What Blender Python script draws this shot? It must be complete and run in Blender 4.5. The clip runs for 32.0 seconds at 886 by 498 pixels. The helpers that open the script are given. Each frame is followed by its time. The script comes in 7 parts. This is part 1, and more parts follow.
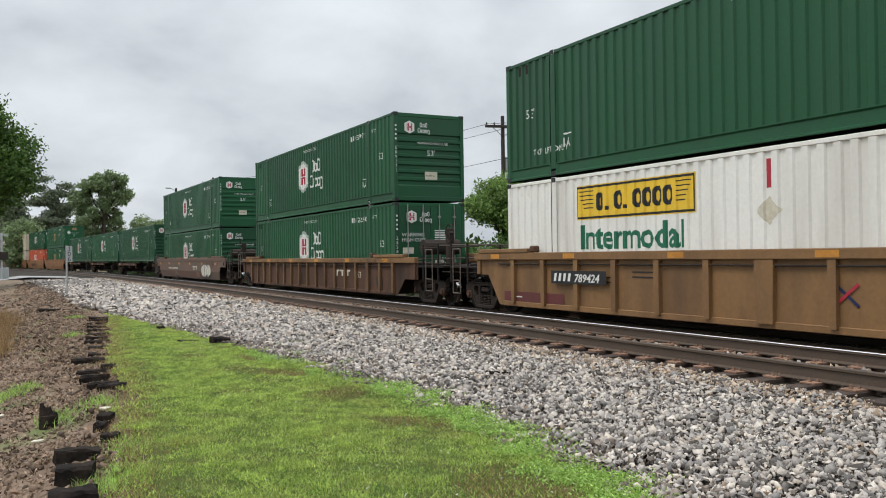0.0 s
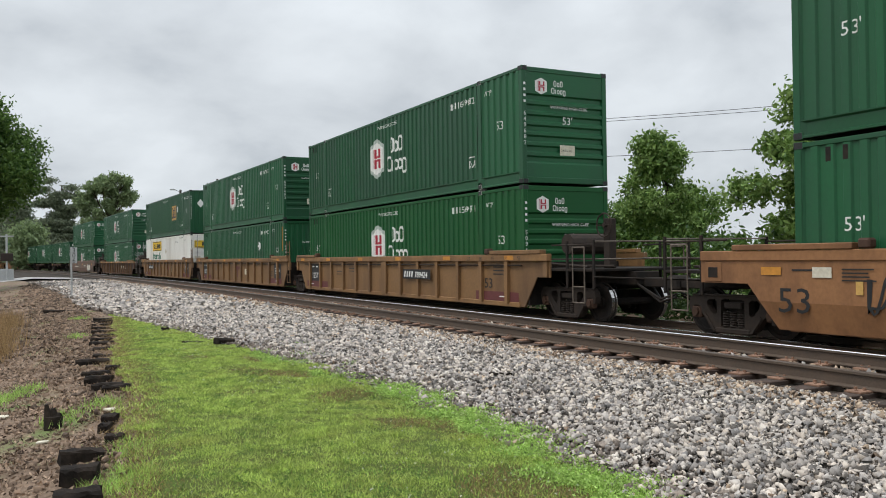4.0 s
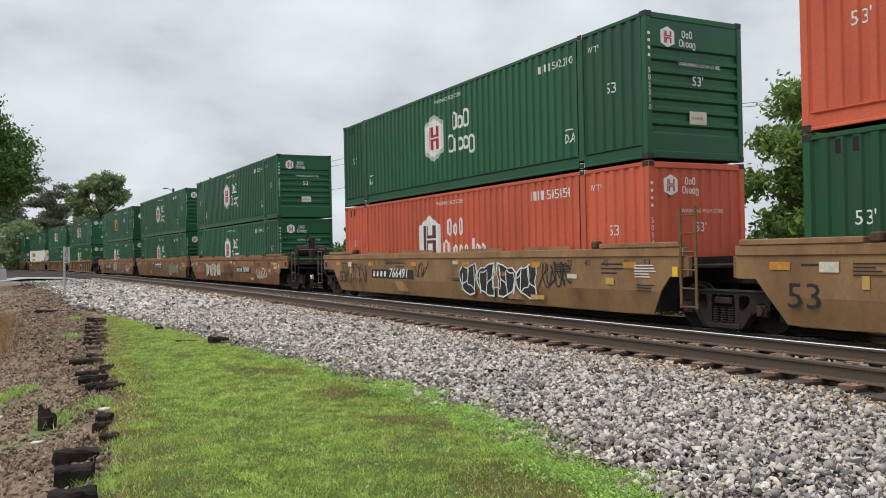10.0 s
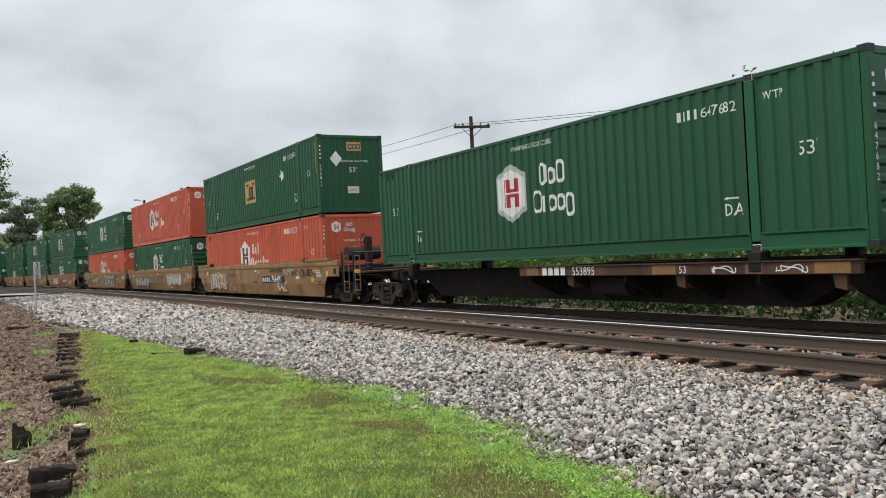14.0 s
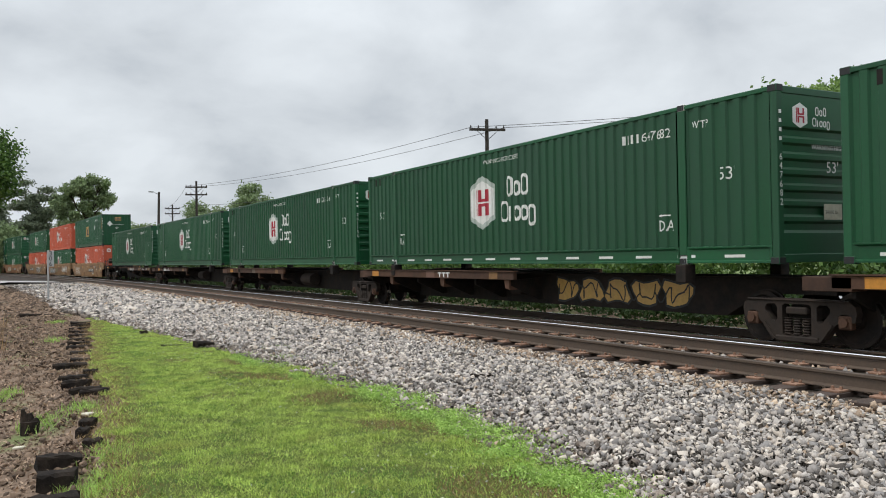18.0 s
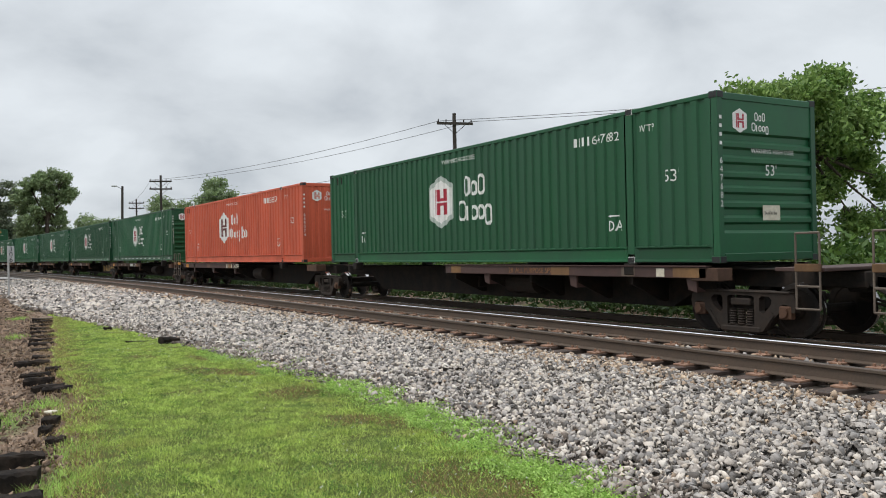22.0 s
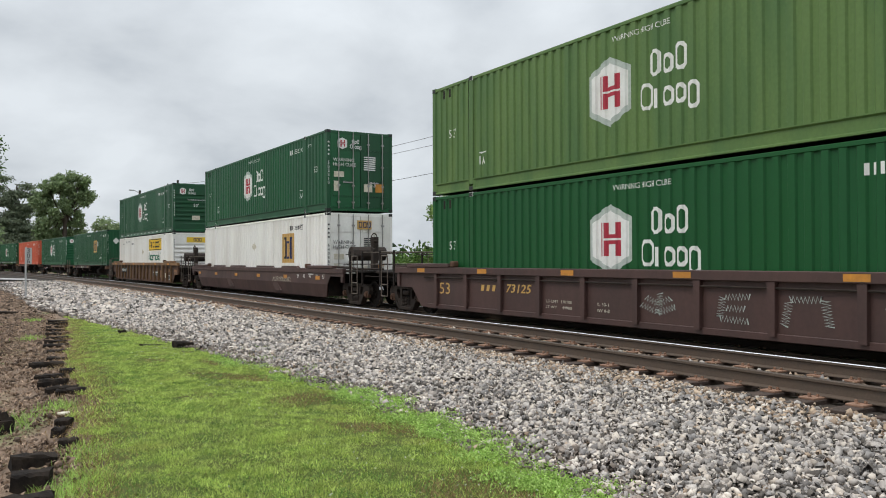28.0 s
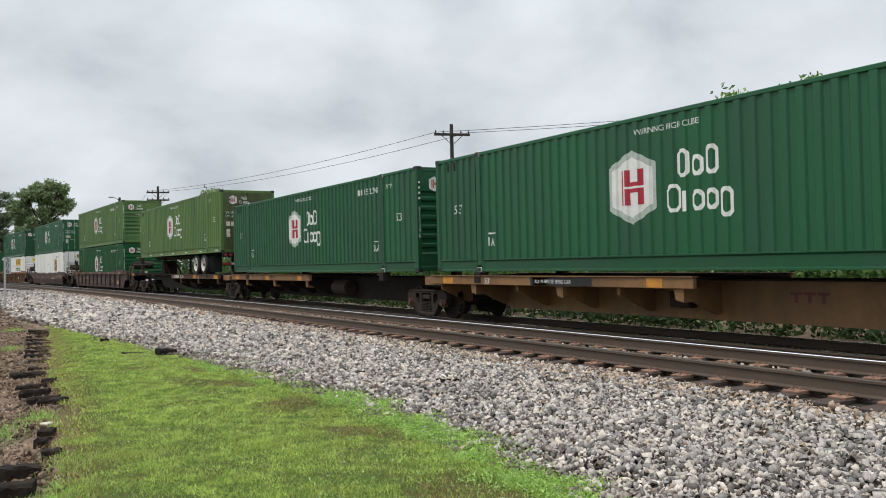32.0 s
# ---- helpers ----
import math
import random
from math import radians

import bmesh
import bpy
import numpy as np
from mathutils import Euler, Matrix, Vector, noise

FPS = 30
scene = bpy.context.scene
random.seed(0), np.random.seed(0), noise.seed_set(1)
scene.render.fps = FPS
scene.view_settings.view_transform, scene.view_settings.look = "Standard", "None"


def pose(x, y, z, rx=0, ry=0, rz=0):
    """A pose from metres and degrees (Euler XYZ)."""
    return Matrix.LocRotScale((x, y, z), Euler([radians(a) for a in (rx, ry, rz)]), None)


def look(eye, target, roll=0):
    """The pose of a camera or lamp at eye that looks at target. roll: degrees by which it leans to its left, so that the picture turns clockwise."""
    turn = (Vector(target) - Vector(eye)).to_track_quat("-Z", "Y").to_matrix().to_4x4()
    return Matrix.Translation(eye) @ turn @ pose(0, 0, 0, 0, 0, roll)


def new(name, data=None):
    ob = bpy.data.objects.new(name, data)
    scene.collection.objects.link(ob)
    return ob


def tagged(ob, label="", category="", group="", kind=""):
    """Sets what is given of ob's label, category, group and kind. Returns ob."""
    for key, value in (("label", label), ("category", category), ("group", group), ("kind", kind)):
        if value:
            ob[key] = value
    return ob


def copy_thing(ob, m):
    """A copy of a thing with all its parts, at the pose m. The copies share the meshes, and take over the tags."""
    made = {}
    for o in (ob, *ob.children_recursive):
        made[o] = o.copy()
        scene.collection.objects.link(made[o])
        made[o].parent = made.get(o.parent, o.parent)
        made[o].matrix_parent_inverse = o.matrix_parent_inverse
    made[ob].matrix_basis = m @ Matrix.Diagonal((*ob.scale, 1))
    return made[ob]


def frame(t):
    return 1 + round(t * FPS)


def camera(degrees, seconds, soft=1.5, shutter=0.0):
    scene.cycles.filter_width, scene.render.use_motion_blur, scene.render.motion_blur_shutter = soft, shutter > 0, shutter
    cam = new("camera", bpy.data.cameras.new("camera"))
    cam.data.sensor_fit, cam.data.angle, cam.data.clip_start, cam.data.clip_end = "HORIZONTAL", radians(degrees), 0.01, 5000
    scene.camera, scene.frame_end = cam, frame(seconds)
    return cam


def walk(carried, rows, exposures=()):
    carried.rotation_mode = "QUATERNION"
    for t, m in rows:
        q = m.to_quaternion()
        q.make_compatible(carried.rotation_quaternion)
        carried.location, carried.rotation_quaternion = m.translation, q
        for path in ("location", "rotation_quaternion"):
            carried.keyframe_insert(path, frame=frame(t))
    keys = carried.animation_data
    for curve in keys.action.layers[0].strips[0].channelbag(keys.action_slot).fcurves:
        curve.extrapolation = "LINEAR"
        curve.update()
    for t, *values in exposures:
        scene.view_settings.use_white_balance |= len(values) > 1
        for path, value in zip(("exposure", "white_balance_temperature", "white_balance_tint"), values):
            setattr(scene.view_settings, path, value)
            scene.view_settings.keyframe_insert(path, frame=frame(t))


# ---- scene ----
EYE = (0.0, 0.0, 1.6)
cam = camera(55.83, 32.0, soft=1.0)
TURN = [  # seconds, tilt, lean, bearing
    (0.0, 90.39, 0.81, -27.58), (0.5, 90.47, 0.71, -27.51), (1.0, 90.79, 0.68, -27.28), (1.5, 91.06, 0.81, -27.38),
    (2.0, 90.98, 0.97, -27.55), (2.5, 90.76, 1.03, -27.68), (4.5, 90.48, 0.79, -27.23), (5.0, 90.53, 1.1, -27.51),
    (5.5, 90.47, 1.08, -27.64), (6.0, 90.39, 0.85, -27.49), (6.5, 90.42, 0.79, -27.3), (7.0, 90.56, 0.86, -27.3),
    (7.5, 90.54, 1.0, -27.48), (8.0, 90.34, 1.18, -27.71), (8.5, 90.14, 1.23, -27.92), (9.0, 90.1, 1.16, -27.89),
    (9.5, 90.25, 1.08, -27.71), (10.0, 90.28, 1.2, -27.72), (10.5, 90.28, 1.29, -27.77), (11.0, 90.11, 1.15, -28.28),
    (11.5, 89.94, 1.63, -29.18), (12.0, 89.72, 2.37, -29.81), (12.5, 89.6, 2.15, -29.83), (13.0, 90.2, 2.02, -29.63),
    (13.5, 90.67, 2.55, -29.44), (14.0, 90.45, 2.94, -29.4), (14.5, 90.97, 1.72, -30.49), (16.5, 91.61, 1.06, -30.71),
    (17.0, 91.33, 1.01, -29.82), (17.5, 90.81, 1.29, -29.06), (18.0, 90.59, 1.01, -28.63), (18.5, 90.6, 0.52, -28.38),
    (19.0, 90.06, 0.03, -26.97), (19.5, 89.38, 0.35, -26.42), (20.0, 90.07, 1.71, -27.48), (20.5, 91.62, 1.74, -29.32),
    (21.0, 91.57, 1.56, -29.86), (21.5, 90.67, 1.34, -30.1), (22.0, 90.13, 1.26, -30.82), (22.5, 90.13, 0.53, -30.61),
    (23.0, 90.36, 0.22, -30.04), (23.5, 90.67, 0.19, -29.51), (24.0, 90.99, -0.01, -29.26), (24.5, 91.41, -0.1, -29.73),
    (25.0, 91.46, -0.31, -29.9), (25.5, 91.25, -0.32, -29.72), (27.5, 91.17, 0.08, -29.88), (28.0, 90.79, 0.19, -29.86),
    (28.5, 90.71, 0.3, -29.96), (29.0, 90.69, 0.28, -29.88), (29.5, 90.63, 0.25, -29.89), (30.0, 90.53, 0.38, -30.12),
    (30.5, 90.5, 0.64, -30.42), (31.0, 90.59, 0.9, -30.69), (31.5, 90.85, 1.14, -30.88), (32.0, 90.87, 1.31, -31.0),
]
walk(cam, [(t, pose(*EYE, a, b, c)) for t, a, b, c in TURN])

# ---- sky and sun: a bright overcast day ----
SUN_UP, SUN_TURN = 60.0, 282.0


def build_sky():
    world = bpy.data.worlds.new("sky")
    scene.world = world
    world.use_nodes = True
    n, ln = world.node_tree.nodes, world.node_tree.links
    n.clear()
    out, bg = n.new("ShaderNodeOutputWorld"), n.new("ShaderNodeBackground")
    sky = n.new("ShaderNodeTexSky")
    sky.sky_type, sky.sun_disc = "NISHITA", False
    sky.sun_elevation, sky.sun_rotation = radians(SUN_UP), radians(SUN_TURN)
    tc = n.new("ShaderNodeTexCoord")
    sep = n.new("ShaderNodeSeparateXYZ")
    ln.new(tc.outputs["Generated"], sep.inputs[0])
    # cloud layer: the direction laid out on a flat deck overhead
    up = n.new("ShaderNodeMath"); up.operation = "MAXIMUM"; up.inputs[1].default_value = 0.0
    ln.new(sep.outputs["Z"], up.inputs[0])
    lift = n.new("ShaderNodeMath"); lift.operation = "ADD"; lift.inputs[1].default_value = 0.45
    ln.new(up.outputs[0], lift.inputs[0])
    inv = n.new("ShaderNodeMath"); inv.operation = "DIVIDE"; inv.inputs[0].default_value = 1.0
    ln.new(lift.outputs[0], inv.inputs[1])
    deck = n.new("ShaderNodeVectorMath"); deck.operation = "SCALE"
    ln.new(tc.outputs["Generated"], deck.inputs[0]); ln.new(inv.outputs[0], deck.inputs["Scale"])
    big = n.new("ShaderNodeTexNoise")
    big.inputs["Scale"].default_value, big.inputs["Detail"].default_value, big.inputs["Roughness"].default_value = 3.0, 6.0, 0.5
    big.inputs["Distortion"].default_value = 0.15
    ln.new(deck.outputs[0], big.inputs["Vector"])
    ramp = n.new("ShaderNodeValToRGB")
    e = ramp.color_ramp.elements
    e[0].position, e[0].color = 0.36, (0.535, 0.58, 0.63, 1)
    e[1].position, e[1].color = 0.66, (0.80, 0.85, 0.895, 1)
    mid = e.new(0.47); mid.color = (0.655, 0.70, 0.745, 1)
    ln.new(big.outputs["Fac"], ramp.inputs[0])
    # an overcast sky is brighter overhead than at the horizon
    rise = n.new("ShaderNodeMapRange")
    rise.inputs["From Min"].default_value, rise.inputs["From Max"].default_value = 0.25, 1.0
    rise.inputs["To Min"].default_value, rise.inputs["To Max"].default_value = 1.0, 2.6
    ln.new(sep.outputs["Z"], rise.inputs["Value"])
    cloud = n.new("ShaderNodeVectorMath"); cloud.operation = "SCALE"
    ln.new(ramp.outputs["Color"], cloud.inputs[0]); ln.new(rise.outputs[0], cloud.inputs["Scale"])
    blue = n.new("ShaderNodeVectorMath"); blue.operation = "SCALE"; blue.inputs["Scale"].default_value = 0.06
    ln.new(sky.outputs[0], blue.inputs[0])
    mix = n.new("ShaderNodeMix"); mix.data_type = "RGBA"; mix.inputs["Factor"].default_value = 0.06
    ln.new(cloud.outputs[0], mix.inputs["A"]); ln.new(blue.outputs[0], mix.inputs["B"])
    ln.new(mix.outputs["Result"], bg.inputs["Color"])
    bg.inputs["Strength"].default_value = 1.0
    ln.new(bg.outputs[0], out.inputs[0])
    sun = new("sun", bpy.data.lights.new("sun", "SUN"))
    sun.data.energy, sun.data.angle, sun.data.color = 1.32, radians(20), (1.0, 0.94, 0.86)
    a, b = radians(SUN_UP), radians(SUN_TURN)
    way = Vector((math.sin(b) * math.cos(a), math.cos(b) * math.cos(a), math.sin(a)))
    sun.matrix_world = look(way * 50, (0, 0, 0))


build_sky()


# ---- materials ----
def mat(name, col, rough=0.55, metal=0.0, var=0.18, grain=14.0, dirt=None, amount=0.0, size=1.2, tall=1.0, bump=0.0, spread=0.0, spec=0.5):
    """Paint, metal, wood, soil: a base colour with fine grain, larger stains of the colour dirt (tall > 1 draws them out downwards) and relief."""
    m = bpy.data.materials.new(name)
    m.use_nodes = True
    n, ln = m.node_tree.nodes, m.node_tree.links
    bs = n["Principled BSDF"]
    bs.inputs["Metallic"].default_value, bs.inputs["Specular IOR Level"].default_value = metal, spec
    tc, info = n.new("ShaderNodeTexCoord"), n.new("ShaderNodeObjectInfo")
    shift = n.new("ShaderNodeVectorMath"); shift.operation = "SCALE"; shift.inputs[0].default_value = (37.0, 53.0, 11.0)
    ln.new(info.outputs["Random"], shift.inputs["Scale"])
    add = n.new("ShaderNodeVectorMath"); add.operation = "ADD"
    ln.new(tc.outputs["Object"], add.inputs[0]); ln.new(shift.outputs[0], add.inputs[1])
    fine = n.new("ShaderNodeTexNoise")
    fine.inputs["Scale"].default_value, fine.inputs["Detail"].default_value, fine.inputs["Roughness"].default_value = grain, 4.0, 0.65
    ln.new(add.outputs[0], fine.inputs["Vector"])
    mp = n.new("ShaderNodeMapping"); mp.inputs["Scale"].default_value = (1.0, 1.0, 1.0 / tall)
    ln.new(add.outputs[0], mp.inputs["Vector"])
    wide = n.new("ShaderNodeTexNoise")
    wide.inputs["Scale"].default_value, wide.inputs["Detail"].default_value, wide.inputs["Roughness"].default_value = size, 6.0, 0.62
    ln.new(mp.outputs[0], wide.inputs["Vector"])
    hsv = n.new("ShaderNodeHueSaturation")
    hsv.inputs["Color"].default_value = (*col, 1)
    val = n.new("ShaderNodeMapRange")
    val.inputs["From Min"].default_value, val.inputs["From Max"].default_value = 0.25, 0.75
    val.inputs["To Min"].default_value, val.inputs["To Max"].default_value = 1 - var, 1 + var
    ln.new(fine.outputs["Fac"], val.inputs["Value"])
    last = val.outputs[0]
    if spread:
        own = n.new("ShaderNodeMapRange")
        own.inputs["To Min"].default_value, own.inputs["To Max"].default_value = 1 - spread, 1 + spread
        ln.new(info.outputs["Random"], own.inputs["Value"])
        mul = n.new("ShaderNodeMath"); mul.operation = "MULTIPLY"
        ln.new(last, mul.inputs[0]); ln.new(own.outputs[0], mul.inputs[1])
        last = mul.outputs[0]
    ln.new(last, hsv.inputs["Value"])
    col_out = hsv.outputs[0]
    if dirt:
        edge = n.new("ShaderNodeMapRange")
        edge.inputs["From Min"].default_value, edge.inputs["From Max"].default_value = 0.42, 0.72
        edge.inputs["To Max"].default_value = amount
        ln.new(wide.outputs["Fac"], edge.inputs["Value"])
        mix = n.new("ShaderNodeMix"); mix.data_type = "RGBA"
        mix.inputs["B"].default_value = (*dirt, 1)
        ln.new(edge.outputs[0], mix.inputs["Factor"]); ln.new(col_out, mix.inputs["A"])
        col_out = mix.outputs["Result"]
    ln.new(col_out, bs.inputs["Base Color"])
    ro = n.new("ShaderNodeMapRange")
    ro.inputs["To Min"].default_value, ro.inputs["To Max"].default_value = max(0.05, rough - 0.12), min(1.0, rough + 0.12)
    ln.new(wide.outputs["Fac"], ro.inputs["Value"]); ln.new(ro.outputs[0], bs.inputs["Roughness"])
    if bump:
        bp = n.new("ShaderNodeBump"); bp.inputs["Strength"].default_value, bp.inputs["Distance"].default_value = 0.6, bump
        ln.new(fine.outputs["Fac"], bp.inputs["Height"]); ln.new(bp.outputs[0], bs.inputs["Normal"])
    return m


GRIME = (0.035, 0.028, 0.022)
RUST = (0.10, 0.035, 0.015)
GREEN = mat("green_paint", (0.0082, 0.081, 0.029), 0.42, spec=0.4, dirt=(0.022, 0.062, 0.038), amount=0.65, size=0.7, tall=4, spread=0.22, var=0.08)
LIME = mat("light_green_paint", (0.105, 0.180, 0.050), 0.5, spec=0.35, dirt=(0.03, 0.10, 0.035), amount=0.75, size=0.9, tall=5, var=0.12)
DULLGREEN = mat("grimy_light_green_paint", (0.085, 0.115, 0.045), 0.7, spec=0.25, dirt=(0.06, 0.042, 0.03), amount=0.85, size=1.6, tall=3, var=0.2)
FRESH = mat("fresh_green_paint", (0.006, 0.078, 0.018), 0.5, spec=0.3, dirt=(0.01, 0.07, 0.03), amount=0.3, size=0.7, tall=4, var=0.06)
ORANGE = mat("orange_red_paint", (0.58, 0.112, 0.056), 0.48, spec=0.35, dirt=(0.30, 0.06, 0.03), amount=0.6, size=0.8, tall=4, spread=0.08, var=0.1)
WHITE = mat("white_paint", (0.82, 0.805, 0.76), 0.5, dirt=(0.45, 0.40, 0.33), amount=0.45, size=0.8, tall=5, var=0.06)
CREAM = mat("cream_paint", (0.60, 0.52, 0.40), 0.55, dirt=(0.35, 0.28, 0.2), amount=0.4, size=0.8, tall=5)
MARK = mat("white_lettering", (0.75, 0.75, 0.72), 0.5, dirt=(0.45, 0.45, 0.4), amount=0.35, size=3, var=0.06)
PALEMARK = mat("pale_grey_lettering", (0.42, 0.47, 0.43), 0.5, dirt=(0.3, 0.35, 0.3), amount=0.4, size=3)
RED = mat("red_lettering", (0.38, 0.02, 0.04), 0.5, var=0.08)
GOLD = mat("gold_lettering", (0.55, 0.33, 0.09), 0.5, dirt=(0.4, 0.26, 0.1), amount=0.4, size=2)
YELLOW = mat("yellow_panel", (0.80, 0.52, 0.03), 0.5, dirt=(0.6, 0.4, 0.06), amount=0.4, size=2, var=0.06)
NAVY = mat("dark_blue_lettering", (0.012, 0.018, 0.075), 0.5)
BLACK = mat("black_lettering", (0.014, 0.014, 0.015), 0.55)
SEAGREEN = mat("sea_green_lettering", (0.01, 0.14, 0.075), 0.5)
PLAQUE = mat("paper_placard", (0.62, 0.58, 0.47), 0.7, dirt=(0.4, 0.33, 0.22), amount=0.5, size=5)
STEEL = mat("bare_steel", (0.42, 0.41, 0.40), 0.35, metal=0.9, dirt=RUST, amount=0.4, size=4)
OCHRE = mat("weathered_ochre_paint", (0.235, 0.124, 0.047), 0.62, dirt=(0.095, 0.05, 0.026), amount=0.85, size=0.7, tall=3, spread=0.1, var=0.14)
TAN = mat("faded_tan_paint", (0.275, 0.130, 0.055), 0.62, spec=0.35, dirt=(0.115, 0.053, 0.027), amount=0.9, size=1.1, tall=2, spread=0.12, var=0.14)
SAND = mat("faded_sandy_paint", (0.31, 0.175, 0.080), 0.62, spec=0.35, dirt=(0.15, 0.078, 0.040), amount=0.85, size=1.1, tall=2, spread=0.1, var=0.14)
RUSTY = mat("rusty_brown_paint", (0.105, 0.054, 0.033), 0.75, spec=0.3, dirt=(0.032, 0.021, 0.017), amount=0.95, size=0.9, tall=3, spread=0.15, var=0.2)
WORN = mat("worn_ochre_over_rust", (0.165, 0.092, 0.042), 0.72, spec=0.3, dirt=(0.07, 0.04, 0.026), amount=0.95, size=1.6, tall=2, var=0.2)
# worn iron, its base colour lightened to stand for reflected sheen
GRAB = mat("worn_sheen_grab_iron", (0.14, 0.11, 0.085), 0.55, dirt=(0.06, 0.04, 0.03), amount=0.6, size=5)
PLUM = mat("dark_plum_brown_paint", (0.072, 0.036, 0.03), 0.6, dirt=(0.03, 0.02, 0.018), amount=0.6, size=0.9, tall=3, var=0.15)
GREYRUST = mat("patched_grey_rust_paint", (0.16, 0.085, 0.06), 0.7, dirt=(0.11, 0.11, 0.085), amount=0.9, size=0.5, var=0.2)
HIVIS = mat("orange_yellow_paint", (0.56, 0.24, 0.03), 0.55, dirt=(0.25, 0.1, 0.03), amount=0.5, size=2)
IRON = mat("sooty_iron", (0.018, 0.0155, 0.014), 0.85, spec=0.2, dirt=(0.05, 0.034, 0.025), amount=0.6, size=3, var=0.3)
CAST = mat("dusty_cast_steel", (0.030, 0.0235, 0.0195), 0.8, spec=0.25, dirt=(0.055, 0.036, 0.026), amount=0.6, size=4, var=0.25)
TREAD = mat("polished_wheel_rim", (0.45, 0.44, 0.43), 0.22, metal=1.0)
RUBBER = mat("tyre_rubber", (0.022, 0.022, 0.022), 0.8)
ALLOY = mat("white_wheel_rim", (0.72, 0.69, 0.63), 0.5, dirt=(0.4, 0.27, 0.16), amount=0.45, size=4)
RAILSIDE = mat("brown_rail_steel", (0.080, 0.057, 0.041), 0.66, dirt=(0.115, 0.074, 0.048), amount=0.55, size=2.5, var=0.2, grain=40)
RAILTOP = mat("polished_rail_head", (0.72, 0.72, 0.72), 0.22, metal=1.0, var=0.05)
RAILDULL = mat("dull_rail_head", (0.10, 0.075, 0.06), 0.4, metal=0.5, dirt=(0.05, 0.03, 0.02), amount=0.6, size=3)
PLATE = mat("rusty_tie_plate", (0.27, 0.155, 0.10), 0.75, dirt=(0.12, 0.06, 0.04), amount=0.8, size=7, var=0.3)
TIE = mat("creosoted_tie_wood", (0.05, 0.034, 0.026), 0.85, dirt=(0.10, 0.06, 0.045), amount=0.7, size=4, grain=30, bump=0.01, var=0.3)
TIMBER = mat("old_dark_timber", (0.014, 0.0115, 0.010), 0.95, spec=0.12, dirt=(0.06, 0.045, 0.034), amount=0.7, size=6, grain=35, bump=0.012, var=0.35)
BARK = mat("bark", (0.06, 0.045, 0.035), 0.9, grain=12, bump=0.03, var=0.3)
POLE = mat("weathered_pole_wood", (0.042, 0.034, 0.028), 0.85, grain=20, tall=6, dirt=(0.04, 0.03, 0.025), amount=0.6, size=2)
WIRE = mat("cable_black", (0.03, 0.03, 0.032), 0.6)
GALV = mat("galvanised_post", (0.42, 0.43, 0.43), 0.5, metal=0.4)
MAROON = mat("faded_maroon_paint", (0.13, 0.03, 0.03), 0.6, dirt=(0.09, 0.035, 0.025), amount=0.6, size=2)
PALEGREEN = mat("faded_grey_green_paint", (0.20, 0.24, 0.17), 0.65, dirt=(0.16, 0.12, 0.08), amount=0.6, size=2)


# ---- mesh helpers ----
def part(name, bm, material, parent, label=""):
    me = bpy.data.meshes.new(name)
    bm.to_mesh(me)
    bm.free()
    me.materials.append(material)
    ob = new(name, me)
    ob.parent = parent
    return tagged(ob, label)


def thing(name, label, category, group="", kind=""):
    return tagged(new(name), label, category, group, kind)


def mesh_thing(name, bm, material, label, category="", group="", kind=""):
    return tagged(part(name, bm, material, None), label, category, group, kind)


def box(bm, x0, x1, y0, y1, z0, z1, bevel=0.0):
    v = [bm.verts.new((x, y, z)) for x in (x0, x1) for y in (y0, y1) for z in (z0, z1)]
    for q in ((0, 1, 3, 2), (4, 6, 7, 5), (0, 4, 5, 1), (2, 3, 7, 6), (0, 2, 6, 4), (1, 5, 7, 3)):
        bm.faces.new([v[i] for i in q])
    if bevel:
        es = [e for e in bm.edges if e.verts[0] in v and e.verts[1] in v]
        bmesh.ops.bevel(bm, geom=es, offset=bevel, segments=1, affect="EDGES")
    return bm


def prism(bm, outline, x0, x1):
    """A slab between x0 and x1 with an outline of (y, z) points."""
    a = [bm.verts.new((x0, y, z)) for y, z in outline]
    b = [bm.verts.new((x1, y, z)) for y, z in outline]
    k = len(outline)
    bm.faces.new(a[::-1])
    bm.faces.new(b)
    for i in range(k):
        bm.faces.new((a[i], a[(i + 1) % k], b[(i + 1) % k], b[i]))
    bmesh.ops.recalc_face_normals(bm, faces=bm.faces)
    return bm


def rod(bm, p, q, r, sides=8, r2=None):
    p, q = Vector(p), Vector(q)
    d = (q - p).normalized()
    u = d.orthogonal().normalized()
    w = d.cross(u)
    ring = []
    for c, rr in ((p, r), (q, r if r2 is None else r2)):
        ring.append([bm.verts.new(c + (u * math.cos(a) + w * math.sin(a)) * rr) for a in [2 * math.pi * i / sides for i in range(sides)]])
    for i in range(sides):
        j = (i + 1) % sides
        bm.faces.new((ring[0][i], ring[0][j], ring[1][j], ring[1][i]))
    bm.faces.new(ring[0][::-1])
    bm.faces.new(ring[1])
    return bm


def lathe(bm, profile, axis_pt, sides=24):
    """A body of revolution about a line along x through axis_pt; profile: (x, radius)."""
    cx, cy, cz = axis_pt
    rings = []
    for x, r in profile:
        rings.append([bm.verts.new((cx + x, cy + r * math.cos(2 * math.pi * i / sides), cz + r * math.sin(2 * math.pi * i / sides))) for i in range(sides)])
    for a, b in zip(rings, rings[1:]):
        for i in range(sides):
            j = (i + 1) % sides
            bm.faces.new((a[i], a[j], b[j], b[i]))
    bm.faces.new(rings[0][::-1])
    bm.faces.new(rings[-1])
    bmesh.ops.recalc_face_normals(bm, faces=bm.faces)
    return bm


def BM():
    return bmesh.new()


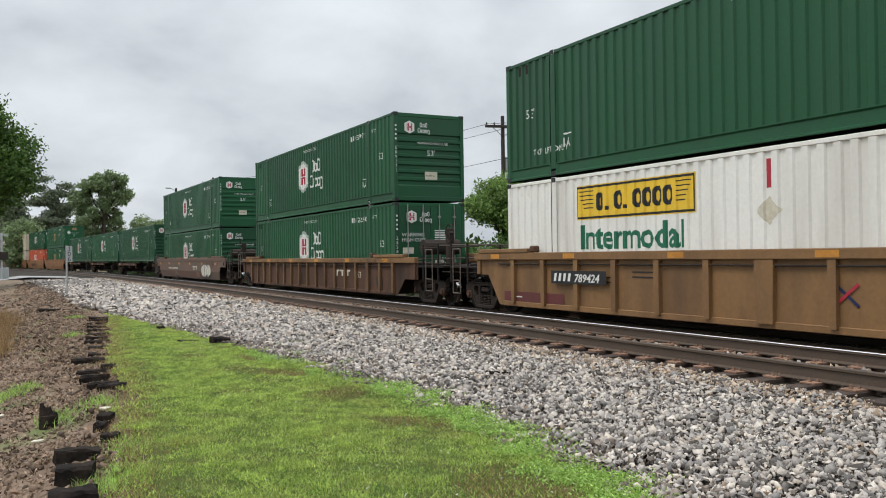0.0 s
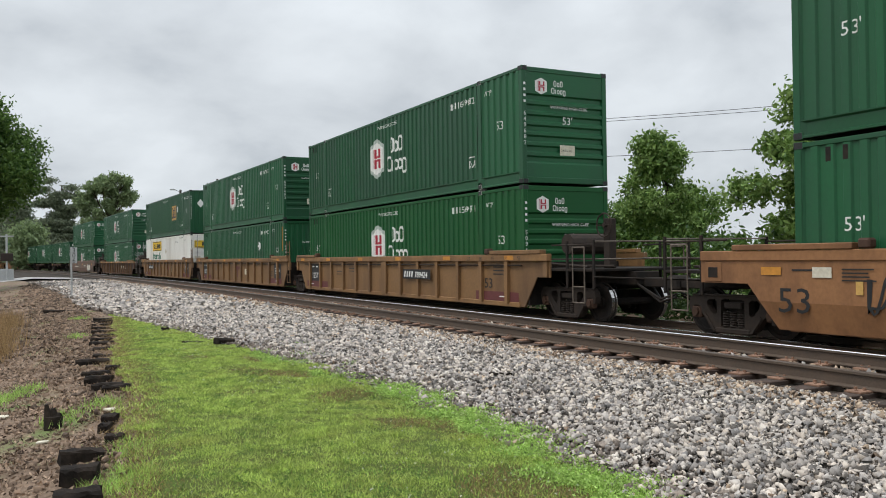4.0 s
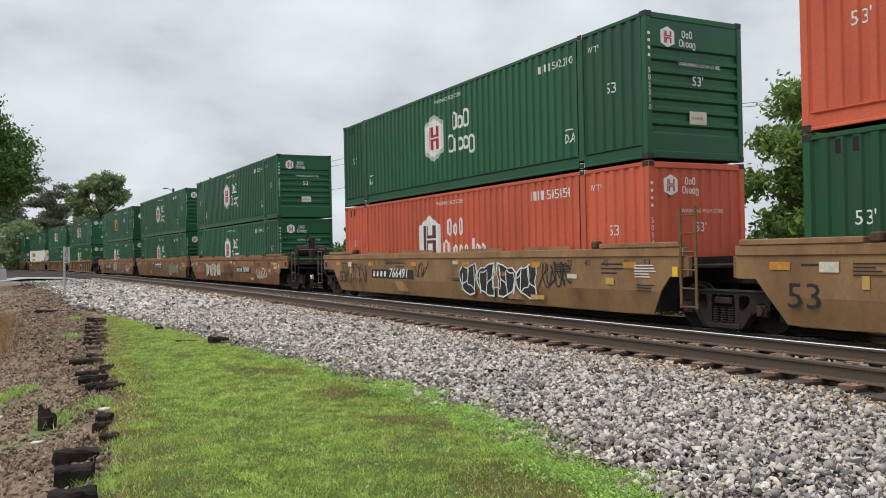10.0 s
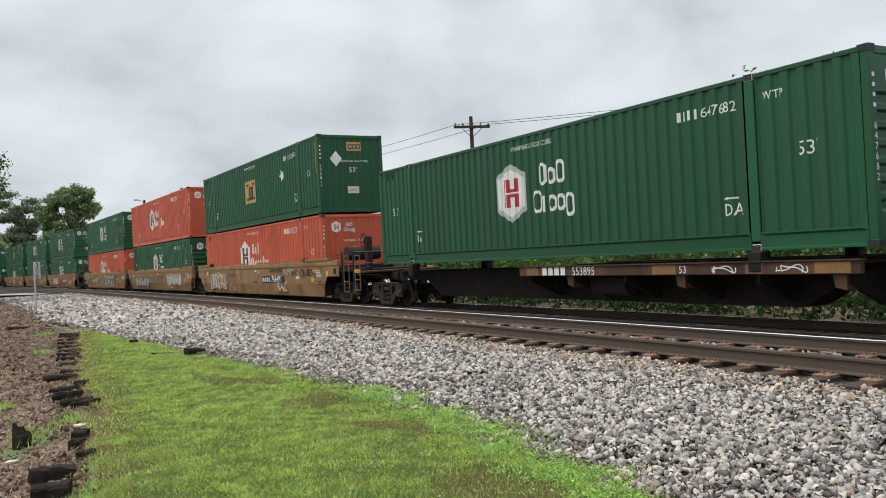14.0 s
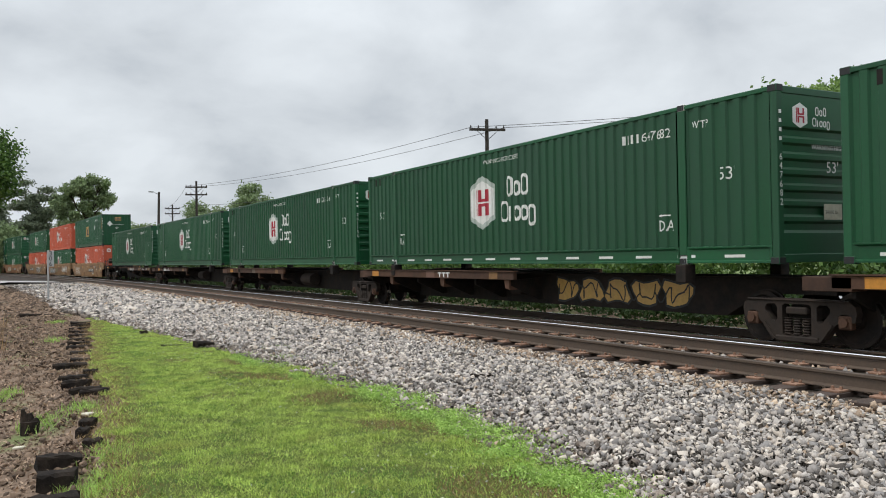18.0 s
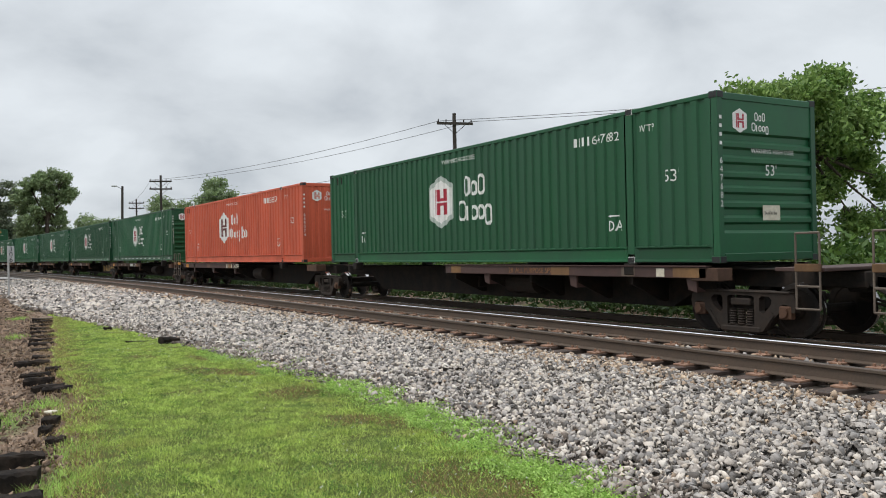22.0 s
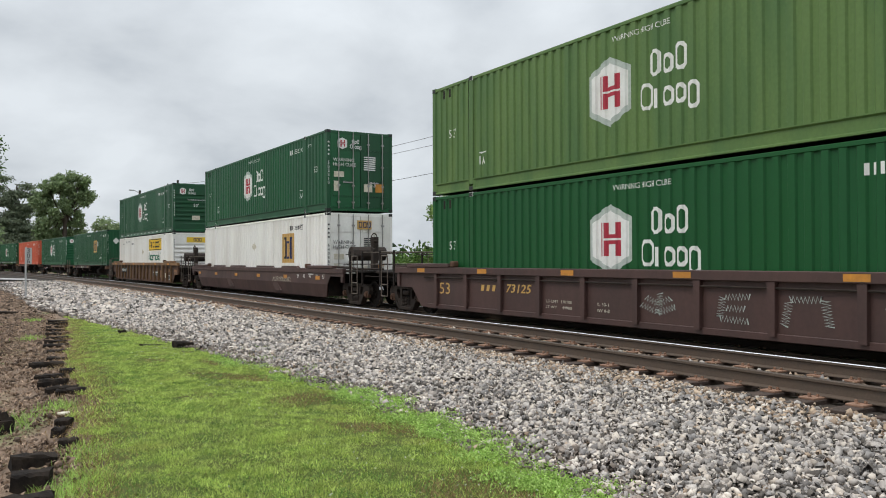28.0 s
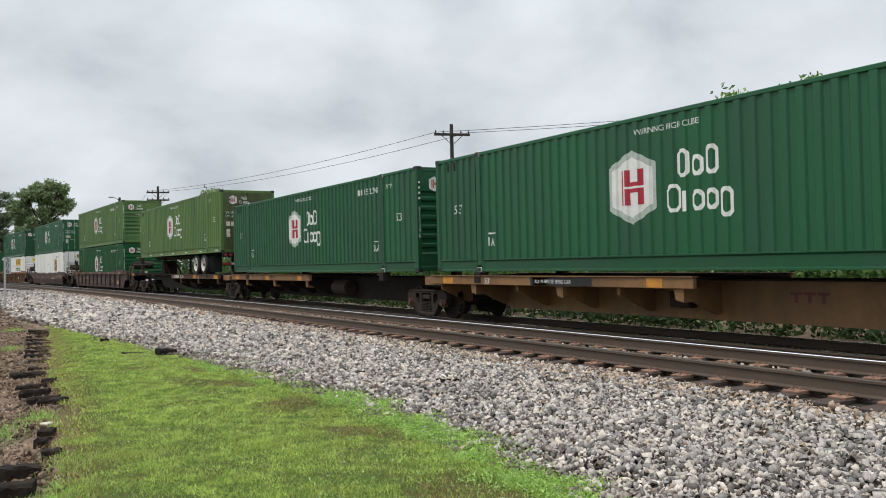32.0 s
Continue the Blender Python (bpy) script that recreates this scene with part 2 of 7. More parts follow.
def sheet_mesh(name, verts, faces, material):
    """A mesh from arrays of corners and of triangles or quads."""
    me = bpy.data.meshes.new(name)
    v, q = np.asarray(verts, np.float32), np.asarray(faces, np.int32)
    me.vertices.add(len(v))
    me.vertices.foreach_set("co", v.ravel())
    me.loops.add(q.size)
    me.loops.foreach_set("vertex_index", q.ravel())
    me.polygons.add(len(q))
    me.polygons.foreach_set("loop_start", np.arange(0, q.size, q.shape[1], dtype=np.int32))
    me.polygons.foreach_set("loop_total", np.full(len(q), q.shape[1], np.int32))
    me.update(calc_edges=True)
    me.materials.append(material)
    return me


# ---- the line of the tracks ----
BEND, RADIUS = 20.0, 1300.0          # straight up to here, then a wide curve to the left
TRAIN_X, TRAIN_Z = 12.40, 0.09       # middle of the train's track, top of its rails
NEAR_X, NEAR_Z = 8.95, 0.285          # middle of the empty track
GAUGE = 1.507


def path(s, off=TRAIN_X):
    """Place and heading on the line off metres to the right of the eye, s metres along the train's track."""
    if s <= BEND:
        return off, s, 0.0
    a = (s - BEND) / RADIUS
    r = RADIUS + off - TRAIN_X
    return TRAIN_X - RADIUS + r * math.cos(a), BEND + r * math.sin(a), math.degrees(a)


def bend(y):
    """How far the curve has carried the tracks to the left at y."""
    y = np.maximum(np.asarray(y, float) - BEND, 0)
    return RADIUS - np.sqrt(np.maximum(RADIUS ** 2 - y ** 2, 1.0))


GROUND = [(-900, -1.2), (-60, -1.2), (-12, -1.0), (-4, -0.75), (-1.5, -0.42), (0.1, -0.16), (0.8, -0.03), (1.5, 0.0), (3.7, 0.0), (4.3, 0.012), (7.2, 0.045), (10.35, 0.045),
          (10.9, -0.13), (14.0, -0.13), (15.0, -0.3), (16.5, -0.4), (60, -0.4), (900, -0.4)]
GX, GZ = np.array([g[0] for g in GROUND], float), np.array([g[1] for g in GROUND], float)


def ground_z(u):
    return np.interp(u, GX, GZ)


def soil():
    """Bare brown soil and gravel with some weeds; greener far from the tracks."""
    m = mat("brown_soil", (0.20, 0.137, 0.092), 0.95, dirt=(0.10, 0.066, 0.044), amount=0.8, size=1.6, grain=26, bump=0.03, var=0.45)
    n, ln = m.node_tree.nodes, m.node_tree.links
    bs = n["Principled BSDF"]
    old = bs.inputs["Base Color"].links[0].from_socket
    tc = n.new("ShaderNodeTexCoord")
    sep = n.new("ShaderNodeSeparateXYZ"); ln.new(tc.outputs["Object"], sep.inputs[0])
    nz = n.new("ShaderNodeTexNoise"); nz.inputs["Scale"].default_value, nz.inputs["Detail"].default_value = 0.8, 6.0
    ln.new(tc.outputs["Object"], nz.inputs["Vector"])
    a = n.new("ShaderNodeMapRange"); a.inputs["From Min"].default_value, a.inputs["From Max"].default_value = 0.54, 0.68
    ln.new(nz.outputs["Fac"], a.inputs["Value"])
    far = n.new("ShaderNodeMapRange"); far.inputs["From Min"].default_value, far.inputs["From Max"].default_value = 18.0, 40.0
    ab = n.new("ShaderNodeMath"); ab.operation = "ABSOLUTE"; ln.new(sep.outputs["X"], ab.inputs[0])
    ln.new(ab.outputs[0], far.inputs["Value"])
    mx = n.new("ShaderNodeMath"); mx.operation = "MAXIMUM"
    ln.new(a.outputs[0], mx.inputs[0]); ln.new(far.outputs[0], mx.inputs[1])
    mix = n.new("ShaderNodeMix"); mix.data_type = "RGBA"; mix.inputs["B"].default_value = (0.12, 0.17, 0.045, 1)
    ln.new(mx.outputs[0], mix.inputs["Factor"]); ln.new(old, mix.inputs["A"])
    ln.new(mix.outputs["Result"], bs.inputs["Base Color"])
    return m


SOIL = soil()
# turf under the blades, its green darkened to give shaded gaps between them
LAWN = mat("shade_dark_turf", (0.072, 0.105, 0.023), 0.95, spec=0.1, dirt=(0.085, 0.065, 0.03), amount=0.7, size=2.2, grain=30, bump=0.02, var=0.35)
# bed colour far below the stones' own: shade of the gaps painted in
BED = mat("shade_dark_stone_bed", (0.045, 0.039, 0.034), 0.95, spec=0.1, dirt=(0.085, 0.065, 0.05), amount=0.5, size=0.6, grain=24, bump=0.04, var=0.5)


def ground():
    us = np.unique(np.concatenate([np.array([-900, -300, -120, -60, -30, -20, -15]), np.arange(-12, 18, 0.5), np.array([18, 20, 24, 30, 40, 60, 120, 300, 900])]))
    ys = np.unique(np.concatenate([np.array([-900, -300, -100, -40, -20, -10]), np.arange(-6, 40, 0.5), np.arange(40, 120, 4), np.array([120, 140, 160, 200, 250, 300, 400, 600, 1000, 2500])]))
    U, Y = np.meshgrid(us, ys)
    bump = np.array([noise.noise(Vector((u * 0.7, y * 0.7, 0.0))) for u, y in zip(U.ravel(), Y.ravel())]).reshape(U.shape)
    wob = np.where(U < 0.8, 0.09, 0.0) * bump
    X = U - bend(np.minimum(Y, 600))
    Z = ground_z(U) + wob - np.interp(U, [2.0, 4.0, 15.0, 16.5], [0.03, 0.09, 0.09, 0.03])
    V = np.stack([X, Y, Z], -1).reshape(-1, 3)
    k = len(us)
    i = np.arange(len(V)).reshape(len(ys), k)
    F = np.stack([i[:-1, :-1], i[:-1, 1:], i[1:, 1:], i[1:, :-1]], -1).reshape(-1, 4)
    ob = new("ground", sheet_mesh("ground", V, F, SOIL))
    tagged(ob, "brown soil bank with weeds and gravel falling away from the lawn", "ground", kind="structure")


def strip(name, lo, hi, y0, y1, step, material, lift, label, category):
    """A sheet over the ground between two edges, each a function of y."""
    ys = np.arange(y0, y1 + step, step)
    cols = 15
    V, F = [], []
    for y in ys:
        a, b = lo(y), hi(y)
        for j in range(cols):
            u = a + (b - a) * j / (cols - 1)
            edge = min(j, cols - 1 - j)
            z = ground_z(u) + (lift if edge else -0.05) + 0.012 * noise.noise(Vector((u * 3, y * 3, 2)))
            V.append((u - float(bend(y)), y, z))
    for r in range(len(ys) - 1):
        for j in range(cols - 1):
            F.append((r * cols + j, r * cols + j + 1, (r + 1) * cols + j + 1, (r + 1) * cols + j))
    return tagged(new(name, sheet_mesh(name, V, F, material)), label, category, kind="structure")


def wig(y, k, amp):
    return amp * noise.noise(Vector((y * 0.9, k, 0.3))) + amp * 0.5 * noise.noise(Vector((y * 2.7, k, 1.3)))


def lawn_left(y):
    return float(np.interp(y, [-20, 3.9, 5.9, 7.8, 10.4, 15.7, 22.9, 25.6], [0.3, 0.68, 0.75, 0.89, 1.26, 1.74, 2.44, 2.66])) + wig(y, 5, 0.2)


def lawn_right(y):
    return float(np.interp(y, [-20, 0, 4.3, 7.0, 9.2, 11.3, 15.8, 20.2, 24.5, 25.6], [3.0, 3.2, 3.58, 3.94, 4.05, 3.87, 3.63, 3.36, 2.76, 2.66])) + wig(y, 9, 0.22)


def bed_left(y):
    return float(np.interp(y, [-40, 0, 4.3, 9.2, 15.8, 20, 25, 33, 44, 89], [3.1, 3.1, 3.49, 3.9, 3.53, 3.26, 2.66, 2.2, 2.3, 2.0])) + wig(y, 3, 0.16)


ground()
strip("lawn", lawn_left, lawn_right, -16, 25.6, 0.4, LAWN, 0.012, "mown green lawn with clover along the ballast", "grass")
strip("ballast_bed", bed_left, lambda y: 15.2, -30, 400, 1.0, BED, -0.02, "bed of crushed stone under both tracks, darkened for the shade between stones", "ballast")


# ---- rails and ties ----
RAIL_PROFILE = [(-0.07, -0.186), (0.07, -0.186), (0.07, -0.175), (0.012, -0.155), (0.010, -0.05), (0.037, -0.038), (0.037, -0.011), (0.026, 0.0), (-0.026, 0.0), (-0.037, -0.009), (-0.037, -0.038), (-0.010, -0.05), (-0.012, -0.155), (-0.07, -0.175)]


def rail(name, off, top, head, label):
    stops = [-60, -20, 0, 15, 30] + list(range(40, 520, 10))
    bm = BM()
    rings = []
    for s in stops:
        x, y, a = path(s, off)
        c, d = math.cos(radians(a)), math.sin(radians(a))
        rings.append([bm.verts.new((x + u * c, y + u * d, top + z)) for u, z in RAIL_PROFILE])
    k = len(RAIL_PROFILE)
    for a, b in zip(rings, rings[1:]):
        for i in range(k):
            f = bm.faces.new((a[i], b[i], b[(i + 1) % k], a[(i + 1) % k]))
            f.material_index = 1 if i in (7, 8) else 0
    bmesh.ops.recalc_face_normals(bm, faces=bm.faces)
    ob = part(name, bm, RAILSIDE, None)
    ob.data.materials.append(head)
    return tagged(ob, label, "rail", "rails", "structure")


rail("rail", NEAR_X - GAUGE / 2, NEAR_Z, RAILDULL, "rust-brown steel rail on tie plates")
rail("rail", NEAR_X + GAUGE / 2, NEAR_Z, RAILTOP, "brown steel rail with a bright polished head")
rail("rail", TRAIN_X - GAUGE / 2, TRAIN_Z, RAILTOP, "dark steel rail with a bright polished head under the train")
rail("rail", TRAIN_X + GAUGE / 2, TRAIN_Z, RAILTOP, "dark steel rail with a bright polished head")


def ties():
    tie = BM(); box(tie, -1.3, 1.3, -0.115, 0.115, -0.18, 0.0, 0.008)
    plate = BM()
    box(plate, -0.21, 0.21, -0.1, 0.1, 0.0, 0.024, 0.004)
    for x in (-0.085, 0.085):
        for y in (-0.05, 0.055):
            box(plate, x - 0.013, x + 0.013, y - 0.013, y + 0.013, 0.0, 0.055)
    for x in (-0.15, 0.15):
        box(plate, x - 0.012, x + 0.012, -0.015, 0.015, 0.0, 0.034)
    first_tie = part("tie", tie, TIE, None)
    first_plate = part("tie_plate", plate, PLATE, first_tie)
    tm, pm = first_tie.data, first_plate.data
    scene_rng = random.Random(4)
    bpy.data.objects.remove(first_plate); bpy.data.objects.remove(first_tie)
    for off, top, y0, y1, label in ((NEAR_X, NEAR_Z, -3, 74, "creosoted wooden tie with rusty tie plates in the ballast"), (TRAIN_X, TRAIN_Z, 0, 60, "dark wooden tie under the train")):
        s = y0
        while s < y1:
            x, y, a = path(s, off)
            ob = tagged(new("tie", tm), label, "railway tie", "ties of the tracks")
            ob.matrix_basis = pose(x + scene_rng.uniform(-0.05, 0.05), y, top - 0.206, 0, 0, a + scene_rng.uniform(-1.5, 1.5))
            for e in (-1, 1):
                p = new("tie_plate", pm)
                p.parent = ob
                p.location = (e * GAUGE / 2, 0, 0.0)
            s += 0.56 + scene_rng.uniform(-0.03, 0.03)


ties()


# ---- containers: 53 feet long, origin at the middle of the floor, front end towards +y ----
CL, CW, CH = 16.154, 2.591, 2.896
HX = CW / 2
REAR = -8.2   # the rear end's plane
SECTIONS = [(6.22, 7.93, 6), (-5.97, 5.97, 41), (REAR + 0.15, -6.22, 6)]   # from, to, corrugations
DEEP = 0.037
FACE = HX - 0.008


def folds(lo=-99, hi=99):
    """Where the side's corrugations bend: (y, depth)."""
    out = []
    for a, b, k in SECTIONS:
        p = (b - a) / k
        for i in range(k):
            for q, d in ((0.0, 0), (0.42, 0), (0.52, 1), (0.90, 1)):
                out.append((a + (i + q) * p, d * DEEP))
        out.append((b, 0.0))
    return sorted(o for o in out if lo < o[0] < hi)


FOLD_Y, FOLD_D = [np.array(c) for c in zip(*folds())]


def side_panel(a, b, k, sign):
    bm = BM()
    pts = [(y, d) for y, d in folds(a - 0.001, b + 0.001)]
    lo = [bm.verts.new((sign * (FACE - d), y, 0.3)) for y, d in pts]
    hi = [bm.verts.new((sign * (FACE - d), y, CH - 0.1)) for y, d in pts]
    for i in range(len(pts) - 1):
        bm.faces.new((lo[i], lo[i + 1], hi[i + 1], hi[i]))
    return bm


def drape(bm, lift):
    """Lays shapes drawn in the plane x = 0 on the corrugated near side."""
    ys = [v.co.y for v in bm.verts]
    for y, _ in folds(min(ys), max(ys)):
        bmesh.ops.bisect_plane(bm, geom=bm.verts[:] + bm.edges[:] + bm.faces[:], plane_co=(0, y, 0), plane_no=(0, 1, 0), dist=1e-5)
    for v in bm.verts:
        v.co.x = -(FACE - float(np.interp(v.co.y, FOLD_Y, FOLD_D))) - lift
    return bm


def flat(bm, pts):
    """A flat face of (u, z) points, u running towards the train's rear, as one reads."""
    bm.faces.new([bm.verts.new((0, -u, z)) for u, z in pts])
    return bm


def bar(bm, u0, u1, z0, z1):
    return flat(bm, [(u0, z0), (u1, z0), (u1, z1), (u0, z1)])


def ring(bm, u0, u1, z0, z1, w):
    """A letter-sized open block."""
    bar(bm, u0, u0 + w, z0, z1); bar(bm, u1 - w, u1, z0, z1)
    bar(bm, u0 + w, u1 - w, z0, z0 + w); bar(bm, u0 + w, u1 - w, z1 - w, z1)
    return bm


def words(body, size, u, z, bm=None, centre=False, bold=0.0):
    """Lettering in the plane x = 0 that starts at u, z."""
    cu = bpy.data.curves.new("lettering", "FONT")
    cu.body, cu.size, cu.resolution_u, cu.offset = body, size, 2, bold
    cu.align_x = "CENTER" if centre else "LEFT"
    ob = bpy.data.objects.new("lettering", cu)
    me = bpy.data.meshes.new_from_object(ob)
    bm = bm or BM()
    base = len(bm.verts)
    vs = [bm.verts.new((0, -(u + v.co.x), z + v.co.y)) for v in me.vertices]
    for p in me.polygons:
        try:
            bm.faces.new([vs[i] for i in p.vertices])
        except ValueError:
            pass
    bpy.data.objects.remove(ob); bpy.data.curves.remove(cu); bpy.data.meshes.remove(me)
    return bm


def upright(body, size, u, z, step, bm=None):
    """Characters one below the other."""
    bm = bm or BM()
    for i, ch in enumerate(body):
        if ch == "#":
            bar(bm, u - size * 0.2, u + size * 0.2, z - i * step + size * 0.15, z - i * step + size * 0.55)
        elif ch != " ":
            words(ch, size, u, z - i * step, bm, True)
    return bm


def hexagon(bm, u, z, w, h):
    return flat(bm, [(u, z - h / 2), (u + w / 2, z - h * 0.29), (u + w / 2, z + h * 0.29), (u, z + h / 2), (u - w / 2, z + h * 0.29), (u - w / 2, z - h * 0.29)])


def emblem_shapes(u, z, w, h):
    """The upright and the two forks within the emblem, each a shape of its own."""
    one = bar(BM(), u - 0.27 * w, u - 0.205 * w, z - 0.29 * h, z + 0.29 * h)
    forks = []
    for s in (-1, 1):
        forks.append(flat(BM(), [(u + q * w, z + s * r * h) for q, r in ((-0.17, 0.018), (0.28, 0.018), (0.28, 0.29), (0.165, 0.29), (0.165, 0.085), (-0.06, 0.085), (-0.06, 0.29), (-0.17, 0.29))][::s]))
    return [one] + forks


def round_ring(bm, u0, u1, z0, z1, w):
    """A letter-sized open block with cut corners, in one piece."""
    c = min(u1 - u0, z1 - z0) * 0.3
    out = [(u0 + c, z0), (u1 - c, z0), (u1, z0 + c), (u1, z1 - c), (u1 - c, z1), (u0 + c, z1), (u0, z1 - c), (u0, z0 + c)]
    d = c * 0.6
    ins = [(u0 + w + d, z0 + w), (u1 - w - d, z0 + w), (u1 - w, z0 + w + d), (u1 - w, z1 - w - d), (u1 - w - d, z1 - w), (u0 + w + d, z1 - w), (u0 + w, z1 - w - d), (u0 + w, z0 + w + d)]
    for k in range(8):
        j = (k + 1) % 8
        flat(bm, [out[k], out[j], ins[j], ins[k]])
    return bm


def block_words(bm, u, z, s, tail=False):
    """Two lines of plain letter-sized blocks: three above, five below."""
    w = 0.135 * s
    x = u + 0.52 * s
    for wd, hi in ((0.56, 1.0), (0.5, 0.72), (0.52, 1.0)):
        round_ring(bm, x, x + wd * s, z + 0.1 * s, z + (0.1 + hi) * s, w)
        x += (wd + 0.12) * s
    x = u
    for wd, lo, hi in ((0.68, 0, 1.0), (0.32, 0, 0.72), (0.54, 0, 0.72), (0.5, 0, 0.72), (0.52, -0.28, 0.72)):
        z0 = z - 1.1 * s
        if wd < 0.4:
            bar(bm, x, x + w * 1.3, z0, z0 + hi * s)
        else:
            round_ring(bm, x, x + wd * s, z0 + lo * s, z0 + hi * s, w)
        x += (wd + 0.09) * s
    if tail:
        for wd, hi in ((0.16, 0.2), (0.18, 1.0), (0.5, 0.72), (0.46, 0.72)):
            x += 0.1 * s
            bar(bm, x, x + wd * s, z - 1.1 * s, z - 1.1 * s + hi * s) if wd < 0.3 else round_ring(bm, x, x + wd * s, z - 1.1 * s, z - 1.1 * s + hi * s, w)
            x += wd * s
    return bm


def dressed(bm, lift, name, material, box_ob, label=""):
    return part(name, drape(bm, lift), material, box_ob, label)


# style: (paint, emblem, where the emblem starts)
STYLE = {"green": (GREEN, "hex"), "dashed": (GREEN, "hex"), "lime": (LIME, "hex"), "fresh": (FRESH, "hex"), "orange": (ORANGE, "hex"), "plain": (GREEN, "diamond"), "gold": (GREEN, "square"), "goldrear": (GREEN, "square"),
         "haul": (WHITE, "panel"), "haulrear": (WHITE, "panel"), "whitegold": (WHITE, "square"), "cream": (CREAM, "")}
LOOK = {
    "green": "dark green corrugated steel freight container with a white hexagon emblem",
    "dashed": "dark green corrugated steel container with white dashes along its bottom rail",
    "lime": "faded light green corrugated freight container with a white hexagon emblem",
    "fresh": "bright green corrugated freight container with a white hexagon emblem",
    "orange": "orange-red corrugated freight container with a white hexagon emblem",
    "plain": "plain dark green corrugated freight container with a diamond placard",
    "gold": "dark green corrugated freight container with a square gold emblem",
    "goldrear": "green corrugated freight container with a gold emblem towards its rear",
    "haulrear": "white corrugated freight container with a yellow panel towards its rear",
    "haul": "white corrugated freight container with a yellow panel and green lettering",
    "whitegold": "white corrugated freight container with a small gold emblem",
    "cream": "plain cream corrugated freight container",
}


def end_decals(box_ob, style, y, kind):
    """Lettering and placards on the rear end, which shows behind the train."""
    def lay(bm, name, material, lift, label=""):
        for v in bm.verts:
            v.co = Vector((v.co.y * -1, y - lift, v.co.z))
        return part(name, bm, material, box_ob, label)
    # here u runs from the near side to the far side
    if STYLE[style][1] == "hex":
        out = 0.052 if kind == "doors" else 0.0
        lay(hexagon(BM(), -0.72, 2.42, 0.36, 0.42), "emblem", MARK, 0.004 + out)
        for shape in emblem_shapes(-0.72, 2.42, 0.36, 0.42):
            lay(shape, "emblem_bar", RED if style != "orange" else ORANGE, 0.007 + out)
        lay(block_words(BM(), -0.42, 2.42, 0.15), "lettering", MARK, 0.004 + out)
    if STYLE[style][1] in ("square", "panel"):
        wide = STYLE[style][1] == "panel"
        if wide and kind == "doors":   # a broad yellow panel across both doors
            lay(bar(BM(), -1.05, 1.05, 1.98, 2.45), "emblem", YELLOW, 0.056, "yellow panel with a black border")
            lay(ring(BM(), -1.02, 1.02, 2.01, 2.42, 0.03), "panel_border", BLACK, 0.059)
            for k in range(5):
                lay(bar(BM(), -0.55 + 0.24 * k, -0.4 + 0.24 * k, 2.1, 2.33), "panel_block", BLACK, 0.059)
            wide = None
        if wide is not None:
            lift = 0.052 if kind == "doors" else 0.0
            lay(bar(BM(), -0.5 if wide else -0.15, 0.75 if wide else 0.42, 2.3, 2.62), "emblem", YELLOW if wide else GOLD, 0.004 + lift)
            b = BM()
            for k in range(3):
                ring(b, -0.09 + 0.17 * k, 0.05 + 0.17 * k, 2.36, 2.56, 0.035)
            lay(b, "emblem_blocks", NAVY, 0.007 + lift)
    if kind == "doors":
        if STYLE[style][1] != "panel":
            lay(words("WARNING\nHIGH CUBE", 0.17, -1.08, 1.78), "lettering", MARK if STYLE[style][0] is not WHITE else BLACK, 0.056)
        lay(words("53'", 0.26, 0.35, 0.9), "lettering", MARK if STYLE[style][0] is not WHITE else BLACK, 0.056)
        b = BM()
        for k in range(7):
            bar(b, 0.12, 0.58, 1.95 - 0.075 * k, 1.99 - 0.075 * k)
        lay(b, "data_lines", MARK if STYLE[style][0] is not WHITE else BLACK, 0.056)
        for k, (u0, u1, z0, z1, m) in enumerate([(-1.05, -0.66, 1.22, 1.42, PLAQUE), (-1.05, -0.84, 0.72, 1.08, PLAQUE), (0.12, 0.45, 0.72, 1.0, PLAQUE), (0.58, 0.9, 0.72, 1.02, HIVIS)]):
            lay(bar(BM(), u0, u1, z0, z1), "placard", m, 0.056)
    else:
        if STYLE[style][0] not in (WHITE, CREAM):
            lay(words("WARNING HIGH CUBE", 0.11, -0.45, 1.88), "lettering", MARK, 0.004)
            lay(words("53'", 0.27, -0.1, 1.5), "lettering", MARK, 0.006)
        lay(bar(BM(), -0.18, 0.28, 0.72, 0.98), "placard", PLAQUE, 0.006)
        lay(words("24,000 lbs", 0.08, -0.14, 0.82), "lettering", BLACK, 0.009)
        if style in ("gold", "goldrear"):
            lay(flat(BM(), [(-0.6, 1.72), (-0.36, 2.0), (-0.6, 2.28), (-0.84, 2.0)]), "placard", MARK, 0.004)


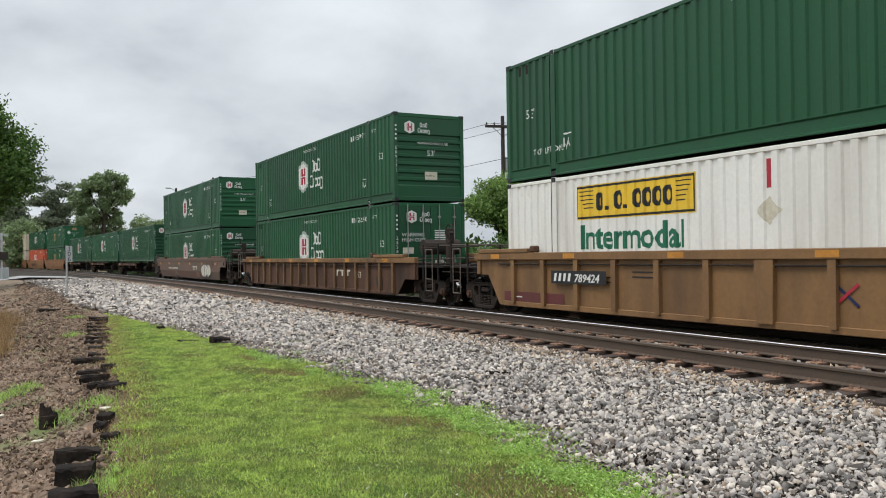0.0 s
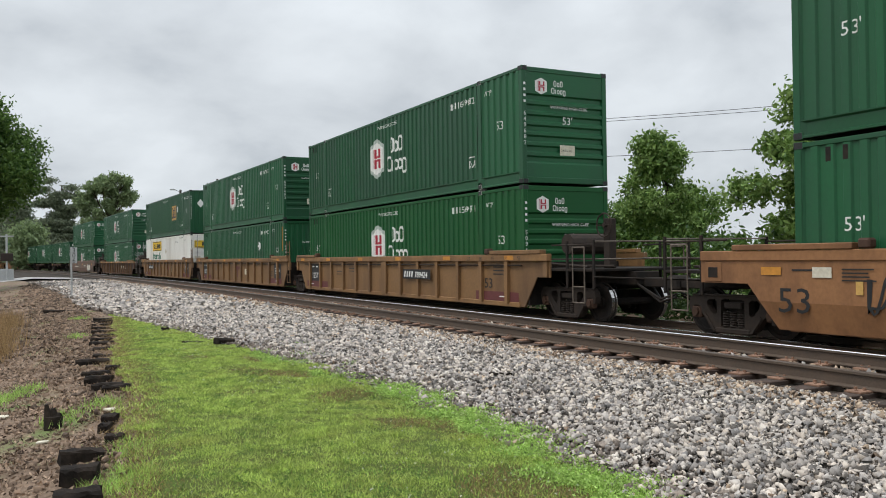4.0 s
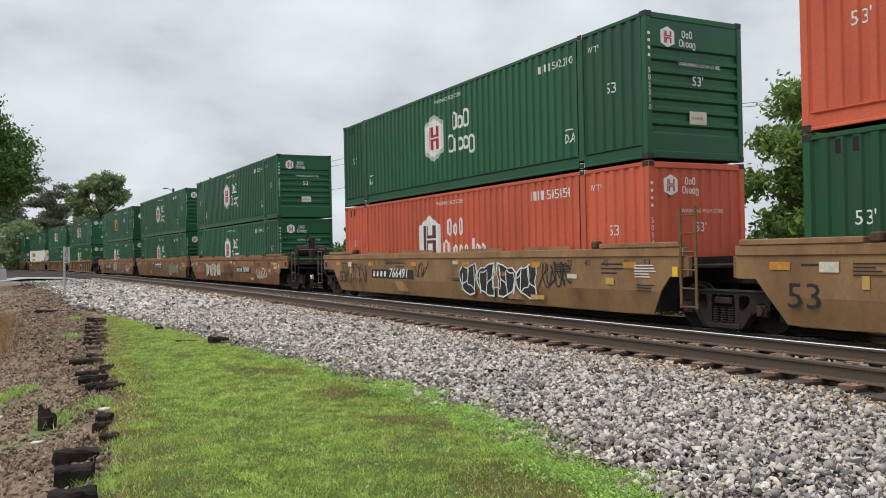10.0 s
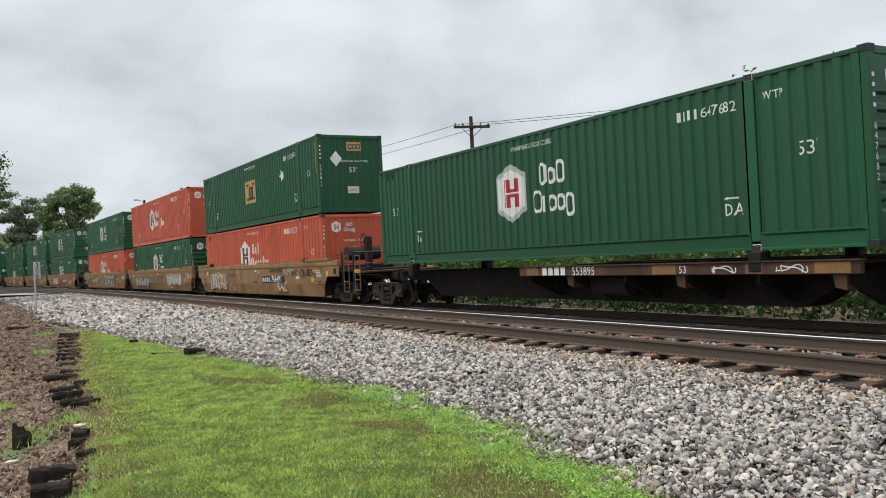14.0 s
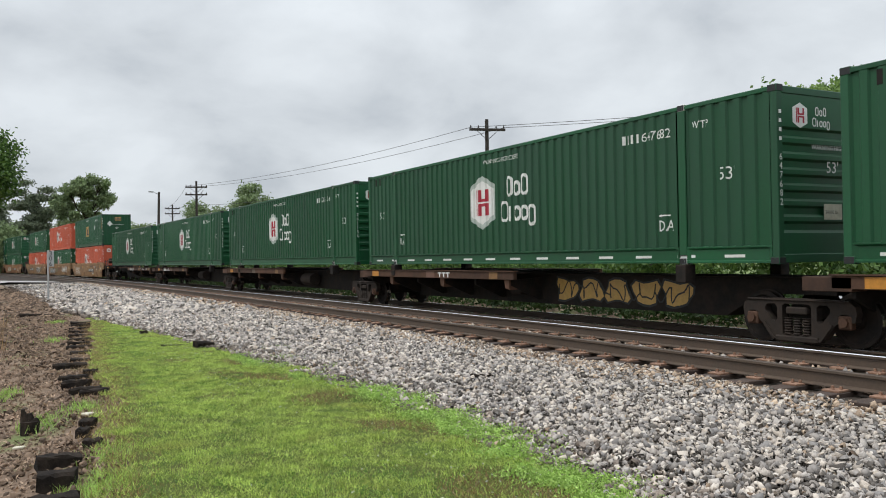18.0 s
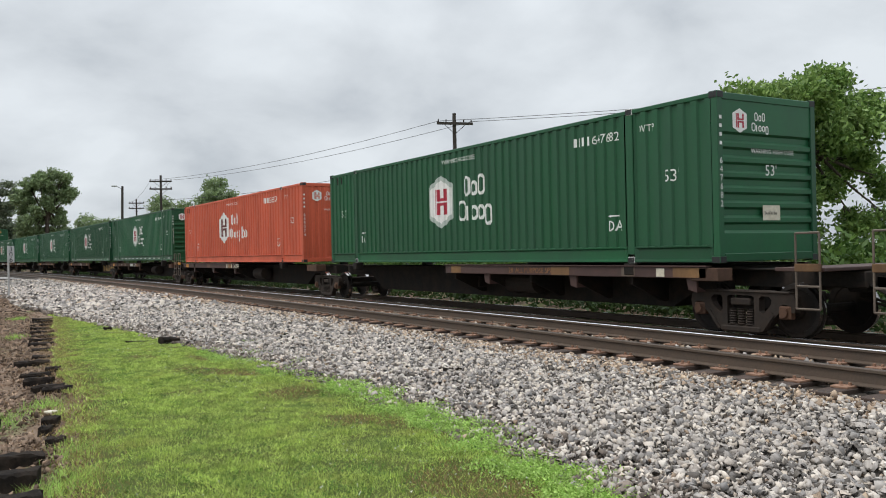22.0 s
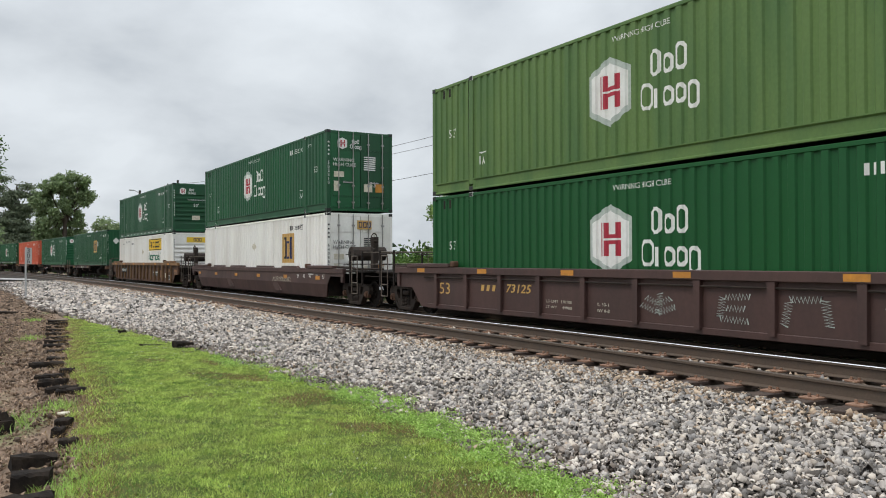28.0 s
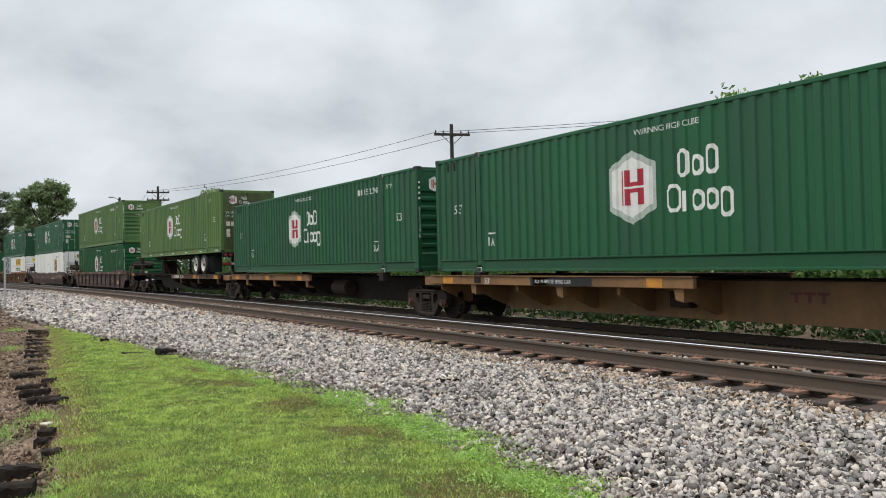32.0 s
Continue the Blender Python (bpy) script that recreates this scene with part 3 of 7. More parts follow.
def rear_end(box_ob, paint, style, kind):
    y = REAR + 0.02
    if kind == "doors":
        for e in (-1, 1):
            bm = BM()
            x0, x1 = sorted((e * 0.012, e * 1.16))
            box(bm, x0, x1, y - 0.03, y + 0.03, 0.16, CH - 0.14)
            for z in (0.55, 1.1, 1.65, 2.2):
                box(bm, x0 + 0.06, x1 - 0.06, y - 0.05, y - 0.03, z, z + 0.22)
            door = part("door", bm, paint if style != "lime" else DULLGREEN, box_ob)
            for x in (e * 0.3, e * 0.86):
                r = BM(); rod(r, (x, y - 0.075, 0.1), (x, y - 0.075, CH - 0.06), 0.02, 6)
                for z in (0.3, 0.9, 1.6, 2.4):
                    box(r, x - 0.05, x + 0.05, y - 0.1, y - 0.05, z, z + 0.06)
                part("lock_rod", r, STEEL if style != "lime" else DULLGREEN, door, "galvanised locking rod" if style != "lime" else "grimy painted locking rod")
            h = BM(); box(h, min(e * 0.3, e * 0.7), max(e * 0.3, e * 0.7), y - 0.11, y - 0.09, 1.02, 1.06)
            part("handle", h, STEEL, door)
        end_decals(box_ob, style, y - 0.02, kind)
        return
    bm = BM()
    if kind == "ribs":   # horizontal ribs between a flat top band and the floor
        rows = [(0.16, 0), (0.5, 0)]
        z = 0.52
        while z < 2.12:
            rows += [(z + 0.03, 0.045), (z + 0.13, 0.045), (z + 0.17, 0), (z + 0.24, 0)]
            z += 0.255
        rows += [(CH - 0.12, 0)]
        a = [bm.verts.new((-1.17, y + d, z)) for z, d in rows]
        b = [bm.verts.new((1.17, y + d, z)) for z, d in rows]
        for i in range(len(rows) - 1):
            bm.faces.new((a[i], b[i], b[i + 1], a[i + 1]))
    else:                # upright corrugations
        cols, k = [], 9
        for i in range(k):
            for q, d in ((0, 0), (0.38, 0), (0.5, 1), (0.88, 1)):
                cols.append((-1.17 + (i + q) * 2.34 / k, d * 0.03))
        cols.append((1.17, 0))
        a = [bm.verts.new((x, y + d, 0.16)) for x, d in cols]
        b = [bm.verts.new((x, y + d, CH - 0.12)) for x, d in cols]
        for i in range(len(cols) - 1):
            bm.faces.new((a[i], a[i + 1], b[i + 1], b[i]))
    part("end_wall", bm, paint, box_ob)
    end_decals(box_ob, style, y, kind)


def lipped_rail(y0, y1, sign):
    """The bottom rail: a flange below, a sunk face and a lip under the corrugations, closed by slanting ends."""
    profile = [(0.09, 0.02), (0.001, 0.02), (0.001, 0.05), (0.036, 0.07), (0.036, 0.255), (0.001, 0.285), (0.001, 0.306), (0.07, 0.316), (0.09, 0.316)]
    bm = BM()
    rings = []
    for y, sunk in ((y0, 0), (y0 + 0.09, 1), (y1 - 0.09, 1), (y1, 0)):
        rings.append([bm.verts.new((sign * (HX - (0.001 if d == 0.036 and not sunk else d)), y, z)) for d, z in profile])
    k = len(profile)
    for a, b in zip(rings, rings[1:]):
        for i in range(k):
            bm.faces.new((a[i], b[i], b[(i + 1) % k], a[(i + 1) % k]))
    bm.faces.new(rings[0]); bm.faces.new(rings[-1][::-1])
    bmesh.ops.recalc_face_normals(bm, faces=bm.faces)
    return bm


def container(style, kind):
    """One container with all its parts. style: paint and emblem; kind: what closes its rear end."""
    paint, emblem = STYLE[style]
    ob = thing("freight_container", LOOK[style], "container", "containers of the train")
    for s in (-1, 1):
        for a, b, k in SECTIONS:
            part("side_panel", side_panel(a, b, k, s), paint, ob)
        for y in (REAR, CL / 2 - 0.14):
            part("corner_post", box(BM(), min(s * (HX - 0.13), s * HX), max(s * (HX - 0.13), s * HX), y, y + 0.14, 0.11, CH - 0.11, 0.01), paint, ob)
        for y in (-6.22, 5.97):
            part("lifting_post", box(BM(), min(s * (HX - 0.06), s * HX), max(s * (HX - 0.06), s * HX), y + 0.03, y + 0.22, 0.16, CH - 0.1, 0.012), paint, ob)
        part("top_rail", box(BM(), min(s * (HX - 0.07), s * (HX - 0.002)), max(s * (HX - 0.07), s * (HX - 0.002)), REAR + 0.14, CL / 2 - 0.14, CH - 0.1, CH - 0.02, 0.01), paint, ob)
        for a, b in ((REAR + 0.14, -6.191), (-6.0, 6.0), (6.191, CL / 2 - 0.14)):
            part("bottom_rail", lipped_rail(a, b, s), paint, ob)
        for y in (REAR, -6.19, 6.01, CL / 2 - 0.178):
            for z in (0.0, CH - 0.118):
                c = BM()
                x0, x1 = sorted((s * (HX - 0.16), s * (HX + 0.004)))
                box(c, x0, x1, y - 0.002, y + 0.18, z, z + 0.118, 0.008)
                castm = paint if abs(y) > 7 or (z == 0 and style in ("gold", "plain", "goldrear", "orange", "lime")) else MARK
                n0 = len(c.faces)
                rod(c, (s * (HX + 0.001), y + 0.089, z + 0.059), (s * (HX + 0.006), y + 0.089, z + 0.059), 0.034, 8)
                c.faces.ensure_lookup_table()
                for f in c.faces[n0:]:
                    f.material_index = 1
                part("corner_casting", c, castm, ob).data.materials.append(BLACK)
    part("roof", box(BM(), -HX + 0.07, HX - 0.07, REAR + 0.05, CL / 2 - 0.05, CH - 0.05, CH - 0.015), paint, ob)
    part("floor", box(BM(), -HX + 0.09, HX - 0.09, REAR + 0.05, CL / 2 - 0.05, 0.05, 0.14), IRON, ob)
    part("front_wall", box(BM(), -1.17, 1.17, CL / 2 - 0.06, CL / 2 - 0.02, 0.14, CH - 0.1), paint, ob)
    for y in (REAR + 0.02, CL / 2 - 0.1):
        for z0, z1 in ((0.02, 0.16), (CH - 0.14, CH - 0.02)):
            part("end_rail", box(BM(), -HX + 0.13, HX - 0.13, y - 0.015, y + 0.08, z0, z1, 0.01), paint, ob)
    rear_end(ob, paint, style, kind)
    ink = MARK if paint not in (WHITE, CREAM) else BLACK
    # lettering on the near side
    if emblem == "hex":
        u, w = (-1.3, 1.32) if style == "orange" else (-0.9, 1.27)
        if style != "orange":
            dressed(hexagon(BM(), u, 1.58, w, 1.4), 0.003, "emblem_border", PALEMARK, ob, "pale grey border of the emblem")
        k = 1.0 if style == "orange" else 0.82
        dressed(hexagon(BM(), u, 1.58, w * k, 1.4 * k), 0.006, "emblem", MARK, ob, "white hexagon emblem")
        for shape in emblem_shapes(u, 1.58, w * k, 1.4 * k):
            dressed(shape, 0.009, "emblem_bar", RED if style != "orange" else MAROON, ob)
        dressed(block_words(BM(), u + 0.86, 1.6, 0.5, style == "orange"), 0.003, "lettering", MARK, ob)
    if emblem == "square":
        u, w, z0, z1 = {"gold": (-0.79, 1.5, 1.02, 2.02), "goldrear": (2.2, 1.5, 1.1, 2.12), "whitegold": (3.6, 1.25, 1.1, 2.25)}[style]
        dressed(bar(BM(), u, u + w, z0, z1), 0.003, "emblem", GOLD, ob, "square gold emblem")
        for k, (q, r, top, m) in enumerate(((0.08, 0.34, 0.88, BLACK), (0.38, 0.66, 0.74, NAVY), (0.7, 0.92, 0.88, NAVY))):
            dressed(ring(BM(), u + q * w, u + r * w, z0 + 0.14 * (z1 - z0), z0 + top * (z1 - z0), 0.07 * w), 0.006, "emblem_block", m, ob)
        u = {"gold": 4.15, "goldrear": 4.18, "whitegold": 0.0}[style]
        dressed(flat(BM(), [(u, 1.56), (u + 0.24, 1.8), (u, 2.04), (u - 0.24, 1.8)]), 0.006, "placard", MARK if paint is GREEN else PLAQUE, ob, "diamond placard")
    if emblem == "diamond":
        dressed(flat(BM(), [(4.15, 1.56), (4.39, 1.8), (4.15, 2.04), (3.91, 1.8)]), 0.006, "placard", MARK, ob, "diamond placard")
    if emblem == "panel":
        u0 = -5.28 if style == "haul" else 1.63
        dressed(bar(BM(), u0, u0 + 3.62, 1.88, 2.62), 0.003, "emblem", YELLOW, ob, "yellow panel with a black border")
        dressed(ring(BM(), u0 + 0.03, u0 + 3.59, 1.90, 2.60, 0.045), 0.005, "panel_border", BLACK, ob)
        for k, wd in enumerate((0.22, 0.1, 0.3, 0.1, 0.3, 0.3, 0.3, 0.3)):
            u = u0 + 0.72 + 0.29 * k
            b = round_ring(BM(), u, u + wd * 0.85, 2.06, 2.44, 0.08) if wd > 0.15 else bar(BM(), u, u + 0.08, 2.06, 2.14)
            dressed(b, 0.006, "panel_block", BLACK, ob)
        b = BM()
        for k in range(5):
            z = 2.48 - 0.09 * k
            bar(b, u0 + 0.12 + 0.03 * k, u0 + 0.58, z, z + 0.022); bar(b, u0 + 3.1, u0 + 3.46 - 0.03 * k, z, z + 0.022)
        dressed(b, 0.006, "panel_stripes", BLACK, ob)
        dressed(words("Intermodal", 0.72, u0 + 0.13, 1.26, bold=0.018), 0.004, "lettering", SEAGREEN, ob, "sea-green lettering")
        dressed(flat(BM(), [(-0.05, 1.58), (0.21, 1.82), (-0.05, 2.06), (-0.31, 1.82)]), 0.004, "placard", PLAQUE, ob, "diamond placard")
        if style == "haul":
            dressed(bar(BM(), -0.1, 0.0, 2.2, 2.68), 0.004, "red_stripe", RED, ob)
        if style == "haul":
            dressed(words("STACK LIMIT 3 HIGH", 0.15, 4.55, 2.66), 0.005, "lettering", BLACK, ob)
        else:
            for body, size, u, z in (("WTP", 0.2, -6.6, 2.36), ("STACK LIMIT", 0.165, -5.72, 2.52), ("HIGH", 0.165, -4.55, 2.52)):
                dressed(words(body, size, u, z), 0.005, "lettering", BLACK, ob)
    if style != "cream":
        if paint is not WHITE:
            for u in (-7.2, 6.95):
                dressed(words("53'", 0.31, u, 1.46), 0.005, "lettering", ink, ob)
            dressed(words("WARNING HIGH CUBE", 0.15, -0.8, 2.54), 0.005, "lettering", ink, ob)
            dressed(words("IA", 0.3, -5.72, 0.62), 0.005, "lettering", ink, ob)
            dressed(words("DA", 0.3, 5.44, 0.62), 0.005, "lettering", ink, ob)
            for u in (-5.72, 5.44):
                dressed(flat(bar(BM(), u + 0.08, u + 0.32, 0.9, 0.925), [(u, 0.912), (u + 0.09, 0.88), (u + 0.09, 0.945)]), 0.005, "arrow", ink, ob)
        dressed(words("WTP", 0.19, 6.34 if "gold" not in style else 5.42, 2.42), 0.005, "lettering", ink, ob)
    if style == "goldrear":
        for u in (-6.9, 4.55):
            dressed(words("TOP LIFT ONLY", 0.19, u, 0.56), 0.005, "lettering", ink, ob)
    if style in ("gold", "plain"):
        dressed(bar(BM(), 7.9, 7.99, 1.5, 2.62), 0.012, "yellow_stripe", HIVIS, ob)
    if style == "dashed":
        for k in range(14):
            y = 7.3 - 1.12 * k
            part("white_dash", box(BM(), -HX + 0.031, -HX + 0.037, y - 0.22, y + 0.22, 0.115, 0.165), MARK, ob)
    for y in (7.45, 7.15) if style != "cream" else ():
        part("vent", box(BM(), -HX + 0.004, -HX + 0.03, y - 0.05, y + 0.05, CH - 0.36, CH - 0.13, 0.008), IRON if paint is not WHITE else paint, ob)
    return ob


def number(ob, digits, style):
    """The serial number: the owner's mark as plain bars, the digits in figures, on the side and down the rear post."""
    ink = MARK if STYLE[style][0] not in (WHITE, CREAM) else BLACK
    u, size = {"orange": (4.05, 0.31), "haul": (3.2, 0.2), "haulrear": (-3.9, 0.18), "goldrear": (6.5, 0.24)}.get(style, (4.5, 0.25))
    bm = BM()
    for k in range(4):
        bar(bm, u + 0.5 * size * k, u + 0.24 * size + 0.5 * size * k, 2.36, 2.36 + 0.7 * size)
    words(digits, size, u + 2.2 * size, 2.36, bm)
    dressed(bm, 0.005, "serial_number", ink, ob)
    bm = upright("####" + " " + digits, 0.15, -1.225, 2.4, 0.145)
    for v in bm.verts:
        v.co = Vector((-v.co.y, REAR - 0.006, v.co.z))
    part("serial_number", bm, ink, ob)


# ---- rail cars: origin over the track at the middle of the load, z = 0 on the rails, +y ahead ----
WHEEL_R, AXLE = 0.43, 0.86
ROLLERS = {1: [], -1: []}   # wheelsets ahead of and behind the truck's middle
MESHES = {}


def shared(key, make):
    """One mesh for all alike parts."""
    if key not in MESHES:
        bm = make()
        me = bpy.data.meshes.new(key.split("/")[0])
        bm.to_mesh(me)
        bm.free()
        MESHES[key] = me
    return MESHES[key]


def alike(name, key, make, material, parent, at=(0, 0, 0)):
    me = shared(key, make)
    if not me.materials:
        me.materials.append(material)
    ob = new(name, me)
    ob.parent, ob.location = parent, at
    return ob


def wheel_mesh():
    bm = BM()
    for s in (-1, 1):
        lathe(bm, [(s * 0.66, 0.12), (s * 0.68, 0.34), (s * 0.67, 0.36), (s * 0.67, 0.455), (s * 0.70, 0.455), (s * 0.71, WHEEL_R), (s * 0.80, WHEEL_R - 0.004), (s * 0.805, 0.36), (s * 0.77, 0.34), (s * 0.74, 0.13), (s * 0.80, 0.12)], (0, 0, 0), 28)
    rod(bm, (-0.95, 0, 0), (0.95, 0, 0), 0.08, 10)
    return bm


def rim_mesh():
    bm = BM()
    for s in (-1, 1):
        lathe(bm, [(s * 0.712, WHEEL_R + 0.002), (s * 0.80, WHEEL_R - 0.001)], (0, 0, 0), 28)
    return bm


def side_frame_mesh():
    """A cast frame: rounded outline with jaws over the bearings, two rounded windows and the spring opening cut through it."""
    half = [(0.36, 0.07), (0.5, 0.13), (0.66, 0.33), (0.74, 0.40), (0.76, 0.50), (0.80, 0.54), (0.92, 0.54), (0.95, 0.42), (1.03, 0.42), (1.06, 0.56), (1.03, 0.67), (0.93, 0.73), (0.5, 0.755)]
    loops = [half + [(-y, z) for y, z in half[::-1]], [(-0.27, 0.18), (0.27, 0.18), (0.27, 0.64), (0.22, 0.67), (-0.22, 0.67), (-0.27, 0.64)]]
    for e in (-1, 1):
        loops.append([(e * y, z) for y, z in ((0.37, 0.42), (0.42, 0.38), (0.48, 0.40), (0.60, 0.54), (0.61, 0.61), (0.56, 0.66), (0.42, 0.665), (0.37, 0.62))])
    bm = BM()
    rims = []
    for x in (-0.07, 0.07):
        edges, made = [], []
        for lp in loops:
            vs = [bm.verts.new((x, y, z)) for y, z in lp]
            edges += [bm.edges.new((vs[i], vs[(i + 1) % len(vs)])) for i in range(len(vs))]
            made.append(vs)
        bmesh.ops.triangle_fill(bm, edges=edges, use_beauty=True, normal=(-1 if x < 0 else 1, 0, 0))
        rims.append(made)
    for p, q in zip(*rims):
        for i in range(len(p)):
            j = (i + 1) % len(p)
            bm.faces.new((p[i], p[j], q[j], q[i]))
    bmesh.ops.recalc_face_normals(bm, faces=bm.faces)
    box(bm, -0.1, 0.1, -0.40, 0.40, 0.06, 0.16, 0.02)      # spring seat
    box(bm, -0.095, 0.06, -0.96, 0.96, 0.715, 0.745, 0.01)  # flange along the top
    box(bm, -0.085, 0.05, -0.2, 0.2, 0.50, 0.62, 0.02)      # end of the bolster
    for e in (-1, 1):
        prism(bm, [(e * 0.40, 0.10), (e * 0.45, 0.09), (e * 0.66, 0.36), (e * 0.62, 0.40)][::e], -0.095, -0.065)
    return bm


def spring_mesh():
    bm = BM()
    lathe(bm, [(0.005 + 0.021 * i, 0.078 if i % 2 else 0.055) for i in range(14)], (0, 0, 0), 10)
    for v in bm.verts:
        v.co = Vector((v.co.z, v.co.y, v.co.x))
    bmesh.ops.recalc_face_normals(bm, faces=bm.faces)
    return bm


def bearing_mesh():
    bm = BM()
    box(bm, -0.09, 0.05, -0.11, 0.11, -0.12, 0.09, 0.02)
    rod(bm, (-0.13, 0, -0.01), (0, 0, -0.01), 0.075, 12)
    return bm


def truck(parent, y):
    """A two-axle truck with turning wheelsets."""
    tr = alike("truck", "truck_bolster", lambda: box(BM(), -0.95, 0.95, -0.2, 0.2, 0.42, 0.66, 0.02), IRON, parent, (0, y, 0))
    for s in (-1, 1):
        f = alike("side_frame", "side_frame", side_frame_mesh, CAST, tr, (s * 1.0, 0, 0))
        for y in (-0.17, 0.0, 0.17):
            alike("spring", "spring", spring_mesh, CAST, tr, (s * 1.03, y, 0.165))
        for e in (-1, 1):
            b = alike("bearing", "bearing", bearing_mesh, RUSTY, tr, (s * 1.0, e * AXLE, WHEEL_R))
            if s == 1:
                b.rotation_euler = (0, 0, math.pi)
    for e in (-1, 1):
        w = alike("wheelset", "wheelset", wheel_mesh, IRON, tr, (0, e * AXLE, WHEEL_R))
        if len(w.data.materials) == 1:
            w.data.materials.append(TREAD)
            for p in w.data.polygons:
                c = p.center
                rr = math.hypot(c.y, c.z)
                if rr > WHEEL_R - 0.02 and abs(p.normal.x) < 0.5:
                    p.material_index = 1
        ROLLERS[e].append(w)
    return tr


def ladder_mesh():
    bm = BM()
    for y in (-0.21, 0.21):
        rod(bm, (0, y, 0.45), (0, y, 1.66), 0.016, 6)
    for z in (0.45, 0.8, 1.66):
        rod(bm, (0, -0.21, z), (0, 0.21, z), 0.016, 6)
    return bm


def tall_ladder_mesh():
    bm = BM()
    for y in (-0.19, 0.19):
        box(bm, -0.012, 0.012, y - 0.028, y + 0.028, 0.42, 2.25)
    for z in (0.45, 0.78, 1.11, 1.44, 1.77, 2.1):
        rod(bm, (0, -0.19, z), (0, 0.19, z), 0.016, 6)
    return bm


def rail_post_mesh():
    bm = BM()
    box(bm, -0.022, 0.022, -0.032, 0.032, 0.75, 1.82, 0.006)
    return bm


def sill_step_mesh():
    """A bent-rod step that hangs from the sill, with one rung."""
    bm = BM()
    for y in (-0.2, 0.2):
        rod(bm, (0, y, 0.52), (0, y, 1.66), 0.018, 6)
    for z in (0.52, 0.86, 1.66):
        rod(bm, (0, -0.2, z), (0, 0.2, z), 0.018, 6)
    return bm


def coupler_mesh():
    bm = BM()
    box(bm, -0.12, 0.12, -0.9, 0.5, 0.78, 0.98, 0.02)
    box(bm, -0.2, 0.16, 0.45, 0.82, 0.72, 1.04, 0.05)
    for z in (0.66, 0.6):
        rod(bm, (0.3, -0.3, 0.85), (0.28, 0.4, z - 0.12), 0.025, 6)
        rod(bm, (0.28, 0.4, z - 0.12), (0.26, 0.85, z), 0.025, 6)
    return bm


def brake_wheel_mesh():
    bm = BM()
    k, r = 20, 0.26
    pts = [(0, r * math.cos(2 * math.pi * i / k), r * math.sin(2 * math.pi * i / k)) for i in range(k)]
    for i in range(k):
        rod(bm, pts[i], pts[(i + 1) % k], 0.018, 5)
    for i in range(0, k, 5):
        rod(bm, (0, 0, 0), pts[i], 0.012, 5)
    rod(bm, (-0.02, 0, 0), (0.1, 0, 0), 0.05, 8)
    return bm


SILL, TOP = 0.25, 1.76
TOPS = {"ochre": 1.53, "tan": 1.53, "sand": 1.53, "rusty": 1.44, "greyrust": 1.5, "plum": 1.33, "plumsmooth": 1.25}   # height of the side
SQUEEZE = [1.0]   # markings follow the height of the side
CARLOOK = {
    "ochre": (OCHRE, "weathered ochre ribbed steel well car carrying two stacked containers"),
    "tan": (TAN, "faded tan smooth-sided well car with spray-painted scrawls"),
    "sand": (SAND, "faded sandy smooth-sided well car with spray-painted scrawls"),
    "rusty": (RUSTY, "rusty brown ribbed well car carrying stacked containers"),
    "greyrust": (GREYRUST, "patched grey and rust smooth-sided well car"),
    "plum": (PLUM, "dark plum-brown ribbed well car carrying stacked containers"),
    "plumsmooth": (PLUM, "dark plum-brown smooth-sided well car carrying stacked containers"),
}


def well_side(bm, x0, x1, ends, top, low):
    """The side sheet with its lower corners cut away over the trucks. ends: how far it runs ahead and behind."""
    f, r = ends
    prism(bm, [(-8.15, SILL), (8.35 + 0.2 * (low < 0.9), SILL), (9.1 if low < 0.9 else 8.9, low), (f, low), (f, top - 0.17), (-r, top - 0.17), (-r, low), (-9.1 if low < 0.9 else -8.9, low), (-8.35 - 0.2 * (low < 0.9), SILL)][1:], x0, x1)
    return bm


def decal(ob, bm, name, material, x, label=""):
    for v in bm.verts:
        v.co.x = x
        v.co.z = SILL + (v.co.z - SILL) * SQUEEZE[0]
    return part(name, bm, material, ob, label)


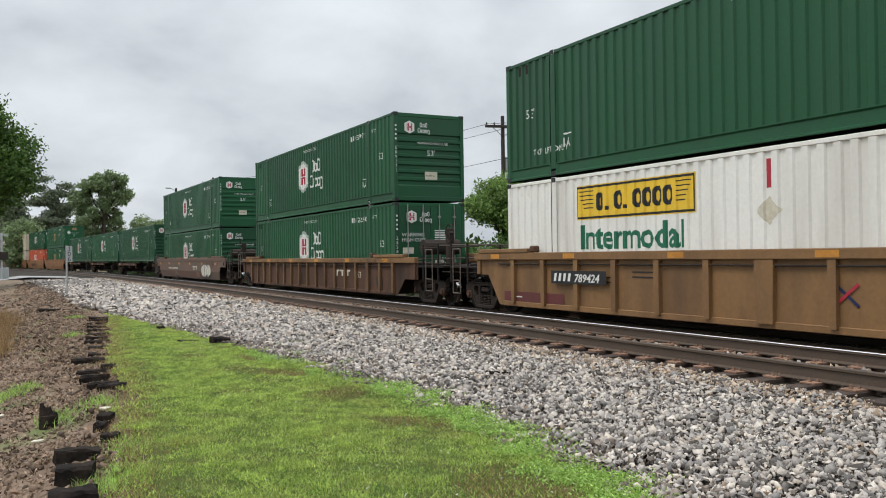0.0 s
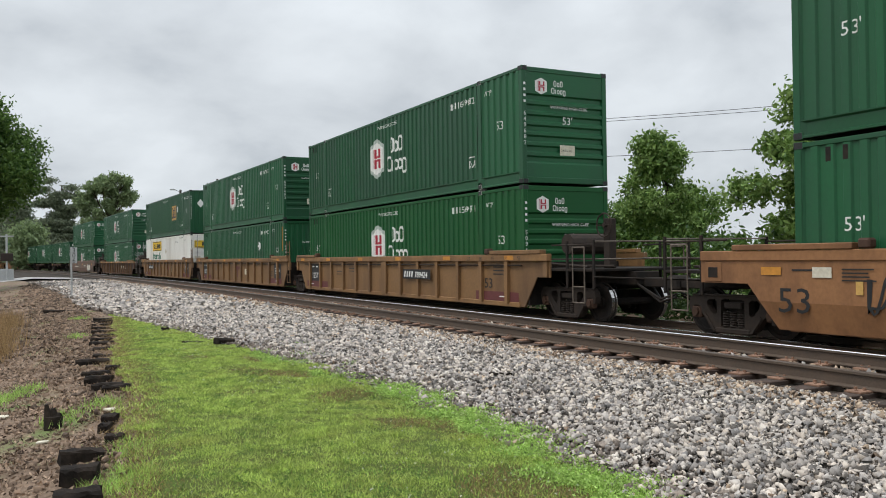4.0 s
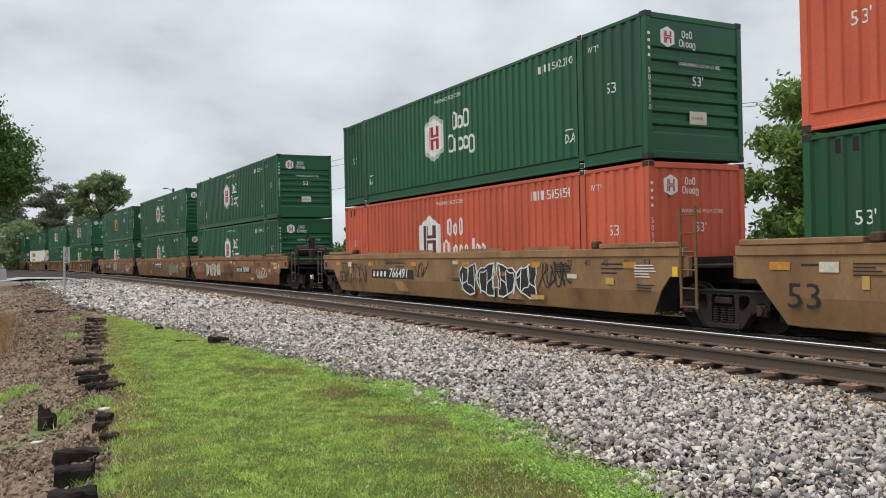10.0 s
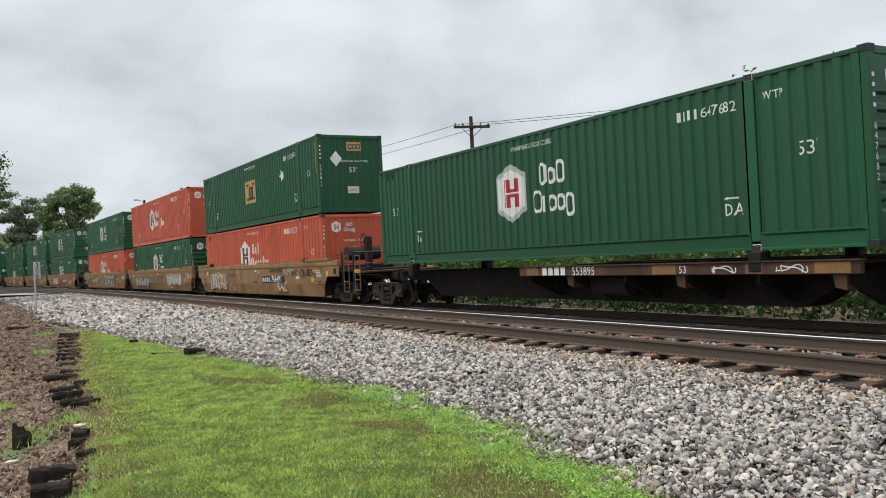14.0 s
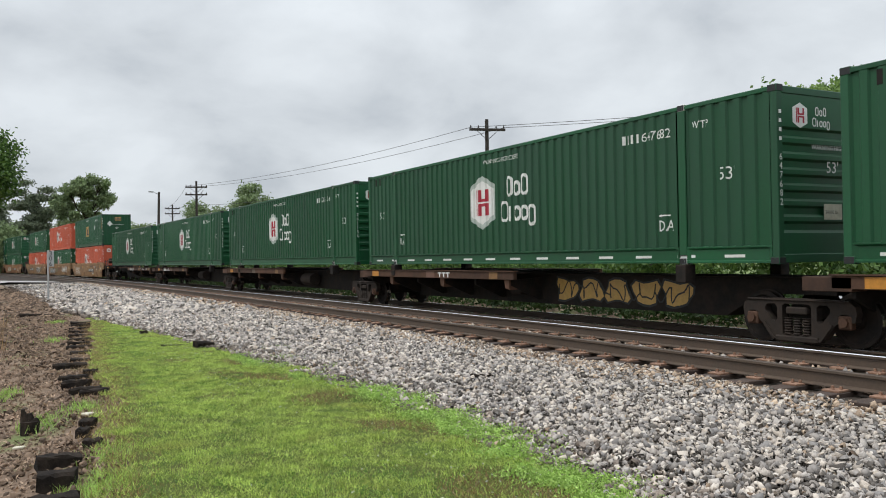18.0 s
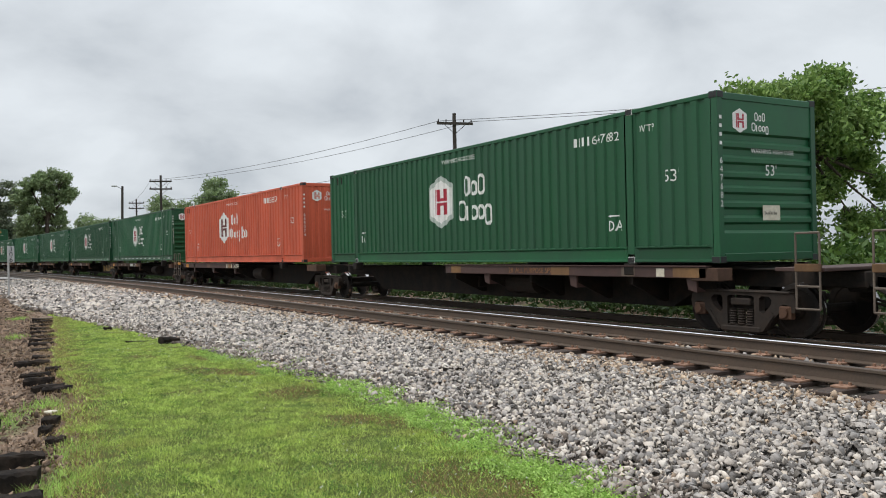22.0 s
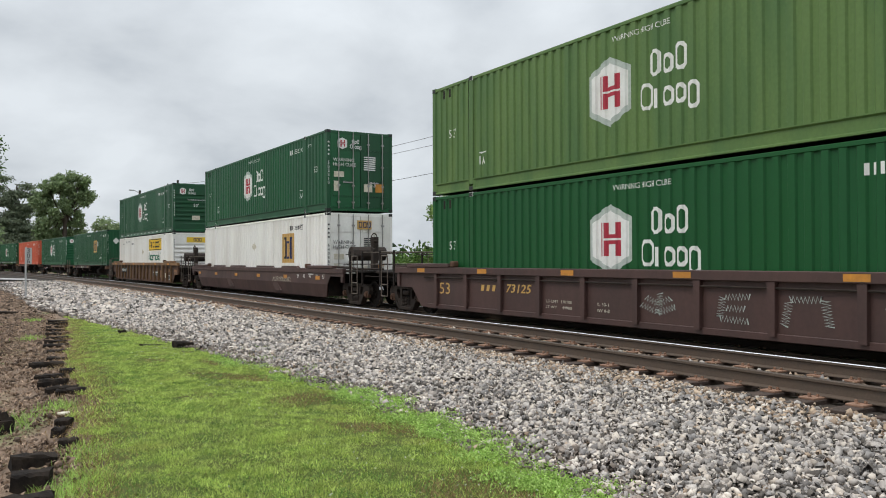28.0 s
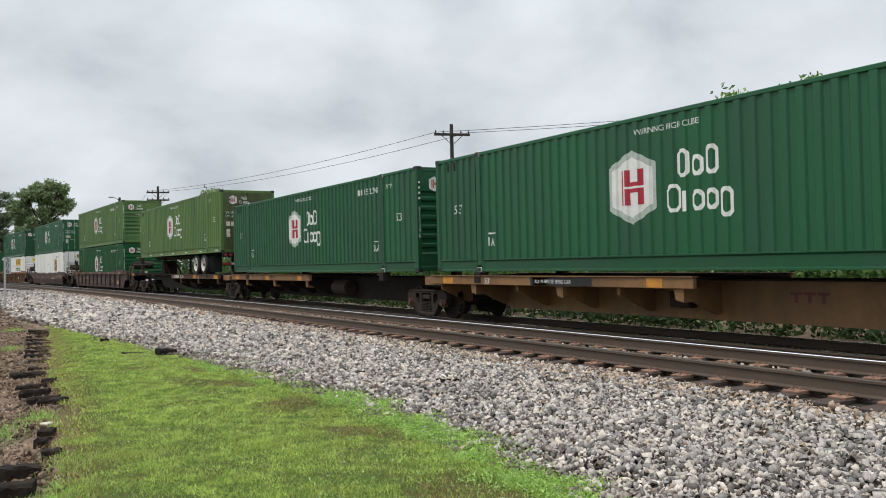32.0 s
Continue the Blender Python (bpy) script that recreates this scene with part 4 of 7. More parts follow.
def well_car(look, front, rear, marks=(), seed=0):
    """front, rear: 'art' where the unit shares a truck with the next, 'end' where it couples."""
    ribbed = look in ("ochre", "rusty", "plum")
    paint, label = CARLOOK[look]
    rng = random.Random(seed)
    top = TOPS[look]
    SQUEEZE[0] = 1.0
    ob = thing("well_car", label, "rail car", "cars of the train")
    far = 0.55 if look in ("rusty", "plum", "plumsmooth") else 0.0   # single units stand on trucks farther out
    out = 9.45 + far if ribbed or far else 9.95
    ends = (9.3 if front == "art" else out, 9.3 if rear == "art" else out)
    skin = 1.40 if ribbed else 1.47
    for s in (-1, 1):
        a, b = sorted((s * skin, s * (skin - 0.03)))
        if ribbed:
            part("side_sheet", well_side(BM(), a, b, ends, top, 0.76 if far else 0.98), paint, ob)
        else:
            f, r = ends
            part("side_sheet", prism(BM(), [(-8.66, 0.7), (8.66, 0.7), (8.9, 0.98), (f, 0.98), (f, top - 0.17), (-r, top - 0.17), (-r, 0.98), (-8.9, 0.98)], a, b), paint, ob)
            low = BM()   # the lower third leans in towards the sill
            q = [[low.verts.new((s * (skin + o), y, z)) for y, z in ((-8.35, SILL), (8.35, SILL), (8.66, 0.7), (-8.66, 0.7))] for o in (0.0, -0.03)]
            for v in q[0][:2] + q[1][:2]:
                v.co.x -= s * 0.1
            low.faces.new(q[0]); low.faces.new(q[1][::-1])
            for k in range(4):
                low.faces.new((q[0][k], q[1][k], q[1][(k + 1) % 4], q[0][(k + 1) % 4]))
            bmesh.ops.recalc_face_normals(low, faces=low.faces)
            part("lower_sheet", low, paint, ob)
            for e in (-3.4, 3.0):
                p = BM(); prism(p, [(e - 0.5, 0.36), (e + 0.1, 0.36), (e + 0.55, 0.72), (e - 0.05, 0.72)], *sorted((s * (skin - 0.06), s * (skin - 0.005))))
                part("step_plate", p, paint, ob)
        a, b = sorted((s * 1.36, s * 1.50))
        part("top_chord", box(BM(), a, b, -ends[1], ends[0], top - 0.17, top, 0.012), OCHRE if look == "rusty" else paint, ob)
        a, b = sorted((s * 1.2, s * (1.43 if ribbed else 1.36)))
        part("bottom_chord", box(BM(), a, b, -8.15, 8.15, SILL - 0.02, SILL + 0.1, 0.01), paint, ob)
        if ribbed:
            count, gap = (11, 1.525) if look == "plum" else (17, 1.04) if far else (13, 1.27)
            for k in range(count):
                y = gap * (k - count // 2)
                wide = 0.12 if look == "rusty" and k in (2, 14) else 0.17 if not far and k == 6 else 0.065
                p = BM()
                prism(p, [(y - wide, SILL + 0.06), (y + wide, SILL + 0.06), (y + wide * 1.15, top - 0.172), (y - wide * 1.15, top - 0.172)], *sorted((s * (skin + 0.001), s * 1.485)))
                part("rib", p, WORN if look == "rusty" else paint, ob)
            r = BM(); rod(r, (s * 1.45, -8.3, top - 0.27), (s * 1.45, 8.3, top - 0.27), 0.018, 6)
            part("conduit", r, CAST, ob)
        # guide flanges on the chord near both ends
        for e in (-1, 1):
            a, b = sorted((s * 1.34, s * 1.52))
            part("guide", box(BM(), a, b, min(e * 6.9, e * 9.2), max(e * 6.9, e * 9.2), top + 0.002, top + 0.1, 0.012), OCHRE if look == "rusty" else paint, ob)
            h = BM(); box(h, a, b, e * 6.72 - 0.1, e * 6.72 + 0.1, top + 0.002, top + 0.16, 0.03)
            part("guide_hinge", h, RUSTY, ob)
    if not ribbed:
        for s in (-1, 1):
            for y, half in ((-4.9, 0.85), (-1.9, 1.0), (1.9, 1.0), (4.9, 0.85)):
                a, b = sorted((s * 1.36, s * 1.49))
                flap = BM()
                prism(flap, [(y - half, top + 0.002), (y + half, top + 0.002), (y + half - 0.08, top + 0.075), (y - half + 0.08, top + 0.075)], a, b)
                part("guide_flap", flap, paint, ob)
    for y in (-7.4, -2.5, 2.5, 7.4):
        part("cross_beam", box(BM(), -1.37, 1.37, y - 0.25, y + 0.25, SILL - 0.01, SILL + 0.1), paint, ob)
    for e, kind in ((1, front), (-1, rear)):
        part("bulkhead", box(BM(), -1.36, 1.36, e * 8.45 - 0.06, e * 8.45 + 0.06, 0.3, top - 0.2), IRON, ob)
        reach = 9.9 if kind == "art" else 11.15 + far
        a, b = sorted((e * 8.515, e * reach))
        part("end_sill", box(BM(), -0.34, 0.34, a, b, 0.82, 1.12, 0.02), IRON, ob)
        a, b = sorted((e * 8.515, e * (9.55 if kind == "art" else 11.0 + far)))
        part("platform", box(BM(), -1.38 if kind == "end" else -0.9, 1.38 if kind == "end" else 0.9, a, b, 1.13, 1.19, 0.01), IRON, ob)
        for s in (-1, 1):
            p = BM()
            box(p, min(s * 1.36, s * 1.46), max(s * 1.36, s * 1.46), e * (9.3 + far) - 0.08, e * (9.3 + far) + 0.08, 0.78 if far else 0.99, top - 0.175, 0.01)
            part("end_post", p, paint, ob)
            if kind == "end":
                alike("ladder", "ladder", ladder_mesh, GRAB, ob, (s * 1.43, e * (10.55 + far * 0.5), 0.0))
                alike("handrail_post", "handrail_post", rail_post_mesh, IRON, ob, (s * 1.36, e * (10.05 + far * 0.5), 0.0))
                alike("handrail_post", "handrail_post", rail_post_mesh, IRON, ob, (s * 1.36, e * (11.0 + far * 0.5), 0.0))
                r = BM()
                for z in (1.4, 1.72):
                    rod(r, (s * 1.36, e * (9.45 + far), z), (s * 1.36, e * (11.0 + far * 0.5), z), 0.018, 6)
                part("handrail", r, CAST, ob)
        if kind == "end":
            pipe = BM()
            rod(pipe, (-0.7, e * 8.6, 1.24), (-0.7, e * (10.9 + far), 1.24), 0.03, 6)
            rod(pipe, (-1.05, e * 8.6, 1.3), (-1.05, e * (10.4 + far), 1.22), 0.045, 6)
            part("brake_pipe", pipe, CAST, ob)
            hose = BM()
            pts = [(0.3, e * (10.9 + far), 0.85), (0.36, e * (11.15 + far), 0.5), (0.34, e * (11.4 + far), 0.42), (0.3, e * (11.65 + far), 0.6)]
            for p, q in zip(pts, pts[1:]):
                rod(hose, p, q, 0.026, 6)
            part("air_hose", hose, RUBBER, ob)
            lever = BM(); rod(lever, (-1.4, e * (11.05 + far), 1.02), (0.0, e * (11.2 + far), 0.95), 0.018, 6)
            part("uncoupling_lever", lever, CAST, ob)
            r = BM()
            for z in (1.4, 1.78):
                rod(r, (-1.36, e * (11.0 + far * 0.5), z), (1.36, e * (11.0 + far * 0.5), z), 0.016, 6)
            part("end_rail", r, GRAB, ob)
            c = alike("coupler", "coupler", coupler_mesh, IRON, ob, (0, e * 11.45, 0))
            if e < 0:
                c.rotation_euler = (0, 0, math.pi)
            truck(ob, e * (9.62 + far * 0.9))
            if not far and not ribbed:
                for s in (-1, 1):
                    pad = part("jack_pad", box(BM(), *sorted((s * 1.465, s * 1.485)), e * 9.66 - 0.2, e * 9.66 + 0.2, 1.0, 1.34, 0.01), paint, ob)
                    part("jack_hole", box(BM(), *sorted((s * 1.48, s * 1.489)), e * 9.66 - 0.11, e * 9.66 + 0.11, 1.07, 1.25, 0.004), IRON, pad)
            if e < 0:
                w = alike("brake_wheel", "brake_wheel", brake_wheel_mesh, CAST, ob, (-0.75, -10.6 - far * 0.5, 2.15))
                part("brake_stand", box(BM(), -0.7, -0.5, -10.72, -10.5, 1.19, 2.3, 0.02), CAST, ob)
                t = BM(); rod(t, (-0.95, -9.5, 1.75), (0.3, -9.5, 1.75), 0.24, 14)
                part("air_tank", t, CAST, ob)
        elif e > 0:
            truck(ob, 10.0)
        else:
            alike("ladder", "tall_ladder", tall_ladder_mesh, WORN, ob, (-1.5, -9.42, 0.0))
    # markings on the near side
    x = -(skin + 0.004)
    ink = BLACK if paint is not PLUM else MARK
    b = BM()
    for k, ch in enumerate(("53", "48", "45", "40", "20")):
        words(ch, 0.14 if ribbed else 0.2, 8.2 - 0.62 * k, top - 0.145 if ribbed else top - 0.36, b)
    decal(ob, b, "lettering", ink, x if not ribbed else -1.504)
    for u, z, w in ((-4.6, 0.98, 0.7), (-4.6, 0.88, 0.7), (-3.3, 1.1, 0.6), (-3.3, 1.0, 0.6), (-8.0, 1.2, 0.5), (6.9, 1.2, 0.7), (6.9, 1.11, 0.7), (6.9, 1.02, 0.5)):
        if paint is not PLUM or u > 0:
            decal(ob, bar(BM(), u, u + w, z, z + 0.028), "data_line", ink, x - 0.004)
    for u in (-8.6, -5.5, -2.2, 1.0, 4.3, 7.6):
        decal(ob, bar(BM(), u, u + 0.42, top - 0.14, top - 0.03) if ribbed else bar(BM(), u, u + 0.4, top - 0.4, top - 0.27), "reflector", HIVIS, -1.504 if ribbed else x - 0.012)
    if not ribbed and paint in (TAN, SAND) and seed > 9:
        for u, z, w, h, m in ((-7.6, 1.1, 0.34, 0.16, PLAQUE), (-6.95, 0.86, 0.12, 0.2, GOLD), (0.35, 1.2, 0.3, 0.1, PLAQUE), (5.9, 0.9, 0.36, 0.1, PLAQUE), (8.75, 0.99, 0.14, 0.18, YELLOW), (7.3, 0.8, 0.26, 0.14, GOLD), (4.1, 0.4, 0.55, 0.1, GOLD)):
            u += rng.uniform(-0.25, 0.25)
            decal(ob, bar(BM(), u, u + w, z, z + h), "sticker", m, x - 0.013)
        for u, z, rows in ((7.95, 1.18, 5), (8.0, 0.8, 3), (5.3, 1.2, 4), (-7.1, 1.22, 4), (0.4, 0.8, 2)):
            for k in range(rows):
                decal(ob, bar(BM(), u, u + rng.uniform(0.35, 0.6), z - 0.055 * k, z - 0.055 * k + 0.022), "data_line", BLACK if rows != 5 else MARK, x - 0.014)
        for k in range(3):
            u = rng.uniform(-6.5, 4.5)
            decal(ob, scribble(u, u + rng.uniform(1.2, 2.6), 0.75, 1.32, rng, 0.014), "spray_line", GREYRUST if k else BLACK, x - 0.015 - 0.001 * k)
    SQUEEZE[0] = (top - 0.17 - SILL) / (1.59 - SILL)
    for k, mark in enumerate(marks):
        put_mark(ob, mark, x - 0.001 * k - 0.001, rng, ribbed)
    SQUEEZE[0] = 1.0
    return ob


def bubbles(u0, u1, z0, z1, rng, grow, n=0):
    """A row of rounded letter-like blobs."""
    bm = BM()
    n = n or max(2, round((u1 - u0) / 0.85))
    w = (u1 - u0) / n
    for i in range(n):
        cu, cz = u0 + (i + 0.5) * w, (z0 + z1) / 2
        p0 = rng.uniform(0, 6.28)
        pts = []
        for k in range(14):
            a = 2 * math.pi * k / 14
            sq = 1.0 / max(abs(math.cos(a)), abs(math.sin(a))) * 0.86
            r = sq * (0.82 + 0.16 * math.sin(3 * a + p0))
            pts.append((cu + (w * 0.58 + grow) * r * math.cos(a), cz + ((z1 - z0) / 2 + grow) * r * math.sin(a)))
        flat(bm, pts)
    return bm


def stroke(pts, thick):
    """One ribbon along a run of points."""
    bm = BM()
    last = None
    for k, p in enumerate(pts):
        a, b = Vector(pts[max(0, k - 1)]), Vector(pts[min(len(pts) - 1, k + 1)])
        d = (b - a).normalized() if (b - a).length else Vector((1, 0))
        n = Vector((-d.y, d.x)) * thick / 2
        now = [bm.verts.new((0, -(p[0] + n.x), p[1] + n.y)), bm.verts.new((0, -(p[0] - n.x), p[1] - n.y))]
        if last:
            bm.faces.new((last[0], last[1], now[1], now[0]))
        last = now
    return bm


def scribble(u0, u1, z0, z1, rng, thick=0.03, loops=0):
    loops = loops or (u1 - u0) / 0.42
    a, b, c = rng.uniform(0, 6), rng.uniform(0, 6), rng.uniform(0.7, 1.4)
    pts = []
    for k in range(int(loops * 12) + 8):
        t = k / (loops * 12 + 7)
        w = 2 * math.pi * loops * t
        pts.append((u0 + (u1 - u0) * t + 0.10 * math.sin(w * c + a), (z0 + z1) / 2 + (z1 - z0) * (0.36 * math.sin(w + b) + 0.13 * math.sin(2.3 * w + a))))
    return stroke(pts, thick)


INK = {"black": BLACK, "white": MARK, "red": RED, "navy": NAVY, "silver": PLAQUE, "tan": TAN, "grey": GALV, "green": SEAGREEN, "gold": GOLD, "maroon": MAROON, "pale": PALEGREEN}


def slanted(bm):
    """Leans lettering forward by a fifth of its height."""
    low = min(v.co.z for v in bm.verts)
    for v in bm.verts:
        v.co.y -= 0.2 * (v.co.z - low)
    return bm


def put_mark(ob, mark, x, rng, ribbed=False):
    """One marking: ('num', u, width, panel) and so on."""
    kind = mark[0]
    if kind == "num":            # owner's mark as bars, then figures, on a dark panel
        _, u, w, digits, panel, ink = mark
        if ribbed and panel:
            x = -1.489   # the panel is fixed across the ribs
        z = 1.0 - (0.05 if ribbed else 0.17)
        if panel:
            decal(ob, bar(BM(), u - 0.06, u + w + 0.06, z, z + 0.35), "number_panel", BLACK, x)
        b = BM()
        for k in range(4):
            bar(b, u + w * (0.02 + 0.095 * k), u + w * (0.068 + 0.095 * k), z + 0.07, z + 0.28)
        decal(ob, slanted(b), "mark_bars", INK[ink], x - 0.003)
        decal(ob, slanted(words(digits, w * 0.155 if w > 2.2 else 0.29, u + w * 0.43, z + 0.06, bold=0.006)), "number", INK[ink], x - 0.003)
    elif kind == "text":
        _, body, size, u, z, ink = mark
        decal(ob, words(body, size, u, z), "lettering", INK[ink], x)
    elif kind == "bar":
        _, u0, u1, z0, z1, ink = mark
        decal(ob, bar(BM(), u0, u1, z0, z1), "panel", INK[ink], x)
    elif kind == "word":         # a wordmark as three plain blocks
        _, u0, u1, z0, z1, ink = mark
        w = (u1 - u0) / 3
        for k in range(3):
            b = bar(BM(), u0 + w * k, u0 + w * (k + 0.9), z0 + (z1 - z0) * 0.72, z1)
            bar(b, u0 + w * (k + 0.32), u0 + w * (k + 0.6), z0, z0 + (z1 - z0) * 0.72)
            decal(ob, b, "wordmark_block", INK[ink], x)
    elif kind == "cross":
        _, u, z = mark
        for sgn, ink in ((1, "red"), (-1, "navy")):
            decal(ob, stroke([(u - 0.2, z - 0.2 * sgn), (u + 0.2, z + 0.2 * sgn)], 0.055), "cross_bar", INK[ink], x - 0.002 * (sgn + 2))
    elif kind == "bubble":
        _, u0, u1, z0, z1, fill, edge = mark
        seed = rng.randint(0, 9999)
        decal(ob, bubbles(u0, u1, z0, z1, random.Random(seed), 0.065), "spray_outline", INK[edge], x)
        decal(ob, bubbles(u0, u1, z0, z1, random.Random(seed), 0.0), "spray_fill", INK[fill], x - 0.002)
        for k in range(1):
            decal(ob, scribble(u0 + 0.1, u1 - 0.1, z0 + 0.1, z1 - 0.1, rng, 0.035), "spray_line", INK[edge], x - 0.004 - 0.001 * k)
    elif kind == "line":
        _, u0, u1, z0, z1, ink, thick = mark
        for k in range(2):
            decal(ob, scribble(u0, u1, z0, z1, rng, thick), "spray_line", INK[ink], x - 0.0015 * k)
    elif kind == "chalk":
        _, u0, u1, z0, z1 = mark
        for run in CHALK[round(u0)]:
            pts = [Vector((u0 + (u1 - u0) * p, z0 - 0.06 + (z1 - z0 + 0.06) * q)) for p, q in run]
            zig, side = [], 1
            for p, q in zip(pts, pts[1:]):
                d = (q - p).normalized()
                for k in range(max(2, int((q - p).length / 0.035))):
                    side = -side
                    w = p.lerp(q, k * 0.035 / (q - p).length) + Vector((-d.y, d.x)) * 0.075 * side
                    zig.append((w.x, w.y + rng.uniform(-0.01, 0.01)))
            decal(ob, stroke(zig, 0.03), "chalk_stroke", PALEMARK, x)


# runs of the chalk drawings, across and up
CHALK = {0: (((0.0, 0.45), (0.5, 0.15), (1.0, 0.45)), ((0.5, 0.1), (0.55, 1.0)), ((0.15, 0.75), (0.5, 0.5), (0.9, 0.8))), 2: (((1.0, 0.95), (0.2, 0.9), (0.1, 0.1), (1.0, 0.05)), ((0.3, 0.5), (0.9, 0.5))),
         3: (((0.0, 0.0), (0.12, 0.92), (0.9, 0.95), (1.0, 0.0)),), 5: (((0.9, 0.95), (0.1, 0.85), (0.9, 0.45), (0.1, 0.05)),)}


def spine_car(look, front, rear, marks=(), seed=0, tail=False, deck=1.305):
    """A skeleton car: a deep middle beam with a long side platform at one end (tail: the rear one)."""
    paint = {"rusty": RUSTY, "ochre": OCHRE, "plum": PLUM}[look]
    ob = thing("spine_car", {"rusty": "rusty skeleton rail car with a deep dark middle beam", "ochre": "skeleton rail car with faded yellow platforms and a deep dark beam", "plum": "dark brown skeleton rail car with a deep middle beam"}[look], "rail car", "cars of the train")
    beam = [(-8.9, 0.78), (-7.0, 0.78), (-6.2, 0.34), (6.2, 0.34), (7.0, 0.78), (8.9, 0.78), (8.9, 1.06), (-8.9, 1.06)]
    part("middle_beam", prism(BM(), beam, -0.33, 0.33), OCHRE if seed == 31 else IRON, ob)
    part("beam_cap", box(BM(), -0.5, 0.5, -8.7, 8.7, 1.062, 1.088, 0.008), IRON, ob)
    for y0, y1 in ((-7.95, 0.6),) if tail else ((-0.6, 8.25),):
        for s in (-1, 1):
            a, b = sorted((s * 1.26, s * 1.36))
            part("platform_edge", box(BM(), a, b, y0, y1, 0.94, 1.14, 0.012), paint, ob)
            for k in range(6):
                y = y0 + 0.3 + k * (y1 - y0 - 0.6) / 5
                p = BM()
                faces = [[p.verts.new((s * xx, yy, zz)) for xx, zz in ((0.33, 0.46), (0.45, 0.44), (1.255, 0.80), (1.255, 0.93), (0.33, 0.98))] for yy in (y - 0.035, y + 0.035)]
                p.faces.new(faces[0]); p.faces.new(faces[1][::-1])
                for q in range(5):
                    p.faces.new((faces[0][q], faces[1][q], faces[1][(q + 1) % 5], faces[0][(q + 1) % 5]))
                bmesh.ops.recalc_face_normals(p, faces=p.faces)
                part("outrigger", p, OCHRE if seed == 31 else IRON, ob)
                if k in (0, 2, 4):
                    part("gusset", prism(BM(), [(y - 0.03, 0.7), (y + 0.16, 0.74), (y + 0.2, 0.935), (y - 0.03, 0.935)], *sorted((s * 1.05, s * 1.30))), paint, ob)
            part("edge_flange", box(BM(), *sorted((s * 1.24, s * 1.395)), y0 - 0.02, y1 + 0.02, 1.142, 1.16), paint, ob)
        part("platform", box(BM(), -1.255, 1.255, y0 + 0.02, y1 - 0.02, 1.09, 1.13), IRON, ob)
    for y in (-6.1, 6.1):
        for s in (-1, 1):
            p = BM()
            box(p, min(s * 1.12, s * 1.38), max(s * 1.12, s * 1.38), y - 0.13, y + 0.13, 0.98, deck, 0.015)
            part("pedestal", p, IRON, ob)
    if seed not in (21, 31):
        t = BM(); rod(t, (-0.62, -2.4, 0.72), (-0.62, -1.3, 0.72), 0.24, 14)
        part("air_tank", t, CAST, ob)
    if seed == 29:   # the stand that holds the trailer's nose
        part("hitch_stand", prism(BM(), [(6.0, 1.14), (6.55, 1.14), (6.4, 1.96), (6.1, 1.96)], -0.4, 0.4), IRON, ob)
        for s in (-1, 1):
            part("hitch_brace", rod(BM(), (s * 0.32, 4.8, 1.12), (s * 0.32, 6.1, 1.9), 0.06, 6), CAST, ob)
    v = BM(); box(v, -0.6, -0.34, 0.2, 0.7, 0.55, 0.85, 0.03)
    part("brake_valve", v, CAST, ob)
    for e, kind in ((1, front), (-1, rear)):
        if kind == "art":
            if e > 0:
                truck(ob, 9.1)
        else:
            part("end_sill", box(BM(), -0.4, 0.4, min(e * 8.9, e * 10.2), max(e * 8.9, e * 10.2), 0.8, 1.06, 0.02), IRON, ob)
            part("end_platform", box(BM(), -1.35, 1.35, min(e * 9.3, e * 10.15), max(e * 9.3, e * 10.15), 1.08, 1.14, 0.01), paint, ob)
            c = alike("coupler", "coupler", coupler_mesh, IRON, ob, (0, e * 10.5, 0))
            if e < 0:
                c.rotation_euler = (0, 0, math.pi)
            for s in (-1, 1):
                alike("sill_step", "sill_step", sill_step_mesh, GRAB, ob, (s * 1.38, e * 9.9, 0))
                alike("step_bracket", "step_bracket/" + look, lambda: box(BM(), -0.03, 0.015, -0.22, 0.22, 1.08, 1.2, 0.008), HIVIS if look != "plum" else WORN, ob, (s * 1.37, e * 9.9, 0))
            truck(ob, e * 8.4)
    x = -1.366
    dull = HIVIS if look == "ochre" else OCHRE
    rng = random.Random(seed)
    for k, mark in enumerate(marks):
        if mark[0] == "num":
            _, u, w, digits, panel, tone = mark
            b = BM()
            for q in range(4):
                bar(b, u + 0.22 * q, u + 0.16 + 0.22 * q, 0.955, 1.125)
            decal(ob, b, "mark_bars", INK[tone], x)
            decal(ob, words(digits, 0.25, u + 1.05, 0.955), "number", INK[tone], x)
        elif mark[0] in ("bubble", "word") and mark[3] < 0.9:
            put_mark(ob, mark, -0.335 - 0.001 * k, rng)
        else:
            put_mark(ob, mark, x - 0.001 * k, rng)
    for u, w, tone in ((-0.3, 0.45, dull), (3.75, 0.6, HIVIS if seed == 29 else dull), (5.9, 0.35, GREYRUST), (7.2, 0.6, HIVIS if seed == 29 else dull)) if tail else ((-7.7, 0.5, HIVIS), (-3.9, 0.5, HIVIS if look == "ochre" else GREYRUST), (-0.5, 0.4, dull)):
        decal(ob, bar(BM(), u, u + w, 0.955, 1.125), "reflector", tone, x - 0.001)
    p = BM(); box(p, -1.36, -1.0, -9.5 if rear == "art" else -8.2, -8.65 if rear == "art" else -7.6, 0.9, 1.12, 0.01)
    part("end_bracket", p, OCHRE if seed >= 29 else RUSTY, ob)
    return ob


